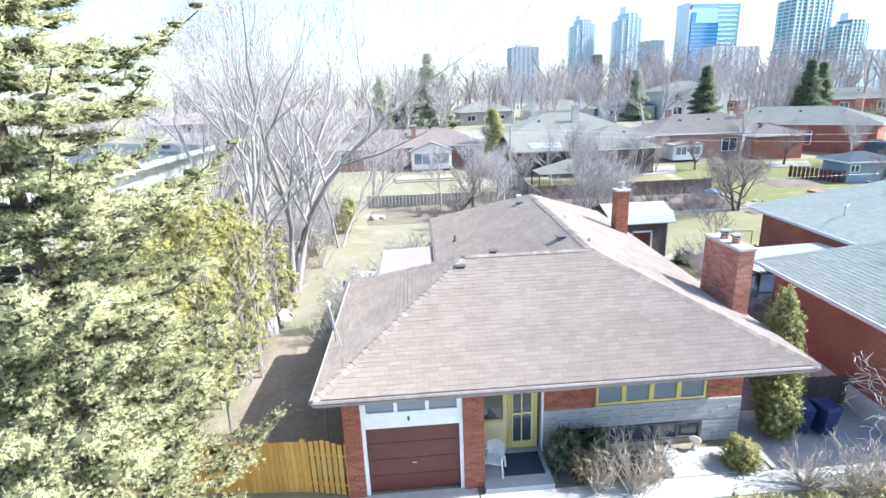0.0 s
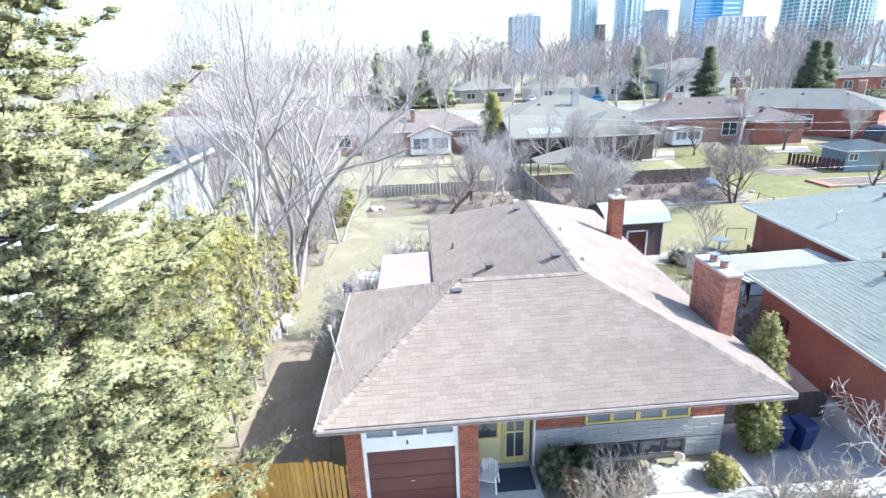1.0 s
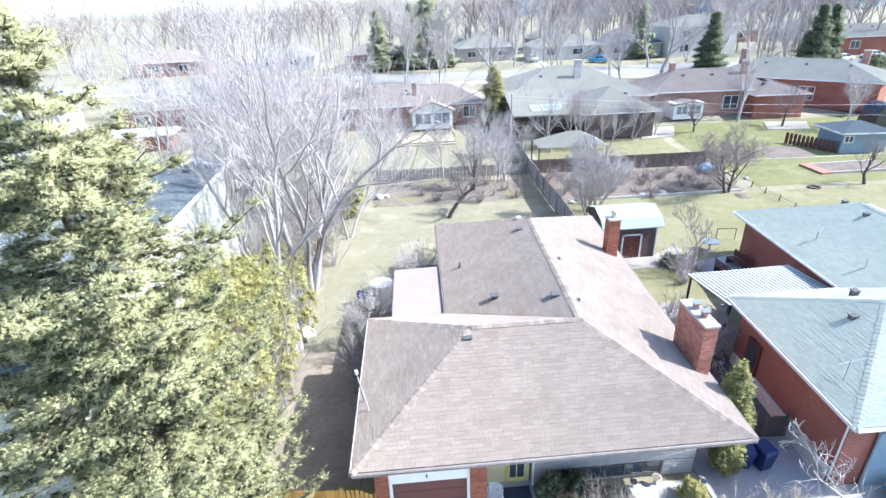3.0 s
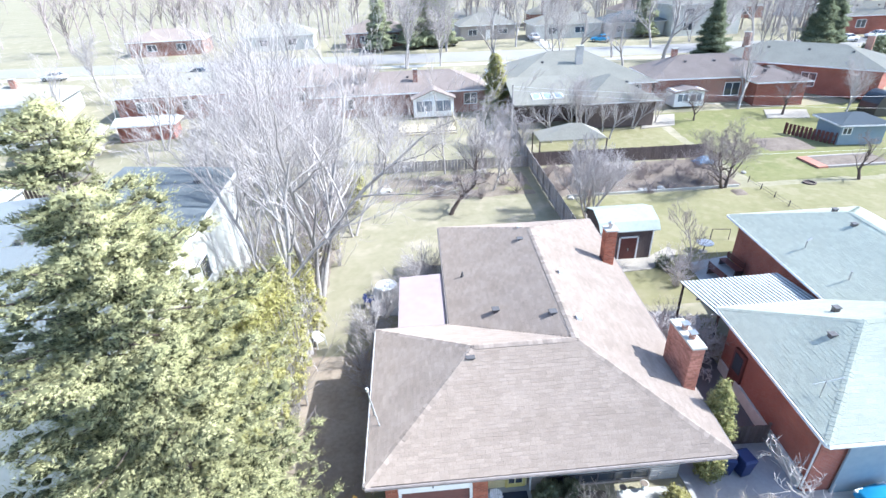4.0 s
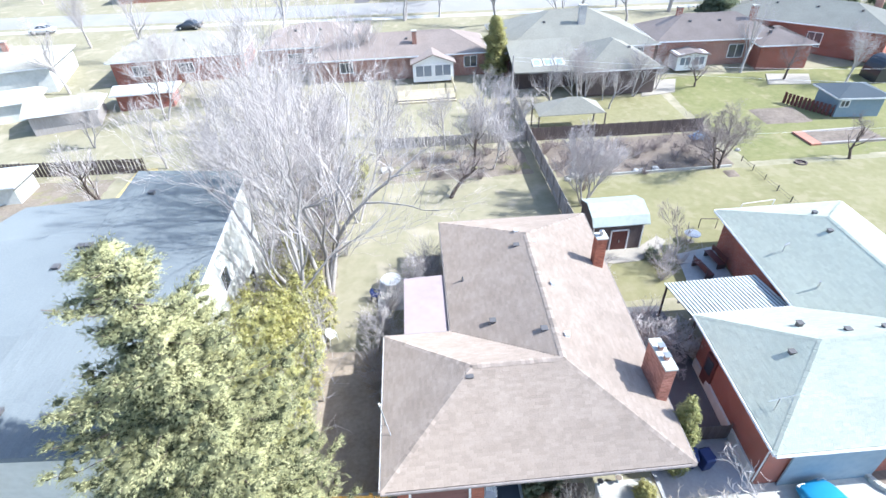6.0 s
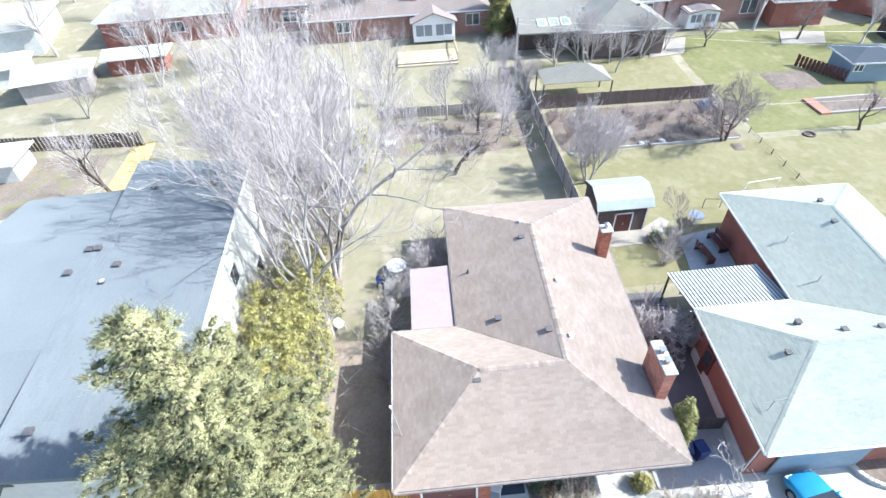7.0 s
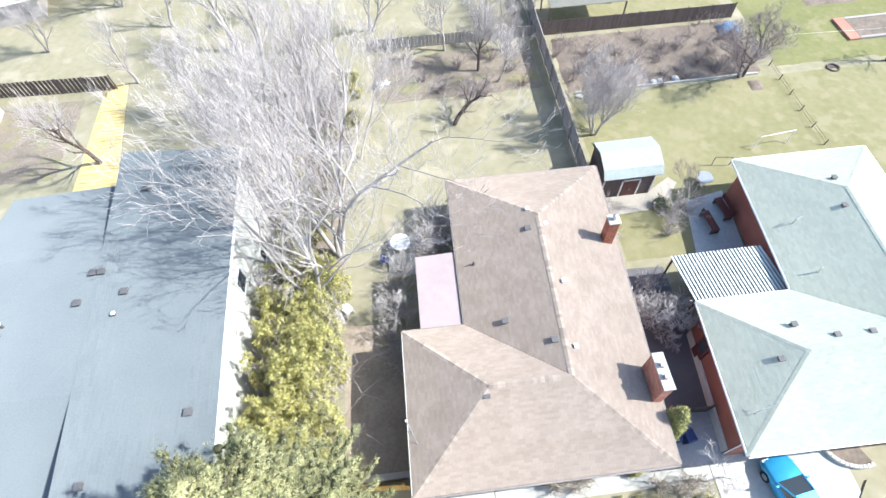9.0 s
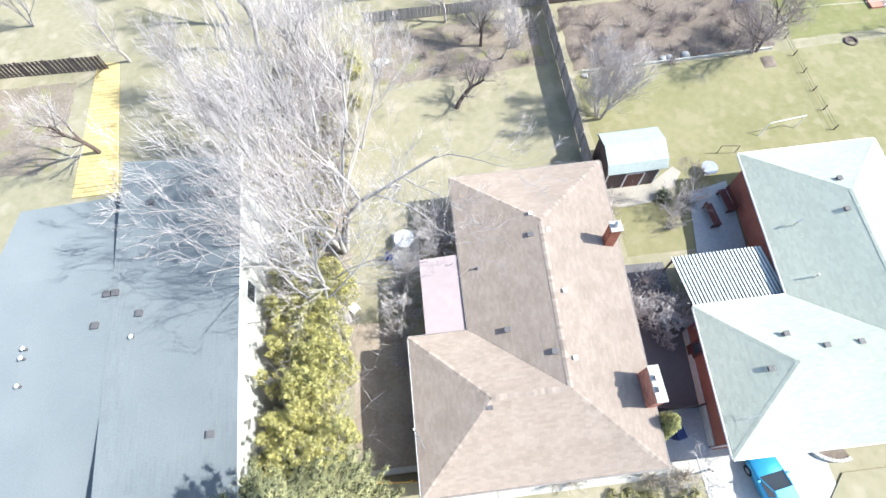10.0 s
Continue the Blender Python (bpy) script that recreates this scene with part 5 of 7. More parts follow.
def foliage_mass(name, blobs, label, category, material, stem_mat, count, size, seed, at, group="", width=0.1, blades=7, shell=0.55):
    """Shrub or hedge: stems and many small sprays through lobes (x, y, z, rx, ry, rz), thicker towards the outside."""
    g = np.random.RandomState(seed)
    CL, CR = [], []
    vol = [(b[3] * b[4] * b[5]) ** 0.667 for b in blobs]
    limbs = MB()
    per = 30
    for b, w in zip(blobs, vol):
        n = max(6, int(count / per * w / sum(vol)))
        d = g.normal(size=(n, 3))
        d /= np.linalg.norm(d, axis=1, keepdims=True)
        rad = shell + (1.0 - shell) * g.uniform(0, 1, n) ** 0.5 + g.uniform(-0.12, 0.12, n)
        CL.append(np.array(b[:3]) + d * rad[:, None] * np.array(b[3:]))
        CR.append(size * g.uniform(1.0, 2.3, n))
        base = Vector((b[0], b[1], at[2] - 0.05))
        for k in range(3):
            tip = Vector((b[0] + g.uniform(-0.5, 0.5) * b[3], b[1] + g.uniform(-0.5, 0.5) * b[4], b[2] + b[5] * 0.6))
            limbs.tube([base, base.lerp(tip, 0.5) + Vector((0.1, 0, 0)), tip], [0.05, 0.035, 0.012], 5, cap=False)
    v, f = clumps(np.concatenate(CL), np.concatenate(CR), per, size, seed, 1.25, width, blades, 0.6)
    heart = np.tile(np.repeat(np.repeat(np.concatenate(CL), per, 0), 3, 0), (blades, 1))
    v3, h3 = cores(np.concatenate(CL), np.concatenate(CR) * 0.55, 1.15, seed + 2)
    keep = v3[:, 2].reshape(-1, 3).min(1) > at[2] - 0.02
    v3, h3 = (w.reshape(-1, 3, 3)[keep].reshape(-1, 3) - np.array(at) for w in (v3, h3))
    keep = v[:, 2].reshape(-1, 3).min(1) > at[2] - 0.02
    v = v.reshape(-1, 3, 3)[keep].reshape(-1, 3) - np.array(at)
    heart = heart.reshape(-1, 3, 3)[keep].reshape(-1, 3) - np.array(at)
    f = np.arange(len(v)).reshape(-1, 3)
    t = thing(name, at, label, category, group)
    part("stem", limbs, stem_mat, t, kind="stuff")
    leafy("foliage", leaf_mesh("foliage", v, f, heart), material, t)
    leafy("inner_foliage", leaf_mesh("inner_foliage", v3, np.arange(len(v3)).reshape(-1, 3), h3), M_DARKFIR if material == M_DARKFIR else M_CEDAR_IN, t, "inner foliage cores, mostly coloured dark for shade")
    return t


def bare_shrub(x, y, label, seed, height, width, twig, stems=16, group=""):
    r = random.Random(seed)
    mb = MB()
    for s in range(stems):
        a = r.uniform(0, 6.283)
        p = Vector((r.gauss(0, 0.1), r.gauss(0, 0.1), -0.05))
        d = Vector((math.cos(a) * r.uniform(0.1, width / height), math.sin(a) * r.uniform(0.1, width / height), 1)).normalized()
        pts, rad = [p.copy()], [0.016]
        ln = height * r.uniform(0.6, 1.1)
        for i in range(5):
            d = (d + Vector((r.gauss(0, 0.14), r.gauss(0, 0.14), 0.02))).normalized()
            p = p + d * ln / 5
            pts.append(p.copy()), rad.append(0.016 * (1 - (i + 1) / 6))
            for k in range(3):
                e = (d + Vector((r.gauss(0, 0.6), r.gauss(0, 0.6), r.gauss(0, 0.3)))).normalized()
                l2 = ln * r.uniform(0.12, 0.3)
                m = p + e * l2 * 0.5 + Vector((r.gauss(0, 0.02), r.gauss(0, 0.02), 0.02))
                mb.tube([p, m, p + e * l2], [0.009, 0.006, 0.003], 3, cap=False)
        mb.tube(pts, rad, 4, cap=False)
    t = solo("bare_shrub", mb, twig, label, "shrub", group=group, recalc=False)
    t.location = (x, y, ground_z(x, y))
    return t


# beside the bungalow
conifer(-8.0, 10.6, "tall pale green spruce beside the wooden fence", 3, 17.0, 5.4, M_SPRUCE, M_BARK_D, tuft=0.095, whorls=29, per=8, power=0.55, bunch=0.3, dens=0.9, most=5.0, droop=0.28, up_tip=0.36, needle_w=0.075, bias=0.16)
hr = random.Random(17)
lobes = []
for i in range(84):
    y = 13.6 + 12.6 * i / 84 + hr.uniform(-0.4, 0.4)
    across = hr.random() ** 0.8
    top = (8.5 - 0.7 * across) * hr.uniform(0.74, 1.05) * (1 - 0.42 * max(0, y - 18) / 8.6)
    lobes.append((-6.3 - 0.5 * max(0, 16.5 - y) / 3 - 0.05 * (y - 13.6) - 4.2 * across, y, top * 0.55, hr.uniform(0.45, 0.85), hr.uniform(0.45, 0.85), top * 0.45))
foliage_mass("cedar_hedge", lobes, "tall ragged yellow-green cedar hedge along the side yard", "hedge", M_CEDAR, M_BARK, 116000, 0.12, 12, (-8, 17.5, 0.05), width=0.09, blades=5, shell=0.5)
for i, (x, y, hgt) in enumerate(((-9.6, 15.0, 4.4), (-8.9, 17.5, 5.2), (-9.8, 19.6, 4.6), (-8.3, 20.8, 5.0), (-9.3, 22.6, 5.4), (-7.6, 22.2, 4.6), (-8.6, 24.8, 4.4), (-9.6, 26.4, 3.8), (-7.2, 18.6, 4.8), (-8.0, 15.6, 4.8), (-9.4, 29.5, 4.6), (-8.6, 31.5, 3.6), (-10.2, 24.2, 5.6), (-10.0, 27.0, 5.2), (-10.3, 18.0, 5.0), (-9.0, 33.5, 3.4), (-10.2, 30.6, 5.0))):
    bare_shrub(x, y, "tall leafless pale shrub tangled in the hedge", 260 + i, hgt * 1.2, 2.8, M_TWIG, 22, "hedge shrubs")
for i, (x, y, hgt) in enumerate(((-3.4, 19.6, 1.4), (-3.9, 21.2, 1.6), (-3.0, 23.2, 1.6), (-3.3, 24.6, 1.7), (-2.9, 26.0, 1.8), (-0.4, 27.4, 2.3), (0.2, 28.6, 2.4), (-0.3, 30.0, 2.2), (-1.3, 28.4, 2.0))):
    bare_shrub(x, y, "arching leafless shrub with pale pinkish canes beside the annex", 280 + i, hgt * 1.15, 3.0, M_TWIG, 44, "annex shrubs")
for i, (x, y, hgt) in enumerate(((16.6, 28.6, 1.7), (17.4, 28.9, 1.9), (18.2, 28.4, 1.8), (17.0, 27.7, 1.4), (12.3, 28.7, 1.5), (11.9, 27.0, 1.3))):
    bare_shrub(x, y, "leafless pale shrub spreading by the shed", 300 + i, hgt, 2.6, M_TWIG, 26, "shed shrubs")
foliage_mass("undergrowth", [(-10.2, 22.8, 2.6, 0.7, 1.1, 2.6), (-10.0, 25.2, 2.5, 0.7, 1.2, 2.5), (-10.0, 27.6, 2.2, 0.8, 1.3, 2.3), (-9.8, 30.2, 2.0, 0.8, 1.2, 2.1), (-10.3, 20.4, 2.6, 0.6, 1.0, 2.6), (-10.2, 15.2, 1.0, 0.7, 1.0, 1.2), (-10.1, 18.4, 1.2, 0.6, 1.1, 1.3), (-10.2, 21.6, 1.2, 0.6, 1.2, 1.4), (-9.6, 24.5, 1.8, 0.9, 1.2, 1.8), (-9.2, 27.0, 1.4, 0.9, 1.2, 1.5), (-8.9, 30.2, 1.2, 1.0, 1.3, 1.3), (-8.4, 33.5, 1.1, 1.0, 1.2, 1.2), (-6.0, 41.5, 0.9, 0.7, 0.7, 0.9)], "ragged green undergrowth below the bare trees", "shrub", M_BUSH, M_BARK_D, 24000, 0.15, 19, (-9, 28, 0.2))
foliage_mass("cedar_shrub", [(10.95, 13.65, 1.7, 0.68, 0.66, 1.6), (10.98, 13.68, 3.2, 0.5, 0.5, 1.2), (10.9, 13.7, 4.1, 0.28, 0.28, 0.75), (10.75, 13.1, 1.0, 0.55, 0.5, 1.0), (11.2, 13.5, 2.3, 0.42, 0.4, 0.7)], "columnar pale green cedar at the house corner", "shrub", M_CORNER, M_BARK_D, 15000, 0.085, 13, (10.85, 13.4, 0.0))
foliage_mass("round_bush", [(8.95, 12.05, 0.4, 0.4, 0.38, 0.4)], "small rounded green bush by the walk", "bush", M_BUSH, M_BARK_D, 1500, 0.12, 14, (8.9, 12.0, 0.05))
foliage_mass("round_bush", [(3.85, 12.6, 0.6, 0.45, 0.42, 0.6)], "dark clipped evergreen bush by the porch", "bush", M_DARKFIR, M_BARK_D, 1800, 0.11, 15, (3.75, 12.35, 0.1))
for i, (x, y, hgt, wd) in enumerate(((4.6, 11.6, 1.3, 0.9), (5.5, 11.4, 1.7, 1.0), (6.2, 11.7, 1.2, 0.8), (10.2, 11.0, 1.4, 1.2), (11.3, 10.7, 1.5, 1.2), (12.2, 10.9, 1.2, 1.0))):
    bare_shrub(x, y, "leafless pale flowering shrub by the front walk", 60 + i, hgt, wd, M_TWIG_W, 30, "front shrubs")
foliage_mass("dry_shrub", [(4.35, 11.95, 0.5, 0.4, 0.35, 0.5)], "small shrub with dry tan leaves in the front bed", "shrub", M_DRY, M_BARK_D, 900, 0.09, 116, (4.35, 11.95, 0.1))
foliage_mass("round_bush", [(4.75, 12.7, 0.5, 0.42, 0.4, 0.5)], "dark clipped evergreen bush in the front bed", "bush", M_DARKFIR, M_BARK_D, 1500, 0.11, 115, (4.75, 12.7, 0.1))
foliage_mass("low_bush", [(8.3, 10.3, 0.2, 0.9, 0.35, 0.25), (9.8, 10.0, 0.28, 0.8, 0.4, 0.32), (12.0, 9.9, 0.4, 0.7, 0.45, 0.45)], "low pale green bushes on the front lawn", "bush", M_PALEBUSH, M_BARK_D, 2600, 0.1, 16, (9.5, 10.1, 0.0))

thicket = random.Random(41)
for i in range(34):
    x, y = thicket.uniform(-12.0, -6.2), thicket.uniform(31.5, 48.0)
    bare_shrub(x, y, "tall tangled leafless shrub under the bare trees", 400 + i, thicket.uniform(2.2, 4.6), 2.8, M_TWIG if i % 3 else M_TWIG_D, 15, "thicket shrubs")
foliage_mass("ivy_patch", [(-10.7, 35.0, 1.2, 0.9, 1.2, 1.2), (-9.8, 33.2, 0.9, 0.8, 1.0, 0.9), (-5.8, 45.2, 1.2, 0.7, 1.0, 1.3), (-8.0, 39.5, 0.8, 0.9, 0.9, 0.8), (-7.2, 35.5, 0.9, 0.6, 0.8, 0.9)], "yellow-green ivy clumps among the bare trunks", "ivy", M_CEDAR, M_BARK_D, 9000, 0.15, 119, (-9, 37, 0.2))

# trees behind and beside
great_tree = bare_tree(-7.2, 28.3, "tall leafless pale-barked tree with many spreading limbs", 21, 21.5, 0.24, M_BARK, M_TWIG, levels=5, kids=(7, 5, 4, 3, 2), spread=0.6, stems=4, lean=0.2, up=0.26, gnarl=0.16, twig_r=0.0065)
great_tree.matrix_world = pose(-7.2, 28.3, ground_z(-7.2, 28.3), -5, 1, 0) @ pose(0, 0, 0, 0, 0, 60)
leaning_tree = bare_tree(-7.15, 22.9, "leafless pale-barked tree leaning over the white house", 122, 19.5, 0.21, M_BARK, M_TWIG, levels=5, kids=(6, 5, 4, 3, 2), spread=0.58, stems=3, lean=0.17, up=0.22, gnarl=0.17, twig_r=0.0065)
leaning_tree.matrix_world = pose(-7.15, 22.9, ground_z(-7.15, 22.9), -7, -13, 0)
bare_tree(-11.5, 34.0, "leafless pale tree behind the white house", 23, 15.0, 0.2, M_BARK, M_TWIG, levels=5, kids=(7, 6, 5, 4, 3), spread=0.65, stems=2, lean=0.35)
bare_tree(-5.6, 37.0, "leafless fine-twigged pale tree on the back lawn", 24, 11.5, 0.14, M_BARK, M_TWIG, levels=5, kids=(7, 6, 5, 4, 3), spread=0.6, stems=2, lean=0.25)
bare_tree(-3.6, 22.4, "small leafless tree beside the pink annex", 25, 4.4, 0.08, M_BARK, M_TWIG, kids=(8, 7, 5, 3), spread=0.85, clear=0.12, up=0.1)
bare_tree(-1.0, 27.6, "small leafless tree behind the annex", 26, 3.8, 0.07, M_BARK, M_TWIG, kids=(8, 7, 5, 3), spread=0.85, clear=0.12, up=0.1)
bare_tree(2.5, 40.0, "gnarled leafless fruit tree on the back lawn", 27, 6.5, 0.2, M_BARK_D, M_TWIG_D, kids=(8, 6, 5, 4), spread=0.8, gnarl=0.22)
bare_tree(5.5, 46.5, "leafless fruit tree with fine brown twigs", 28, 7.2, 0.15, M_BARK_D, M_TWIG, kids=(10, 9, 7, 4), spread=0.65)
bare_tree(7.0, 44.8, "leafless pale fruit tree with dense fine twigs", 129, 6.2, 0.12, M_BARK, M_TWIG, kids=(9, 8, 6, 4), spread=0.75)
bare_tree(2.8, 50.0, "leafless pale tree by the low back fence", 130, 6.5, 0.12, M_BARK, M_TWIG, kids=(9, 7, 6, 4), spread=0.75)
bare_tree(9.0, 48.8, "leafless fruit tree leaning over the fence", 29, 6.0, 0.14, M_BARK, M_TWIG, kids=(9, 7, 6, 4), spread=0.75)
bare_tree(13.7, 37.2, "leafless multi-stemmed tree behind the shed", 30, 7.4, 0.13, M_BARK, M_TWIG, kids=(9, 8, 6, 4), stems=4, lean=0.45, spread=0.55)
bare_tree(28.1, 42.0, "leaning leafless fruit tree at the edge of the vegetable plot", 31, 7.4, 0.2, M_BARK_D, M_TWIG_D, kids=(10, 8, 6, 5), spread=0.95, lean=0.5, stems=2, clear=0.15, gnarl=0.2)
bare_tree(41.3, 42.0, "dark leafless fruit tree on the lawn", 32, 5.0, 0.15, M_BARK_D, M_TWIG_D, kids=(7, 5, 4, 3), spread=0.85, gnarl=0.2)
bare_tree(35.6, 62.1, "small leafless tree in a neighbour's yard", 33, 5.5, 0.14, M_BARK_D, M_TWIG_D, kids=(8, 6, 5, 3), spread=0.8)
bare_tree(47.3, 62.2, "small leafless spreading tree by a patio", 34, 6.0, 0.16, M_BARK_D, M_TWIG_D, kids=(8, 6, 5, 3), spread=0.85)
for i, (x, y, hgt) in enumerate(((13.4, 21.6, 2.0), (12.6, 20.9, 1.7), (13.3, 23.0, 1.8), (12.2, 22.2, 1.5), (16.2, 26.9, 1.5))):
    bare_shrub(x, y, "tangled leafless brown shrub between the houses", 160 + i, hgt, 1.6, M_TWIG, 26, "side shrubs")
foliage_mass("dark_shrub", [(16.4, 29.2, 0.7, 0.45, 0.45, 0.5)], "small dark evergreen shrub near the shed", "shrub", M_DARKFIR, M_BARK_D, 900, 0.13, 61, (16.4, 29.2, 0.3))
for i, (x, y, hgt) in enumerate(((16.0, 45.5, 1.0), (18.5, 46.6, 1.3), (21.5, 45.0, 0.9), (24.0, 46.8, 1.2), (26.5, 45.4, 1.0), (15.0, 43.0, 0.8), (20.0, 43.2, 0.7), (28.4, 47.2, 1.5), (12.8, 47.4, 1.8), (9.2, 44.0, 1.6), (8.3, 46.0, 1.4), (3.8, 47.5, 1.3), (0.5, 46.0, 1.4), (14.4, 39.6, 2.2), (15.2, 41.4, 2.4), (16.6, 42.8, 1.9), (14.2, 44.6, 2.3), (17.8, 44.2, 1.6), (19.4, 45.2, 1.8), (22.6, 46.6, 1.7), (25.0, 44.2, 1.5), (21.0, 41.8, 0.9), (23.4, 42.6, 0.9), (15.6, 47.0, 2.0), (26.2, 43.0, 1.3), (5.6, 43.2, 1.5), (1.8, 44.2, 1.5), (7.0, 48.0, 1.7))):
    bare_shrub(x, y, "dry leafless brown stalks in the garden soil", 180 + i, hgt, 1.6, M_TWIG_D, 20, "garden stalks")
bare_tree(12.7, 20.9, "small leafless tree between the two houses", 35, 4.2, 0.08, M_BARK, M_TWIG, kids=(9, 7, 5, 3), spread=0.9, clear=0.1, twig_r=0.014, gnarl=0.22, stems=3, lean=0.4)
bare_tree(17.6, 28.6, "thin leafless sapling behind the carport", 36, 5.0, 0.06, M_BARK, M_TWIG_D, kids=(7, 5, 4, 3), spread=0.6)
bare_tree(-27.0, 40.0, "leafless pale tree in the far side yard", 37, 9.0, 0.2, M_BARK_D, M_TWIG, kids=(8, 6, 5, 3), spread=0.7)
bare_tree(13.8, 11.1, "leafless ornamental tree with pale crooked twigs beside the drives", 38, 5.8, 0.06, M_BARK, M_TWIG, levels=3, kids=(7, 5, 4), spread=0.85, clear=0.2, twig_r=0.011, gnarl=0.25, up=0.05)


# ---- cars, bins and small things near the houses ----
def car(x, y, rz, paint, label, length=4.4, width=1.76):
    """Saloon car: lofted body, glasshouse, wheels with rims, lamps; nose towards +y."""
    t = thing("car", (0, 0, 0), label, "car")
    hl, hw = length / 2, width / 2
    secs = [(-hl, 0.8, 0.5, 0.84), (-hl + 0.25, 0.9, 0.32, 0.98), (-hl + 1.0, 1.0, 0.26, 1.0), (0.0, 1.0, 0.24, 0.98), (hl - 1.35, 1.0, 0.26, 0.96), (hl - 0.5, 0.96, 0.3, 0.82), (hl - 0.12, 0.86, 0.36, 0.68), (hl, 0.7, 0.44, 0.58)]
    mb = MB()
    ring = 10
    for yy, k, zb, zt in secs:
        w = hw * k
        prof = [(-w * 0.85, zb), (-w, zb + 0.1), (-w, (zb + zt) / 2), (-w * 0.96, zt - 0.08), (-w * 0.8, zt), (w * 0.8, zt), (w * 0.96, zt - 0.08), (w, (zb + zt) / 2), (w, zb + 0.1), (w * 0.85, zb)]
        mb.v += [(a, yy, b) for a, b in prof]
    for i in range(len(secs) - 1):
        for s in range(ring):
            a, b = i * ring + s, i * ring + (s + 1) % ring
            mb.f.append((a, b, b + ring, a + ring))
    mb.f += [tuple(range(ring)), tuple(range(len(mb.v) - ring, len(mb.v)))]
    body = part("body", mb, paint, t, smooth=True)
    roof_p = MB()
    lo = [(-hw * 0.86, -hl + 0.75, 0.95), (hw * 0.86, -hl + 0.75, 0.95), (hw * 0.86, hl - 1.25, 0.94), (-hw * 0.86, hl - 1.25, 0.94)]
    hi = [(-hw * 0.66, -hl + 1.35, 1.42), (hw * 0.66, -hl + 1.35, 1.42), (hw * 0.66, hl - 2.05, 1.43), (-hw * 0.66, hl - 2.05, 1.43)]
    part("glass", MB().add(lo + hi, [(0, 1, 5, 4), (1, 2, 6, 5), (2, 3, 7, 6), (3, 0, 4, 7), (4, 5, 6, 7)]), M_GLASS, t, "dark car windows")
    part("car_roof", MB().add([(a * 1.02, b, 1.43) for a, b, c in hi] + [(a * 0.9, b * 0.96, 1.48) for a, b, c in hi], [(0, 1, 5, 4), (1, 2, 6, 5), (2, 3, 7, 6), (3, 0, 4, 7), (4, 5, 6, 7)]), paint, t, smooth=False)
    for a, b in zip(lo, hi):
        part("pillar", MB().bar(a, b, 0.07, 0.05), paint, t)
    for s in (-1, 1):
        part("pillar", MB().bar((s * hw * 0.86, -0.15, 0.95), (s * hw * 0.665, -0.2, 1.43), 0.07, 0.05), paint, t)
    for s in (-1, 1):
        part("mirror", MB().box(s * (hw + 0.02) - 0.09, hl - 1.5, 0.95, s * (hw + 0.02) + 0.09, hl - 1.38, 1.08), paint, t, bevel=0.03)
        part("headlight", MB().box(s * hw * 0.6 - 0.2, hl - 0.2, 0.55, s * hw * 0.6 + 0.2, hl - 0.06, 0.68), M_WHITEPL, t, "clear headlamp", bevel=0.03)
        part("tail_light", MB().box(s * hw * 0.65 - 0.18, -hl - 0.01, 0.6, s * hw * 0.65 + 0.18, -hl + 0.1, 0.78), M_RED, t, bevel=0.02)
        for yy in (-hl + 0.85, hl - 0.85):
            w = part("wheel", MB().tube([(s * (hw - 0.2), yy, 0.32), (s * (hw + 0.01), yy, 0.32)], [0.32, 0.32], 18), M_BLACK, t, "black tyre")
            part("rim", MB().tube([(s * (hw - 0.02), yy, 0.32), (s * (hw + 0.02), yy, 0.32)], [0.2, 0.18], 14), M_GALV, w, "silver wheel rim")
    t.matrix_world = pose(x, y, ground_z(x, y) + 0.03, 0, 0, rz)
    return t


car(16.85, 9.55, 9, M_BLUECAR, "bright blue saloon car on the concrete drive")


def bin_thing(x, y, rz, label):
    t = thing("wheeled_bin", (0, 0, 0), label, "bin", "bins")
    part("body", MB().add([(-0.22, -0.26, 0.08), (0.22, -0.26, 0.08), (0.22, 0.24, 0.08), (-0.22, 0.24, 0.08), (-0.29, -0.36, 0.98), (0.29, -0.36, 0.98), (0.29, 0.33, 0.98), (-0.29, 0.33, 0.98)], [(0, 3, 2, 1), (4, 5, 6, 7), (0, 1, 5, 4), (1, 2, 6, 5), (2, 3, 7, 6), (3, 0, 4, 7)]), M_BLUEPL, t, bevel=0.02)
    part("lid", MB().add([(-0.31, -0.38, 0.99), (0.31, -0.38, 0.99), (0.31, 0.37, 1.0), (-0.31, 0.37, 1.0), (-0.27, -0.3, 1.07), (0.27, -0.3, 1.07), (0.27, 0.3, 1.09), (-0.27, 0.3, 1.09)], [(0, 3, 2, 1), (4, 5, 6, 7), (0, 1, 5, 4), (1, 2, 6, 5), (2, 3, 7, 6), (3, 0, 4, 7)]), M_BLUEPL, t, bevel=0.015)
    part("handle", MB().bar((-0.22, 0.4, 0.95), (0.22, 0.4, 0.95), 0.03), M_BLACK, t)
    for s in (-0.25, 0.25):
        part("wheel", MB().tube([(s - 0.03, 0.27, 0.1), (s + 0.03, 0.27, 0.1)], [0.1, 0.1], 12), M_BLACK, t)
    t.matrix_world = pose(x, y, ground_z(x, y) + 0.04, 0, 0, rz)


bin_thing(12.35, 13.2, 10, "dark blue wheeled recycling bin in the side drive")
bin_thing(11.65, 13.35, -15, "dark blue wheeled bin beside the cedar")


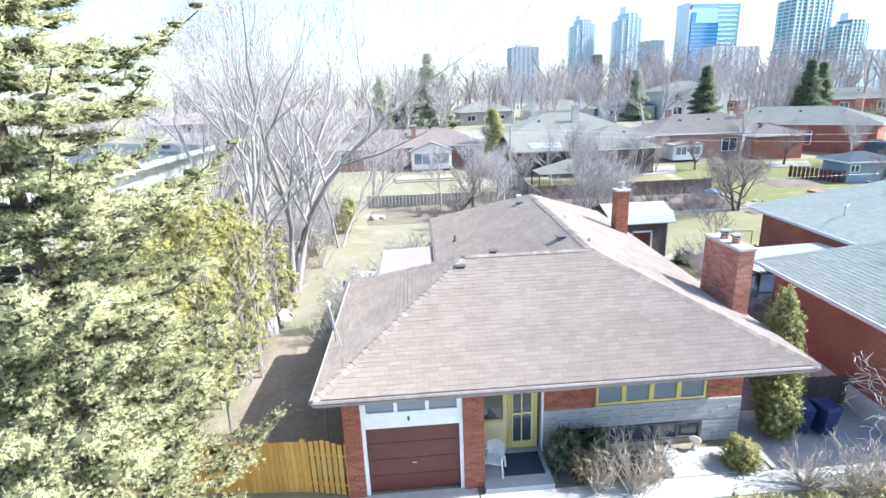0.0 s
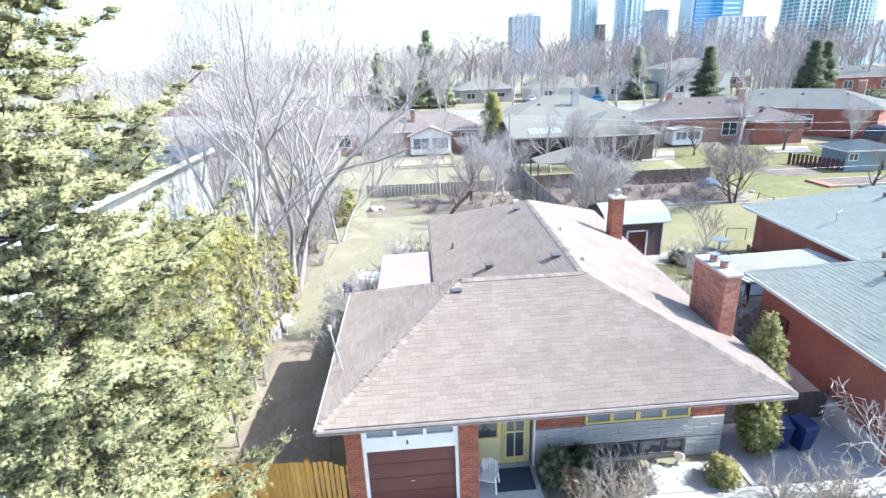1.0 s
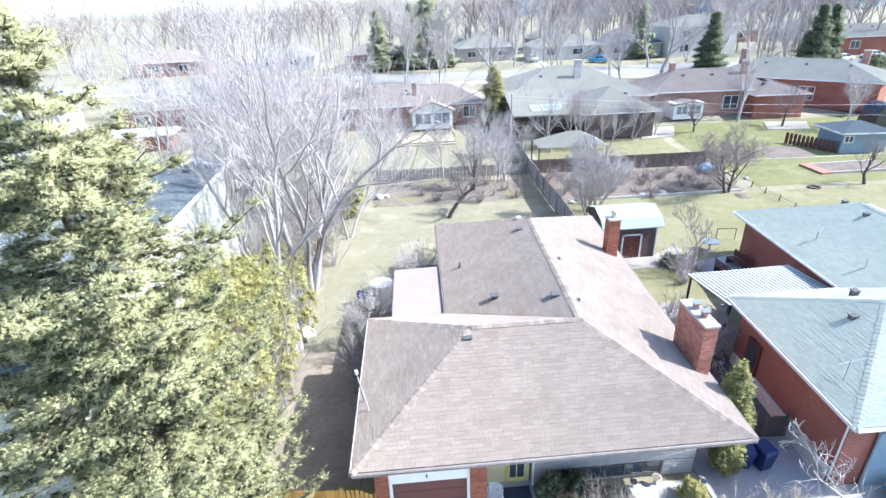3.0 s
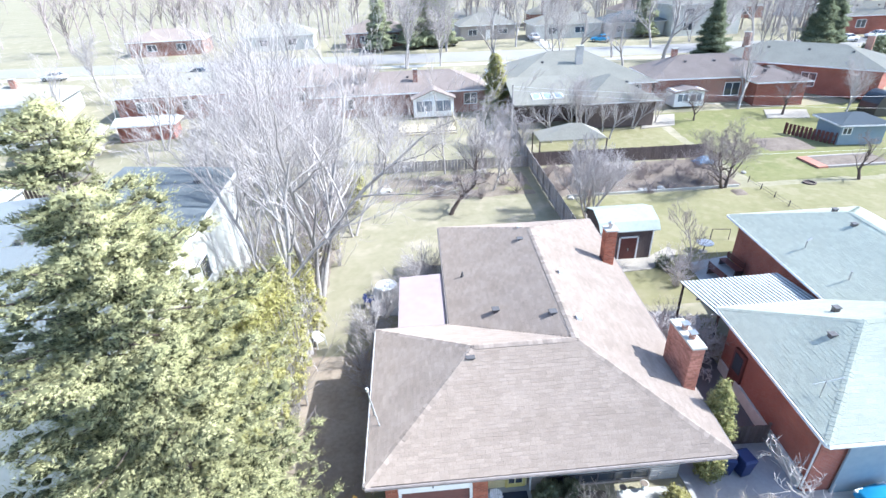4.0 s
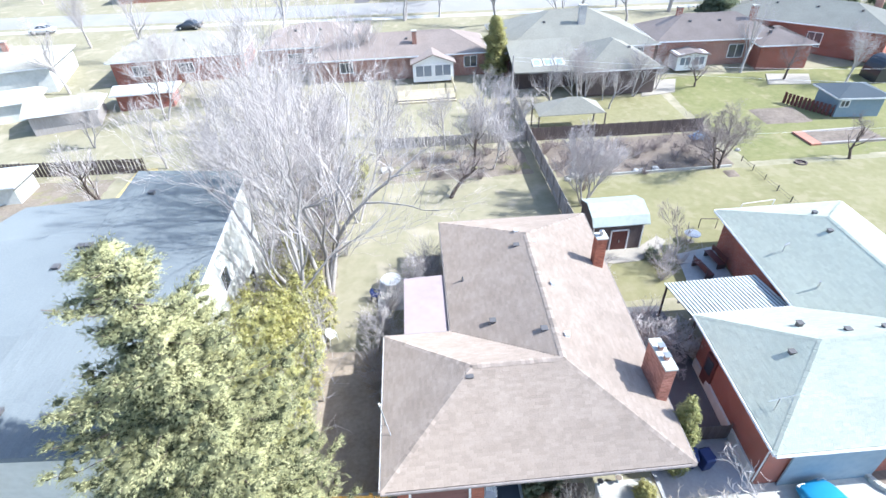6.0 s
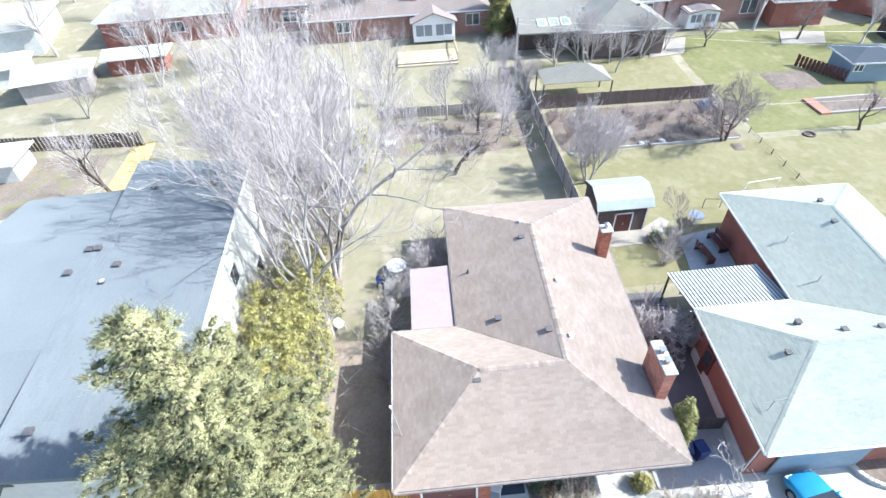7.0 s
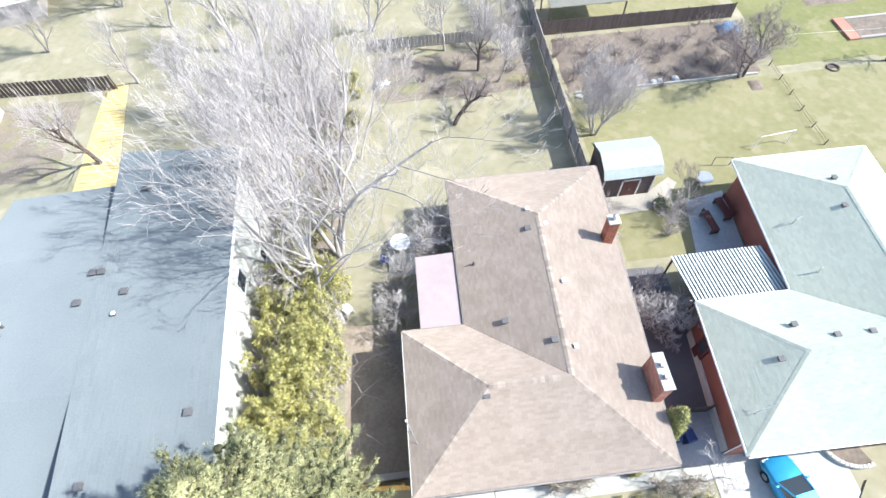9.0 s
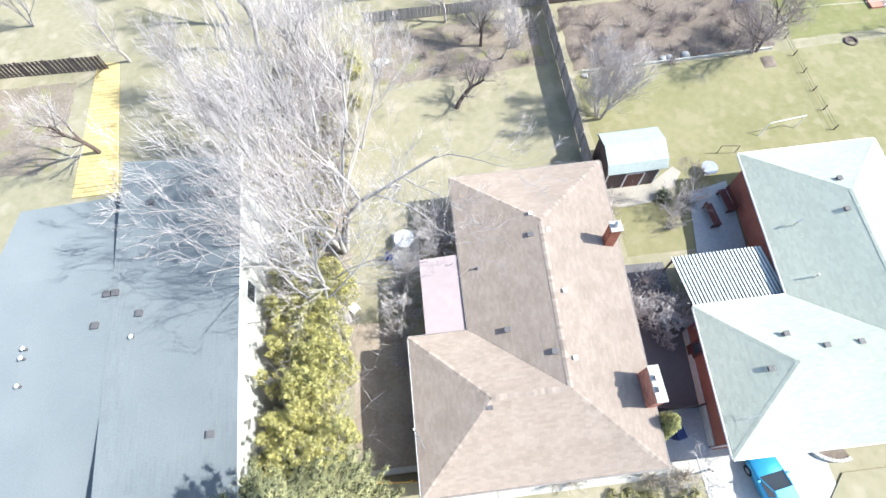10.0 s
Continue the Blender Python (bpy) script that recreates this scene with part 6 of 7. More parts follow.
def stone_urn(x, y, z, label, s=1.0):
    t = thing("stone_urn", (x, y, z), label, "planter", "front planters")
    part("bowl", MB().lathe(x, y, [(0.1 * s, z), (0.12 * s, z + 0.05), (0.05 * s, z + 0.14 * s), (0.06 * s, z + 0.22 * s), (0.19 * s, z + 0.4 * s), (0.22 * s, z + 0.45 * s), (0.17 * s, z + 0.42 * s)], 16), M_STUCCO, t, smooth=True)
    part("soil", MB().cyl(x, y, z + 0.4 * s, z + 0.445 * s, 0.19 * s), M_SOIL, t)


stone_urn(8.0, 12.85, 0.07, "pale stone urn by the front wall", 0.8)
stone_urn(7.1, 12.8, 0.05, "squat pale stone planter by the front wall", 0.7)


def patio_set():
    z = ground_z(-2.6, 27.5)
    sheet("patio", [(-3.7, 25.9), (-1.8, 25.9), (-1.8, 29.2), (-3.7, 29.2)], 0.05, M_CONC, "pale paved garden patio", "patio")
    t = thing("garden_table", (-2.8, 28.3, z + 0.05), "round white garden table on the patio", "table")
    part("tabletop", MB().lathe(-2.8, 28.3, [(0.68, z + 0.73), (0.72, z + 0.75), (0.7, z + 0.78)], 24), M_WHITEPL, t, bevel=0)
    for i in range(4):
        a = 0.8 + i * 1.571
        part("leg", MB().bar((-2.8 + 0.45 * math.cos(a), 28.3 + 0.45 * math.sin(a), z + 0.05), (-2.8 + 0.35 * math.cos(a), 28.3 + 0.35 * math.sin(a), z + 0.74), 0.05), M_WHITEPL, t)
    solo("step_slab", MB().box(-3.75, 26.2, z, -2.85, 27.2, z + 0.16), M_CONC, "pale concrete step by the annex", "step", bevel=0.02)


patio_set()
plastic_chair(-3.9, 27.1, ground_z(-3.9, 27.1) + 0.05, 70, M_BLUEPL, "blue plastic garden chair on the patio")
plastic_chair(-6.6, 23.6, ground_z(-6.6, 23.6) + 0.05, 40)


def rocks():
    r = random.Random(9)
    for x, y, s in ((20.4, 42.4, 0.3), (21.0, 42.5, 0.25), (22.4, 42.5, 0.36), (32.0, 45.2, 0.25), (-3.6, 45.8, 0.5), (-3.0, 46.0, 0.4), (13.6, 41.6, 0.3)):
        mb = MB()
        bm = bmesh.new()
        bmesh.ops.create_icosphere(bm, subdivisions=2, radius=s)
        for v in bm.verts:
            v.co *= 1 + 0.3 * noise.noise(v.co * 4 + Vector((x, y, 0)))
            v.co.z *= 0.65
        me = bpy.data.meshes.new("field_stone")
        bm.to_mesh(me)
        bm.free()
        me.materials.append(M_ROCK)
        ob = new("field_stone", me)
        ob.location = (x, y, ground_z(x, y) + s * 0.35)
        tagged(ob, "pale rounded field stone at the edge of the plot", "stone", "field stones")


rocks()


def raised_bed():
    t = thing("raised_bed", (42, 46.6, 0.4), "raised vegetable bed with reddish timber border", "garden bed")
    part("soil", MB().box(40.7, 45.4, 0.3, 47.5, 48.0, 0.6), M_SOIL, t)
    part("border", MB().box(39.6, 45.1, 0.3, 40.65, 48.3, 0.63), M_RED, t, "reddish paving border", bevel=0.02)
    part("board", MB().box(40.66, 45.1, 0.3, 47.6, 45.38, 0.65), M_OLDWOOD, t, bevel=0.01)
    part("board", MB().box(40.66, 48.02, 0.3, 47.6, 48.3, 0.65), M_OLDWOOD, t, bevel=0.01)


raised_bed()
solo("fire_ring", MB().lathe(36.3, 41.8, [(0.55, 0.38), (0.55, 0.52), (0.42, 0.52), (0.42, 0.42), (0.1, 0.4)], 20), M_DARKWOOD, "dark round fire ring sunk in the lawn", "fire ring")


def wire_fence():
    t = thing("wire_fence", (31, 38, 0.4), "low sagging wire fence across the lawn", "fence")
    for i in range(6):
        p = Vector((31.1 - i * 0.03, 43.0 - i * 1.95, 0.4))
        part("post", MB().tube([p, p + Vector((0.05, 0, 0.6))], [0.05, 0.04], 6), M_DARKWOOD, t)
    for zz in (0.25, 0.5):
        part("wire", MB().tube([(31.1, 43.0, 0.4 + zz), (31.02, 38, 0.34 + zz), (30.95, 33.2, 0.4 + zz)], [0.015] * 3, 4), M_DARKMETAL, t)


wire_fence()


def pipe_frame():
    """Bent tube frame standing on the lawn."""
    t = thing("pipe_frame", (26.6, 33.6, 0.4), "thin white metal tube frame standing on the lawn", "frame")
    for x, y in ((25.2, 33.5), (28.1, 33.8)):
        part("leg", MB().tube([(x, y, 0.36), (x + 0.45, y + 0.3, 1.55)], [0.03, 0.03], 6), M_ALU, t)
    part("top_bar", MB().tube([(25.65, 33.8, 1.55), (28.55, 34.1, 1.55)], [0.03, 0.03], 6), M_ALU, t)
    f = thing("pipe_frame", (22.0, 32.3, 0.4), "low rusty tube frame beside the brick house", "frame")
    for x, y in ((21.6, 32.5), (22.9, 32.3)):
        part("leg", MB().tube([(x, y, 0.3), (x, y, 1.3)], [0.03, 0.03], 6), M_DARKWOOD, f)
    part("top_bar", MB().tube([(21.6, 32.5, 1.3), (22.9, 32.3, 1.3)], [0.03, 0.03], 6), M_DARKWOOD, f)


pipe_frame()
mound("soil_heap", 28.1, 39.9, 29.6, 41.5, 0.16, M_SOIL, "small heap of dug brown soil on the lawn", "soil heap", 0.3, 41, 0.05, 0.3)
solo("bed_edging", MB().box(13.4, 42.02, 0.2, 29.6, 42.14, 0.62), M_CONC, "thin pale edging along the vegetable plot", "edging", bevel=0.01)
stalks = random.Random(77)
for i in range(34):
    bare_shrub(stalks.uniform(13.2, 30.0), stalks.uniform(43.0, 49.8), "dry leafless brown stalks in the garden soil", 600 + i, stalks.uniform(0.6, 1.6), 1.8, M_TWIG_D, 12, "garden stalks")


def curb_planter():
    """Curved stone edging of the neighbour's front bed."""
    t = thing("flower_bed", (20.5, 11.3, 0), "neighbour's front bed with curved pale stone edging", "garden bed")
    for i in range(14):
        a0, a1 = math.pi + i * 1.9 / 14, math.pi + (i + 0.93) * 1.9 / 14
        p = [(21.4 + rr * math.cos(a), 12.2 + rr * math.sin(a) * 0.9) for a, rr in ((a0, 1.85), (a1, 1.85), (a1, 1.62), (a0, 1.62))]
        part("stone", MB().prism(p, 0.0, 0.3), M_CONC, t, bevel=0.02)
    part("soil", MB().prism([(21.4 + 1.6 * math.cos(math.pi + i * 1.9 / 10), 12.2 + 1.44 * math.sin(math.pi + i * 1.9 / 10)) for i in range(11)] + [(21.4, 12.2)], 0, 0.22), M_SOIL, t)
    sheet("lawn_patch", [(19.8, 2), (24, 2), (24, 10), (21.2, 10), (19.6, 8.4)], 0.1, M_LAWN, "neighbour's dry front lawn island", "lawn")


curb_planter()


# ---- houses behind ----
def hip_house(label, cx, cy, rz, L, W, eave, rise, wall, roofm, wins=(), chimneys=(), gable=False, over=0.5, floors=1, vents=2, name="brick_house", door=None, stack=None):
    """A far house: wall shell, hip or gable roof, windows on named sides, chimneys."""
    t = thing(name, (0, 0, 0), label, "house", "houses behind")
    hl, hw = L / 2, W / 2
    part("wall", MB().box(-hl, -hw, -0.3, hl, hw, eave - 0.12), wall, t)
    e = [(-hl - over, -hw - over, eave), (hl + over, -hw - over, eave), (hl + over, hw + over, eave), (-hl - over, hw + over, eave)]
    run = hw + over
    k = 0.02 if gable else run
    r0, r1 = (-hl - over + k, 0, eave + rise), (hl + over - k, 0, eave + rise)
    rf = MB().slab([e[0], e[1], r1, r0], 0.16).slab([e[2], e[3], r0, r1], 0.16)
    rf.slab([e[1], e[2], r1], 0.16).slab([e[3], e[0], r0], 0.16)
    rp = part("roof", rf, roofm, t)
    cp = [(r0, r1)] + ([] if gable else [(e[0], r0), (e[3], r0), (e[1], r1), (e[2], r1)])
    part("ridge_cap", ridge_caps(cp, 0.2, 0.6), roofm, rp, kind="stuff", recalc=False)
    fa = MB()
    for a, b in zip(e, e[1:] + e[:1]):
        fa.bar((a[0], a[1], eave - 0.1), (b[0], b[1], eave - 0.1), 0.1, 0.16)
    part("fascia", fa, M_ALU, t)
    for side, u0, z0, u1, z1 in wins:
        if side == "f":
            window(t, u0, z0, u1, z1, -hw - 0.01, fw=0.08, bars=1)
        elif side == "l":
            window(t, u0, z0, u1, z1, -hl - 0.01, axis="y", fw=0.08, bars=1)
        else:
            window(t, u0, z0, u1, z1, hl + 0.01, axis="y", out=1, fw=0.08, bars=1)
    if door:
        part("door", MB().box(door, -hw - 0.06, 0, door + 1.0, -hw - 0.005, 2.1), M_WHITE, t, bevel=0.02)
    for x, y, h, w in chimneys:
        c = part("chimney", MB().box(x - w / 2, y - 0.3, eave - 0.5, x + w / 2, y + 0.3, eave + rise + h), stack or M_BRICKWALL, t, "stone chimney" if stack else "brick chimney")
        part("cap", MB().box(x - w / 2 - 0.06, y - 0.36, eave + rise + h, x + w / 2 + 0.06, y + 0.36, eave + rise + h + 0.12), M_CONC, c)
    for i in range(vents):
        x = -hl * 0.4 + i * hl * 0.5
        part("roof_vent", MB().box(x - 0.15, -run * 0.35, eave + rise * 0.55, x + 0.15, -run * 0.35 + 0.3, eave + rise * 0.65 + 0.25), M_DARKMETAL, t)
    t.matrix_world = pose(cx, cy, ground_z(cx, cy), 0, 0, rz)
    return t


def sunroom(cx, y0, w, d, eave, rise, label):
    t = thing("sunroom", (0, 0, 0), label, "sunroom")
    hw = w / 2
    part("wall", MB().box(-hw, 0, 0.3, hw, d, eave), M_WHITE, t)
    part("gable", MB().add([(-hw, -0.02, eave), (hw, -0.02, eave), (0, -0.02, eave + rise - 0.1), (-hw, 0.1, eave), (hw, 0.1, eave), (0, 0.1, eave + rise - 0.1)], [(0, 1, 2), (5, 4, 3), (0, 3, 4, 1), (1, 4, 5, 2), (2, 5, 3, 0)]), M_WHITE, t)
    part("roof", MB().slab([(-hw - 0.3, -0.4, eave - 0.12), (0, -0.4, eave + rise), (0, d, eave + rise), (-hw - 0.3, d, eave - 0.12)], 0.14).slab([(0, -0.4, eave + rise), (hw + 0.3, -0.4, eave - 0.12), (hw + 0.3, d, eave - 0.12), (0, d, eave + rise)], 0.14), M_ROOF_BROWN, t)
    for x0, x1 in ((-hw + 0.3, -0.15), (0.15, hw - 0.3)):
        window(t, x0, 0.9, x1, eave - 0.35, -0.01, fw=0.1, glass=M_GLASS_L, bars=1)
    t.matrix_world = pose(cx, y0, ground_z(cx, y0), 0, 0, 0)


def deck(x0, y0, x1, y1, h, label):
    t = thing("garden_deck", (x0, y0, ground_z(x0, y0)), label, "deck")
    z = ground_z(x0, y0)
    n = int((y1 - y0) / 0.3)
    for i in range(n):
        y = y0 + (y1 - y0) * i / n
        part("plank", MB().box(x0, y, z + h - 0.05, x1, y + (y1 - y0) / n - 0.02, z + h), M_DECKWOOD, t)
    part("skirt", MB().box(x0 + 0.05, y0 + 0.03, z - 0.1, x1 - 0.05, y1, z + h - 0.06), M_OLDWOOD, t)
    part("step", MB().box(x0, y0 - 0.4, z - 0.1, x1, y0 - 0.02, z + h * 0.5), M_DECKWOOD, t)
    for i in range(4):
        y = y0 + (y1 - y0) * i / 3
        part("post", MB().box(x1 - 0.1, y - 0.05, z + h, x1, y + 0.05, z + h + 0.95), M_DECKWOOD, t)
    part("handrail", MB().box(x1 - 0.11, y0 - 0.05, z + h + 0.95, x1 + 0.01, y1, z + h + 1.02), M_DECKWOOD, t)


hip_house("brown-roofed brick house with a rear sunroom", -1.5, 74.6, 0, 23, 9, 2.9, 2.0, M_BRICKWALL, M_ROOF_BROWN, [("f", 8.6, 0.9, 10.4, 2.4), ("f", -8, 1.0, -6.2, 2.4)], [(2.2, -2.5, 0.5, 0.6)])
sunroom(2.85, 67.9, 5.3, 3.0, 2.8, 1.05, "white gabled sunroom with large panes")
deck(-2.0, 62.6, 5.3, 67.8, 0.35, "bleached yellow timber deck behind the sunroom")
hip_house("wide brick house with light grey hip roof", 22.5, 76, 0, 20, 15, 3.0, 3.3, M_BRICKWALL, M_ROOF_GREY, [("f", -4, 1, -2, 2.6), ("f", 6.5, 1, 8.5, 2.6)], [(1.0, -3.2, 0.9, 0.95)], vents=1, stack=M_STONE)
hip_house("rear wing with light grey hip roof and dark verandah", 25.4, 65.8, 90, 9.5, 8.6, 2.9, 2.3, M_DARKWOOD, M_ROOF_GREY, [], vents=1)


def skylit_lean_to():
    t = thing("lean_to_roof", (16, 66, 1), "low grey lean-to roof with three skylights", "lean-to")
    part("roof", MB().slab([(12.4, 62.0, 4.2), (20.8, 61.6, 4.2), (20.8, 69, 6.2), (12.4, 69, 6.2)], 0.16), M_ROOF_GREY, t)
    part("wall", MB().box(13.0, 64.5, 0.6, 20.6, 68.6, 4.6), M_DARKWOOD, t, "dark shaded back wall")
    for x in (12.9, 16.5, 20.3):
        part("post", MB().box(x, 62.2, 0.6, x + 0.14, 62.34, 4.1), M_DARKWOOD, t)
    for x in (14.9, 16.3, 17.7):
        s = part("skylight", MB().slab([(x, 63.0, 4.62), (x + 1.1, 63.0, 4.62), (x + 1.1, 64.3, 4.98), (x, 64.3, 4.98)], 0.2), M_WHITE, t, "white skylight frame")
        part("pane", MB().slab([(x + 0.12, 63.1, 4.67), (x + 0.98, 63.1, 4.67), (x + 0.98, 64.2, 4.97), (x + 0.12, 64.2, 4.97)], 0.02), M_GLASS_S, s)


skylit_lean_to()
hip_house("red-brick bungalow with brown hip roof and two chimneys", 41.5, 73, -4, 16, 9, 3.2, 2.3, M_BRICKWALL, M_ROOF_BROWN, [("f", 1.5, 0.6, 3.6, 2.4)], [(-4.0, 0.5, 0.7, 0.7), (5.2, -1.5, 0.9, 0.7)])
hip_house("low red-brick wing with a brown hip roof", 49.2, 69.5, -4, 6.5, 7.5, 2.9, 1.4, M_BRICKWALL_R, M_ROOF_BROWN, [], vents=1)
sunroom(36.9, 66.4, 4.0, 2.4, 2.4, 0.3, "low white conservatory with many panes")
hip_house("long red-brick house with pale grey hip roof", 58.5, 76.0, -48, 21, 11, 3.6, 2.2, M_BRICKWALL_R, M_ROOF_GREY, [("f", -7, 1.4, -5.8, 2.6), ("f", -3.5, 1.2, -2.0, 2.6), ("f", 1.5, 0.7, 3.4, 2.6)], [(-8.2, 1.0, 0.9, 0.9), (7.2, 3.0, 0.9, 0.9)], vents=3)
hip_house("red-brick house with grey roof beyond the lawn", 82, 62, -42, 20, 11, 3.6, 2.2, M_BRICKWALL_R, M_ROOF_GREY, [("f", -3.5, 1.2, -2.0, 2.6)], [(3, 1.0, 0.9, 0.9)])
hip_house("blue-grey garden shed with low slate hip roof", 49.0, 53.2, -6, 4.8, 4.0, 2.3, 0.8, M_BLUEWALL, M_SHINGLE_L, [("f", -2.2, 1.1, -1.2, 1.9)], vents=0, name="garden_shed")
# across the street
hip_house("small brick bungalow with pale cream hip roof", 18.4, 127.8, 3, 12.5, 9, 3.2, 2.2, M_OLDWOOD, M_ROOF_PALE, [("f", 2.5, 1.2, 4.5, 2.2), ("f", -4.5, 1.0, -2.5, 2.3)], vents=0, door=-0.5)
hip_house("small bungalow with pale grey hip roof", 36, 124.3, 0, 15, 9, 3.0, 2.0, M_STUCCO, M_ROOF_GREY, [("f", -4.5, 1, -2.5, 2.4), ("f", 1.5, 1.0, 4.0, 2.3)], vents=1, door=0)
hip_house("bungalow with blue-grey hip roof", 50.5, 122, 0, 12.5, 9, 3.0, 2.0, M_STUCCO, M_SHINGLE_L, [("f", -4.5, 1, -2.5, 2.4), ("f", 1.5, 1.0, 4.0, 2.3)], vents=1, door=0)
hip_house("two-storey pale grey house", 64.5, 120, 0, 15, 11, 6.2, 2.0, M_STUCCO, M_ROOF_GREY, [("f", -5, 1, -3, 2.6), ("f", -5, 4, -3, 5.4), ("f", 2, 4, 4, 5.4), ("f", 2, 1, 4, 2.6)], vents=0, door=0)
hip_house("red-brick bungalow behind tall firs", 98, 112, -5, 18, 10, 3.4, 2.2, M_BRICKWALL_R, M_ROOF_GREY, [("f", -5, 1, -3, 2.6), ("f", 3, 1, 5, 2.6)])
hip_house("red-brick house at the end of the street", 122, 100, -5, 18, 10, 3.4, 2.2, M_BRICKWALL_R, M_ROOF_BROWN, [("f", -5, 1, -3, 2.6)])
for i, (x, y, l, m1, m2) in enumerate(((20, 150, 15, M_STUCCO, M_ROOF_PALE), (42, 152, 15, M_BRICKWALL, M_ROOF_GREY), (64, 150, 14, M_STUCCO, M_ROOF_BROWN), (88, 148, 16, M_BRICKWALL, M_ROOF_GREY), (-6, 124, 14, M_BRICKWALL, M_ROOF_BROWN), (-28, 126, 15, M_STUCCO, M_ROOF_PALE), (-52, 126, 15, M_BRICKWALL, M_ROOF_BROWN), (112, 146, 16, M_STUCCO, M_ROOF_GREY))):
    hip_house("distant bungalow with a hip roof on a side street", x, y, 2 * i - 6, l, 9, 3.1, 2.1, m1, m2, [("f", -4, 1, -2, 2.4), ("f", 2, 1, 4, 2.4)], vents=0)
# to the left behind the trees
hip_house("cream-roofed bungalow beyond the side yard", -62, 76, 12, 26, 11, 3.3, 1.8, M_STUCCO, M_ROOF_PALE, [("f", -6, 1, -4, 2.4), ("f", 3, 1, 5, 2.4)], [(7.5, -1, 0.8, 0.7)])
hip_house("red-brick house with a pale roof behind bare trees", -32, 79, 4, 17, 10, 3.2, 2.0, M_BRICKWALL_R, M_ROOF_PALE, [("f", -6, 1, -4, 2.4), ("f", 0, 1, 2, 2.4)])
hip_house("brown-roofed brick house behind bare trees", -13, 80, 0, 14, 10, 3.3, 2.0, M_BRICKWALL, M_ROOF_BROWN, [("f", -4, 1, -2, 2.4), ("f", 2, 1, 4, 2.4)])
hip_house("small grey metal-roofed shed among clutter", -41.5, 63, 14, 7, 4.5, 2.2, 1.0, M_OLDWOOD, M_ROOF_GREY, [], vents=0, gable=True, name="garden_shed")
hip_house("small white-roofed shed among clutter", -49.5, 66, 18, 6, 4, 2.2, 0.9, M_STUCCO, M_CORR, [], vents=0, gable=True, name="garden_shed")
hip_house("low white-roofed lean-to shed", -33.5, 67, 5, 6.5, 3, 2.0, 0.6, M_BRICKWALL_R, M_CORR, [], vents=0, gable=True, name="garden_shed")
hip_house("small white shed against the yard fence", -39.5, 46.0, 4, 4, 3.4, 2.1, 0.7, M_STUCCO, M_CORR, [], vents=0, gable=True, name="garden_shed")


def boardwalk():
    t = thing("boardwalk", (-27.6, 43, ground_z(-27, 43)), "long strip of bleached yellow planks", "boardwalk")
    z = ground_z(-27, 43)
    for i in range(34):
        y = 35.8 + i * 0.42
        part("plank", MB().box(-28.45 - i * 0.014, y, z, -24.9 - i * 0.062, y + 0.39, z + 0.1), M_WALKWOOD, t)


boardwalk()


def gazebo():
    t = thing("gazebo", (16.4, 52.6, 0.5), "open garden gazebo with pale hipped canopy", "gazebo")
    z = ground_z(16, 52.5)
    c = [(12.9, 50.9), (20.0, 50.8), (20.1, 54.4), (13.0, 54.5)]
    ap = [(16.4, 52.7, z + 3.8), (17.6, 52.6, z + 3.8)]
    e = [(x, y, z + 2.55) for x, y in c]
    part("canopy", MB().slab([e[0], e[1], ap[1], ap[0]], 0.05).slab([e[2], e[3], ap[0], ap[1]], 0.05).slab([e[1], e[2], ap[1]], 0.05).slab([e[3], e[0], ap[0]], 0.05), M_ROOF_GREY, t, "pale grey canopy")
    for x, y in c:
        part("post", MB().box(x - 0.06, y - 0.06, z, x + 0.06, y + 0.06, z + 2.5), M_DARKWOOD, t)


gazebo()
board_fence("brown_fence", (43.4, 56.0), (46.2, 51.6), 1.3, M_GARAGE, "red-brown board fence beside the blue-grey shed", board=0.3, gap=0.12)


def arched_shelter():
    """Dark rounded shelter against the end of the long brick house."""
    mb = MB()
    z, n = ground_z(59, 61), 14
    prof = [(1.7 * math.cos(math.pi * k / n), 2.9 * math.sin(math.pi * k / n) ** 0.8) for k in range(n + 1)]
    for y in (59.6, 60.6, 62.4):
        mb.v += [(59.2 + a, y, z + b) for a, b in prof]
    w = n + 1
    for r in range(2):
        mb.f += [(r * w + k, r * w + k + 1, (r + 1) * w + k + 1, (r + 1) * w + k) for k in range(n)]
    mb.f += [tuple(range(w)), tuple(range(2 * w, 3 * w))]
    solo("arched_shelter", mb, M_CARDARK, "dark rounded garden shelter beside a brick house", "shelter")


arched_shelter()
sheet("patio_rear", [(28.0, 60.2), (32.5, 60.8), (34.2, 64.5), (29.8, 64.5)], 0.12, M_GRAVEL, "pale paved rear patio", "patio")
sheet("patio_east", [(44.8, 61.3), (50, 60.6), (51.5, 63.5), (46.2, 64.3)], 0.12, M_GRAVEL, "pale paved patio by a brick house", "patio")

# parked cars on the far street
for x, y, rz, p, l in ((9.0, 117.0, 80, M_CARDARK, "dark car parked across the street"), (28.0, 118.5, 5, M_CARWHITE, "white car on a driveway"), (41.0, 112.5, 60, M_BLUECAR, "pale blue car on a driveway"), (86, 101.0, 88, M_CARWHITE, "white car on the street"), (94, 103, 88, M_CARWHITE, "white van-like car on the street"), (-38, 99, 88, M_CARDARK, "dark car on the street"), (-64, 101, 88, M_CARWHITE, "white car on the street")):
    car(x, y, rz, p, l)


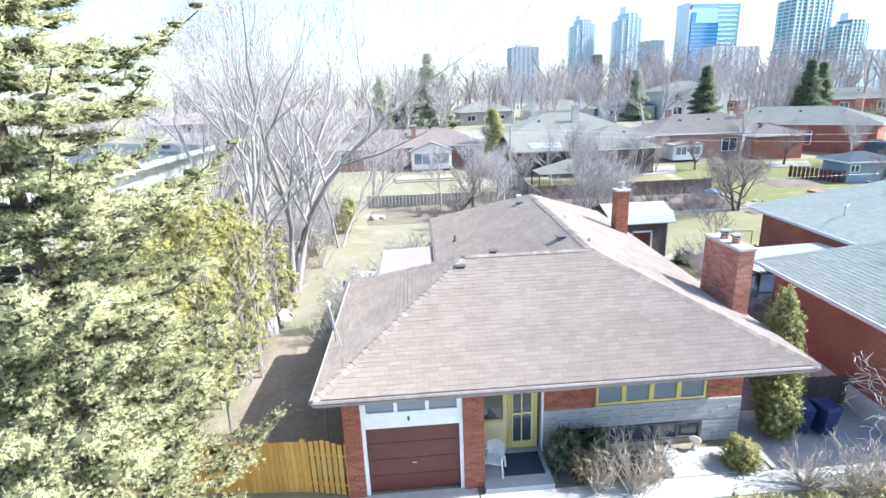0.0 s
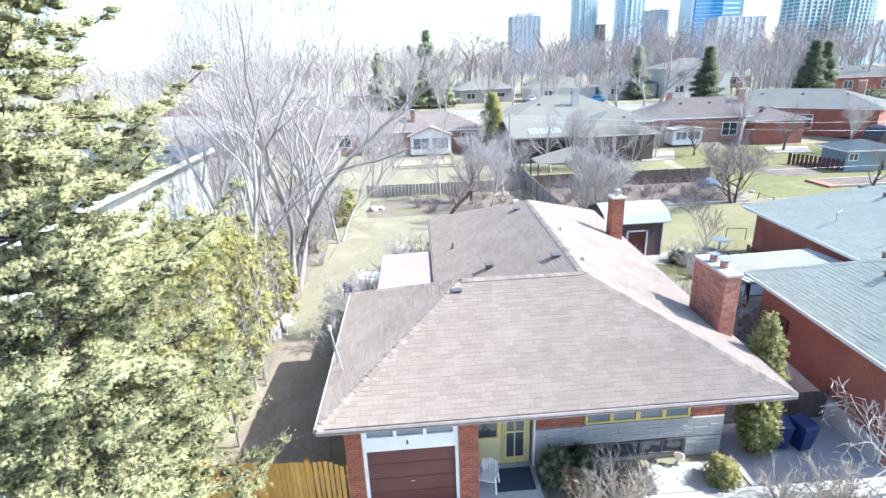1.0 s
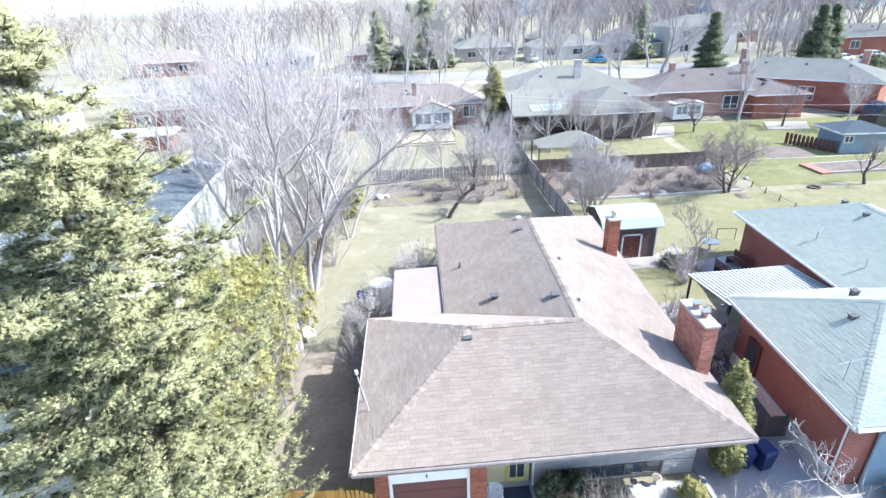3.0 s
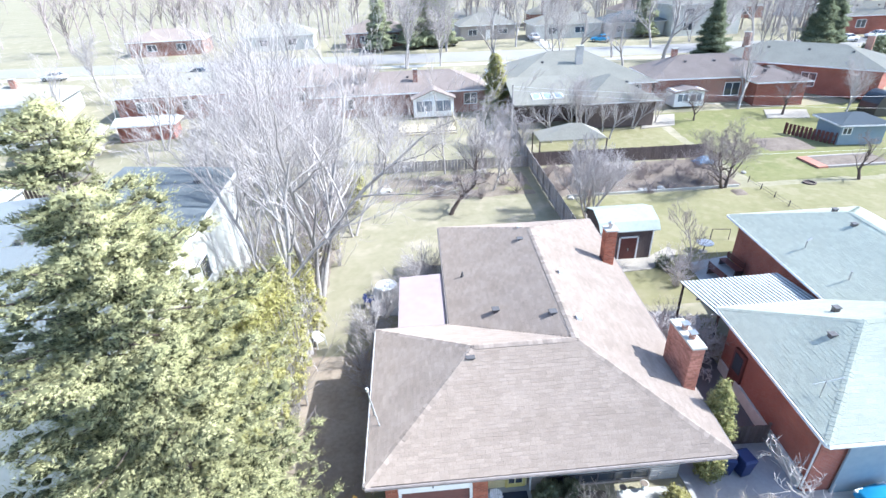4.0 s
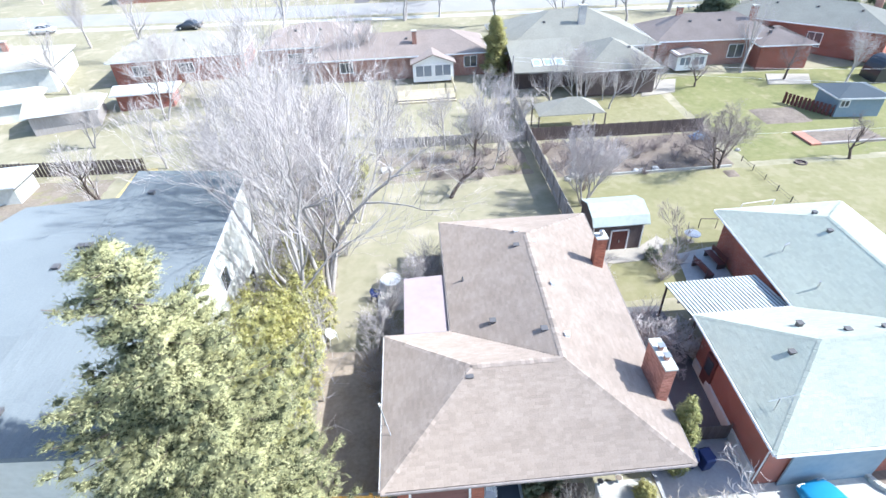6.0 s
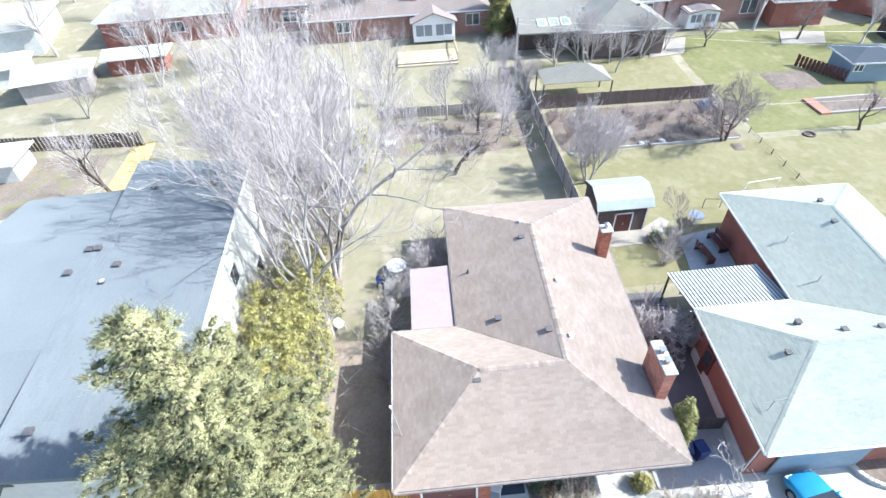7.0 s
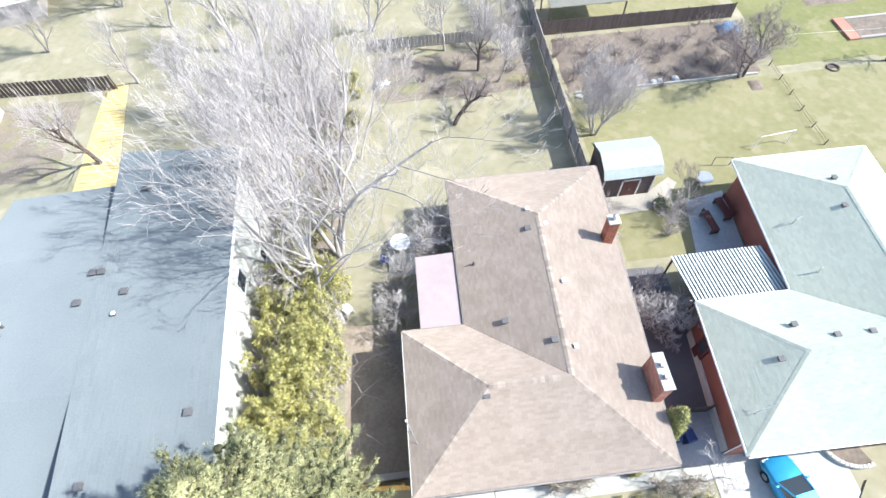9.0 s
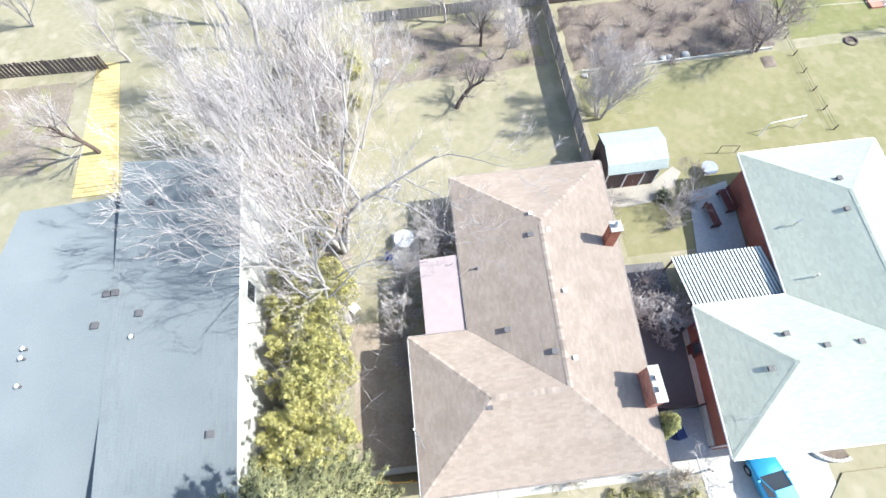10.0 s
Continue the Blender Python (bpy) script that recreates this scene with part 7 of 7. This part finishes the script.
# ---- distant woods, firs and towers ----
conifer(11.2, 68.8, "narrow dull green cedar tree beside a house", 71, 7.3, 1.9, M_BUSH, M_BARK_D, tuft=0.3, whorls=20, per=9, droop=-0.2, name="cedar_tree", bunch=0.4, dens=0.6, power=0.7)
foliage_mass("dark_hedge", [(81, 88, 4.2, 2.6, 2.0, 2.2), (84, 88.5, 4.0, 2.4, 2.0, 2.0)], "large dark clipped evergreen hedge by the street", "hedge", M_DARKFIR, M_BARK_D, 3000, 0.3, 171, (82, 88, 2.6))
far_fir = conifer(48.2, 83, "dark green fir tree in front of a pale house", 72, 11.6, 3.7, M_DARKFIR, M_BARK_D, tuft=0.34, whorls=26, per=8, name="fir_tree", group="far firs", bunch=0.46, dens=0.4, needle_w=0.12, power=0.95, droop=0.35)
for x, y, s in ((66.5, 84, 1.03), (73.5, 90, 0.98)):
    o = copy_thing(far_fir, pose(x, y, ground_z(x, y), 0, 0, x * 37))
    o.scale = (s, s, s)
pale_fir = conifer(-5.5, 115, "pale green fir tree behind a bungalow, haze in its colour", 75, 11.2, 3.6, M_FIRPALE, M_BARK_D, tuft=0.36, whorls=22, per=7, name="fir_tree", group="far firs", bunch=0.5, dens=0.35, needle_w=0.12, power=0.95, droop=0.3)
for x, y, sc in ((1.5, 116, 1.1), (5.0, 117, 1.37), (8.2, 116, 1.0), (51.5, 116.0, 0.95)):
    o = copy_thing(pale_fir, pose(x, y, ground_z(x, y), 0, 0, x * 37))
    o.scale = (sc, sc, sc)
tree_a = bare_tree(31, 96, "tall leafless street tree", 81, 14, 0.25, M_BARK, M_TWIG, kids=(8, 6, 5, 3), spread=0.6, group="far bare trees")
tree_b2 = bare_tree(-20, 66, "tall leafless pale tree in a back yard", 82, 13, 0.22, M_BARK, M_TWIG, kids=(8, 7, 5, 4), spread=0.65, stems=2, group="far bare trees")
spots = [(-15, 58), (-24, 58), (-30, 62), (-12, 70), (-6, 72), (-40, 84), (-52, 92), (-20, 90), (-0.2, 97), (-13, 43), (-7.5, 45.5), (-10, 52), (-4, 54), (-17, 53), (-13.5, 38), (-8.5, 43), (8, 110), (22.6, 111.4), (60, 100), (72, 98), (-70, 96), (-60, 60), (-36, 56), (48, 104), (66, 86), (-26, 50), (-19, 45), (-14, 49), (-33, 72), (16, 57.5), (19.5, 59), (23, 57.5), (27, 60.5), (9, 54), (11.5, 52.5), (7, 52), (30.5, 62), (43.3, 65.3), (54, 60), (37, 90), (26, 90), (46, 94), (64, 94), (70, 106), (58, 108), (30, 116), (46, 130), (10, 130), (26, 136), (62, 134), (80, 130), (94, 126), (38, 142), (100, 100), (20, 58), (23, 60), (10, 57), (54, 92), (88, 92), (-46, 72), (-80, 84), (93, 80), (-16, 39), (-9, 41), (6, 98), (15, 92), (38, 98), (84, 102)]
for i, (x, y) in enumerate(spots):
    s = 0.55 + 0.45 * ((i * 37) % 11) / 10
    if 5 < x < 60 and y < 64:
        s *= 0.68
    elif y > 88:
        s *= 1.35
    o = copy_thing(tree_a if i % 2 else tree_b2, pose(x, y, ground_z(x, y), 0, 0, i * 71))
    o.scale = (s, s, s)


def far_woods():
    """Leafless suburban treetops out to the horizon, one mesh."""
    r = random.Random(99)
    mb = MB()
    for i in range(850):
        d = 140 + 420 * r.random() ** 1.7 if i < 560 else r.uniform(500, 1500)
        a = r.triangular(-0.85, 0.95, 0.55)
        x, y = d * math.sin(a), d * math.cos(a)
        h = r.uniform(11, 21)
        z = ground_z(x, y)
        mb.tube([(x, y, z - 0.5), (x + r.gauss(0, 0.3), y, z + h * 0.5)], [0.22, 0.14], 3, cap=False)
        for k in range(13):
            b = r.uniform(0, 6.283)
            f = r.uniform(0.25, 0.55)
            ln = h * r.uniform(0.3, 0.5)
            e = (x + ln * 0.55 * math.cos(b), y + ln * 0.55 * math.sin(b), z + h * f + ln * r.uniform(0.6, 1))
            mb.tube([(x, y, z + h * f), e], [0.085, 0.04], 3, cap=False)
            for q in range(5):
                c = r.uniform(0, 6.283)
                w = r.uniform(0.6, 1.7)
                mb.tube([e, (e[0] + w * math.cos(c), e[1] + w * math.sin(c), e[2] + r.uniform(-0.2, 1.7))], [0.045, 0.02], 3, cap=False)
    solo("far_woods", mb, M_TWIG_F, "hazy band of leafless suburban trees", "trees", kind="stuff", recalc=False)


far_woods()


def tower(x, y, w, d, h, rz, label, wall, glass, floors, cols, crown=0.0, base=1.5, shoulder=0.0):
    """A high-rise with floor slabs, upright piers, recessed glass and, where it has them, lower shoulders."""
    t = thing("tower_block", (0, 0, 0), label, "tower block", "distant towers")
    hw, hd = w / 2, d / 2
    bays = [(-hw, hw, h)] if not shoulder else [(-hw, -hw * 0.45, h - shoulder), (-hw * 0.45, hw * 0.5, h), (hw * 0.5, hw, h - shoulder * 0.7)]
    co, sl, pr = MB(), MB(), MB()
    for k, (a, b, top) in enumerate(bays):
        fr = 0.0 if k != 1 else -0.8
        co.box(a + 0.5, -hd + 0.5 + fr, -2, b - 0.5, hd - 0.5, top)
        n = max(3, round(floors * top / h))
        for f in range(n + 1):
            z = top * f / n
            sl.box(a + 0.15, -hd + 0.1 + fr, z - 0.32, b - 0.15, hd, z + 0.32)
        m = max(1, round(cols * (b - a) / w))
        for q in range(m + 1):
            u = a + (b - a) * q / m
            for v in (-hd + fr, hd):
                pr.box(u - w * 0.018, v - 0.25, -2, u + w * 0.018, v + 0.25, top)
    for q in range(4):
        u = -hd + d * q / 3
        for v in (-hw, hw):
            pr.box(v - 0.25, u - d * 0.02, -2, v + 0.25, u + d * 0.02, h - shoulder)
    part("core", co, glass, t, "blue-grey glazing")
    part("floor_slab", sl, wall, t, kind="stuff")
    part("pier", pr, wall, t, kind="stuff")
    if crown:
        part("roof_plant", MB().box(-hw * 0.5, -hd * 0.5, h, hw * 0.6, hd * 0.5, h + crown), wall, t)
    t.matrix_world = pose(x, y, base, 0, 0, rz)


def office_tower(x, y, w, d, h, rz, label, base=1.5):
    """Curtain-walled office block: pale glass, a deep blue glazed bay and a pale crown band."""
    t = thing("tower_block", (0, 0, 0), label, "tower block", "distant towers")
    hw, hd = w / 2, d / 2
    part("core", MB().box(-hw + 0.6, -hd + 0.6, -2, hw - 0.6, hd - 0.6, h - 0.5), M_GLASS_C, t, "pale cyan glazing")
    part("blue_bay", MB().box(-hw * 0.9, -hd - 0.4, -2, hw * 0.16, -hd + 0.7, h * 0.8).box(-hw * 0.9, -hd - 0.4, h * 0.8, -hw * 0.72, -hd + 0.7, h * 0.9), M_GLASS_B, t, "deep blue glazed bay")
    sl = MB()
    for f in range(23):
        z = h * f / 22
        sl.box(hw * 0.18, -hd + 0.2, z - 0.25, hw, hd, z + 0.25)
        sl.box(-hw * 0.9, -hd - 0.5, z * 0.8 - 0.1, hw * 0.16, -hd - 0.39, z * 0.8 + 0.1)
    part("floor_slab", sl, M_TOWER_A, t, kind="stuff")
    part("crown_band", MB().box(-hw, -hd, h - 1.6, hw, hd, h).box(-hw, -hd, -2, -hw * 0.92, hd, h - 1.61).box(hw * 0.95, -hd, -2, hw, hd, h - 1.61), M_TOWER_A, t, "pale frame round the glazing")
    part("corner_mark", MB().box(-hw * 0.97, -hd - 0.3, h - 5, -hw * 0.9, -hd - 0.02, h - 2), M_DARKMETAL, t)
    t.matrix_world = pose(x, y, base, 0, 0, rz)


def at_bearing(px, dist):
    """A place at a given sideways slope from the start of the flight."""
    a = math.atan(px) - 0.061
    return dist * math.sin(a + 0.122), dist * math.cos(a + 0.122)


for k, dist, w, d, h, rz, wall, glass, fl, co, cr, lab in (
    (0.267, 520, 18, 16, 74, 12, M_TOWER_A, M_GLASS_T, 26, 6, 4, "slim pale blue apartment tower"),
    (0.348, 520, 19, 17, 76, 12, M_TOWER_A, M_GLASS_T, 28, 4, 6, "slim pale blue apartment tower with stepped top"),
    (0.397, 470, 14, 13, 48, 15, M_TOWER_B, M_GLASS_T, 15, 4, 0, "grey apartment block with rounded top"),
    (0.542, 430, 36, 12, 37, 8, M_TOWER_B, M_GLASS_T, 14, 7, 0, "long grey apartment slab"),
    (0.670, 470, 30, 16, 72, 8, M_TOWER_A, M_GLASS_G, 30, 7, 0, "tall pale blue apartment tower with balconies"),
    (0.755, 470, 22, 12, 51, 8, M_TOWER_A, M_GLASS_G, 22, 6, 5, "pale blue apartment tower with balconies"),
    (0.160, 560, 28, 16, 57, 5, M_TOWER_B, M_GLASS_T, 14, 6, 3, "grey concrete office block"),
    (0.298, 480, 7, 7, 41, 5, M_ROOF_BROWN, M_GLASS, 9, 2, 0, "small dark block beside the towers"),
    (0.8, 520, 36, 18, 33, 8, M_TOWER_B, M_GLASS_T, 10, 6, 0, "low grey apartment slab")):
    x, y = at_bearing(k, dist)
    tower(x, y, w, d, h, rz, lab, wall, glass, fl, co, cr, shoulder=h * 0.07 if "stepped" in lab or "slim" in lab or "balconies" in lab else 0.0)
ox, oy = at_bearing(0.495, 480)
office_tower(ox, oy, 44, 16, 73, 6, "wide blue glass office tower with a pale frame")


# overhead wires
def wires():
    t = thing("overhead_wire", (40, 55, 0), "thin overhead service wires on a pole", "wire")
    part("pole", MB().tube([(11.2, 57.5, 0.5), (11.25, 57.5, 7.6)], [0.13, 0.09], 8), M_OLDWOOD, t, "grey wooden utility pole")
    for p, q, sag in (((11.2, 57.5, 7.4), (60, 50, 5.6), 0.6), ((11.2, 57.5, 7.0), (62, 46, 5.0), 0.7), ((30, 44, 2.8), (62, 42.0, 3.4), 0.2)):
        pts = []
        for i in range(13):
            f = i / 12
            v = Vector(p).lerp(Vector(q), f)
            v.z -= sag * 4 * f * (1 - f)
            pts.append(v)
        part("wire", MB().tube(pts, [0.009] * 13, 4), M_ALU, t)


wires()
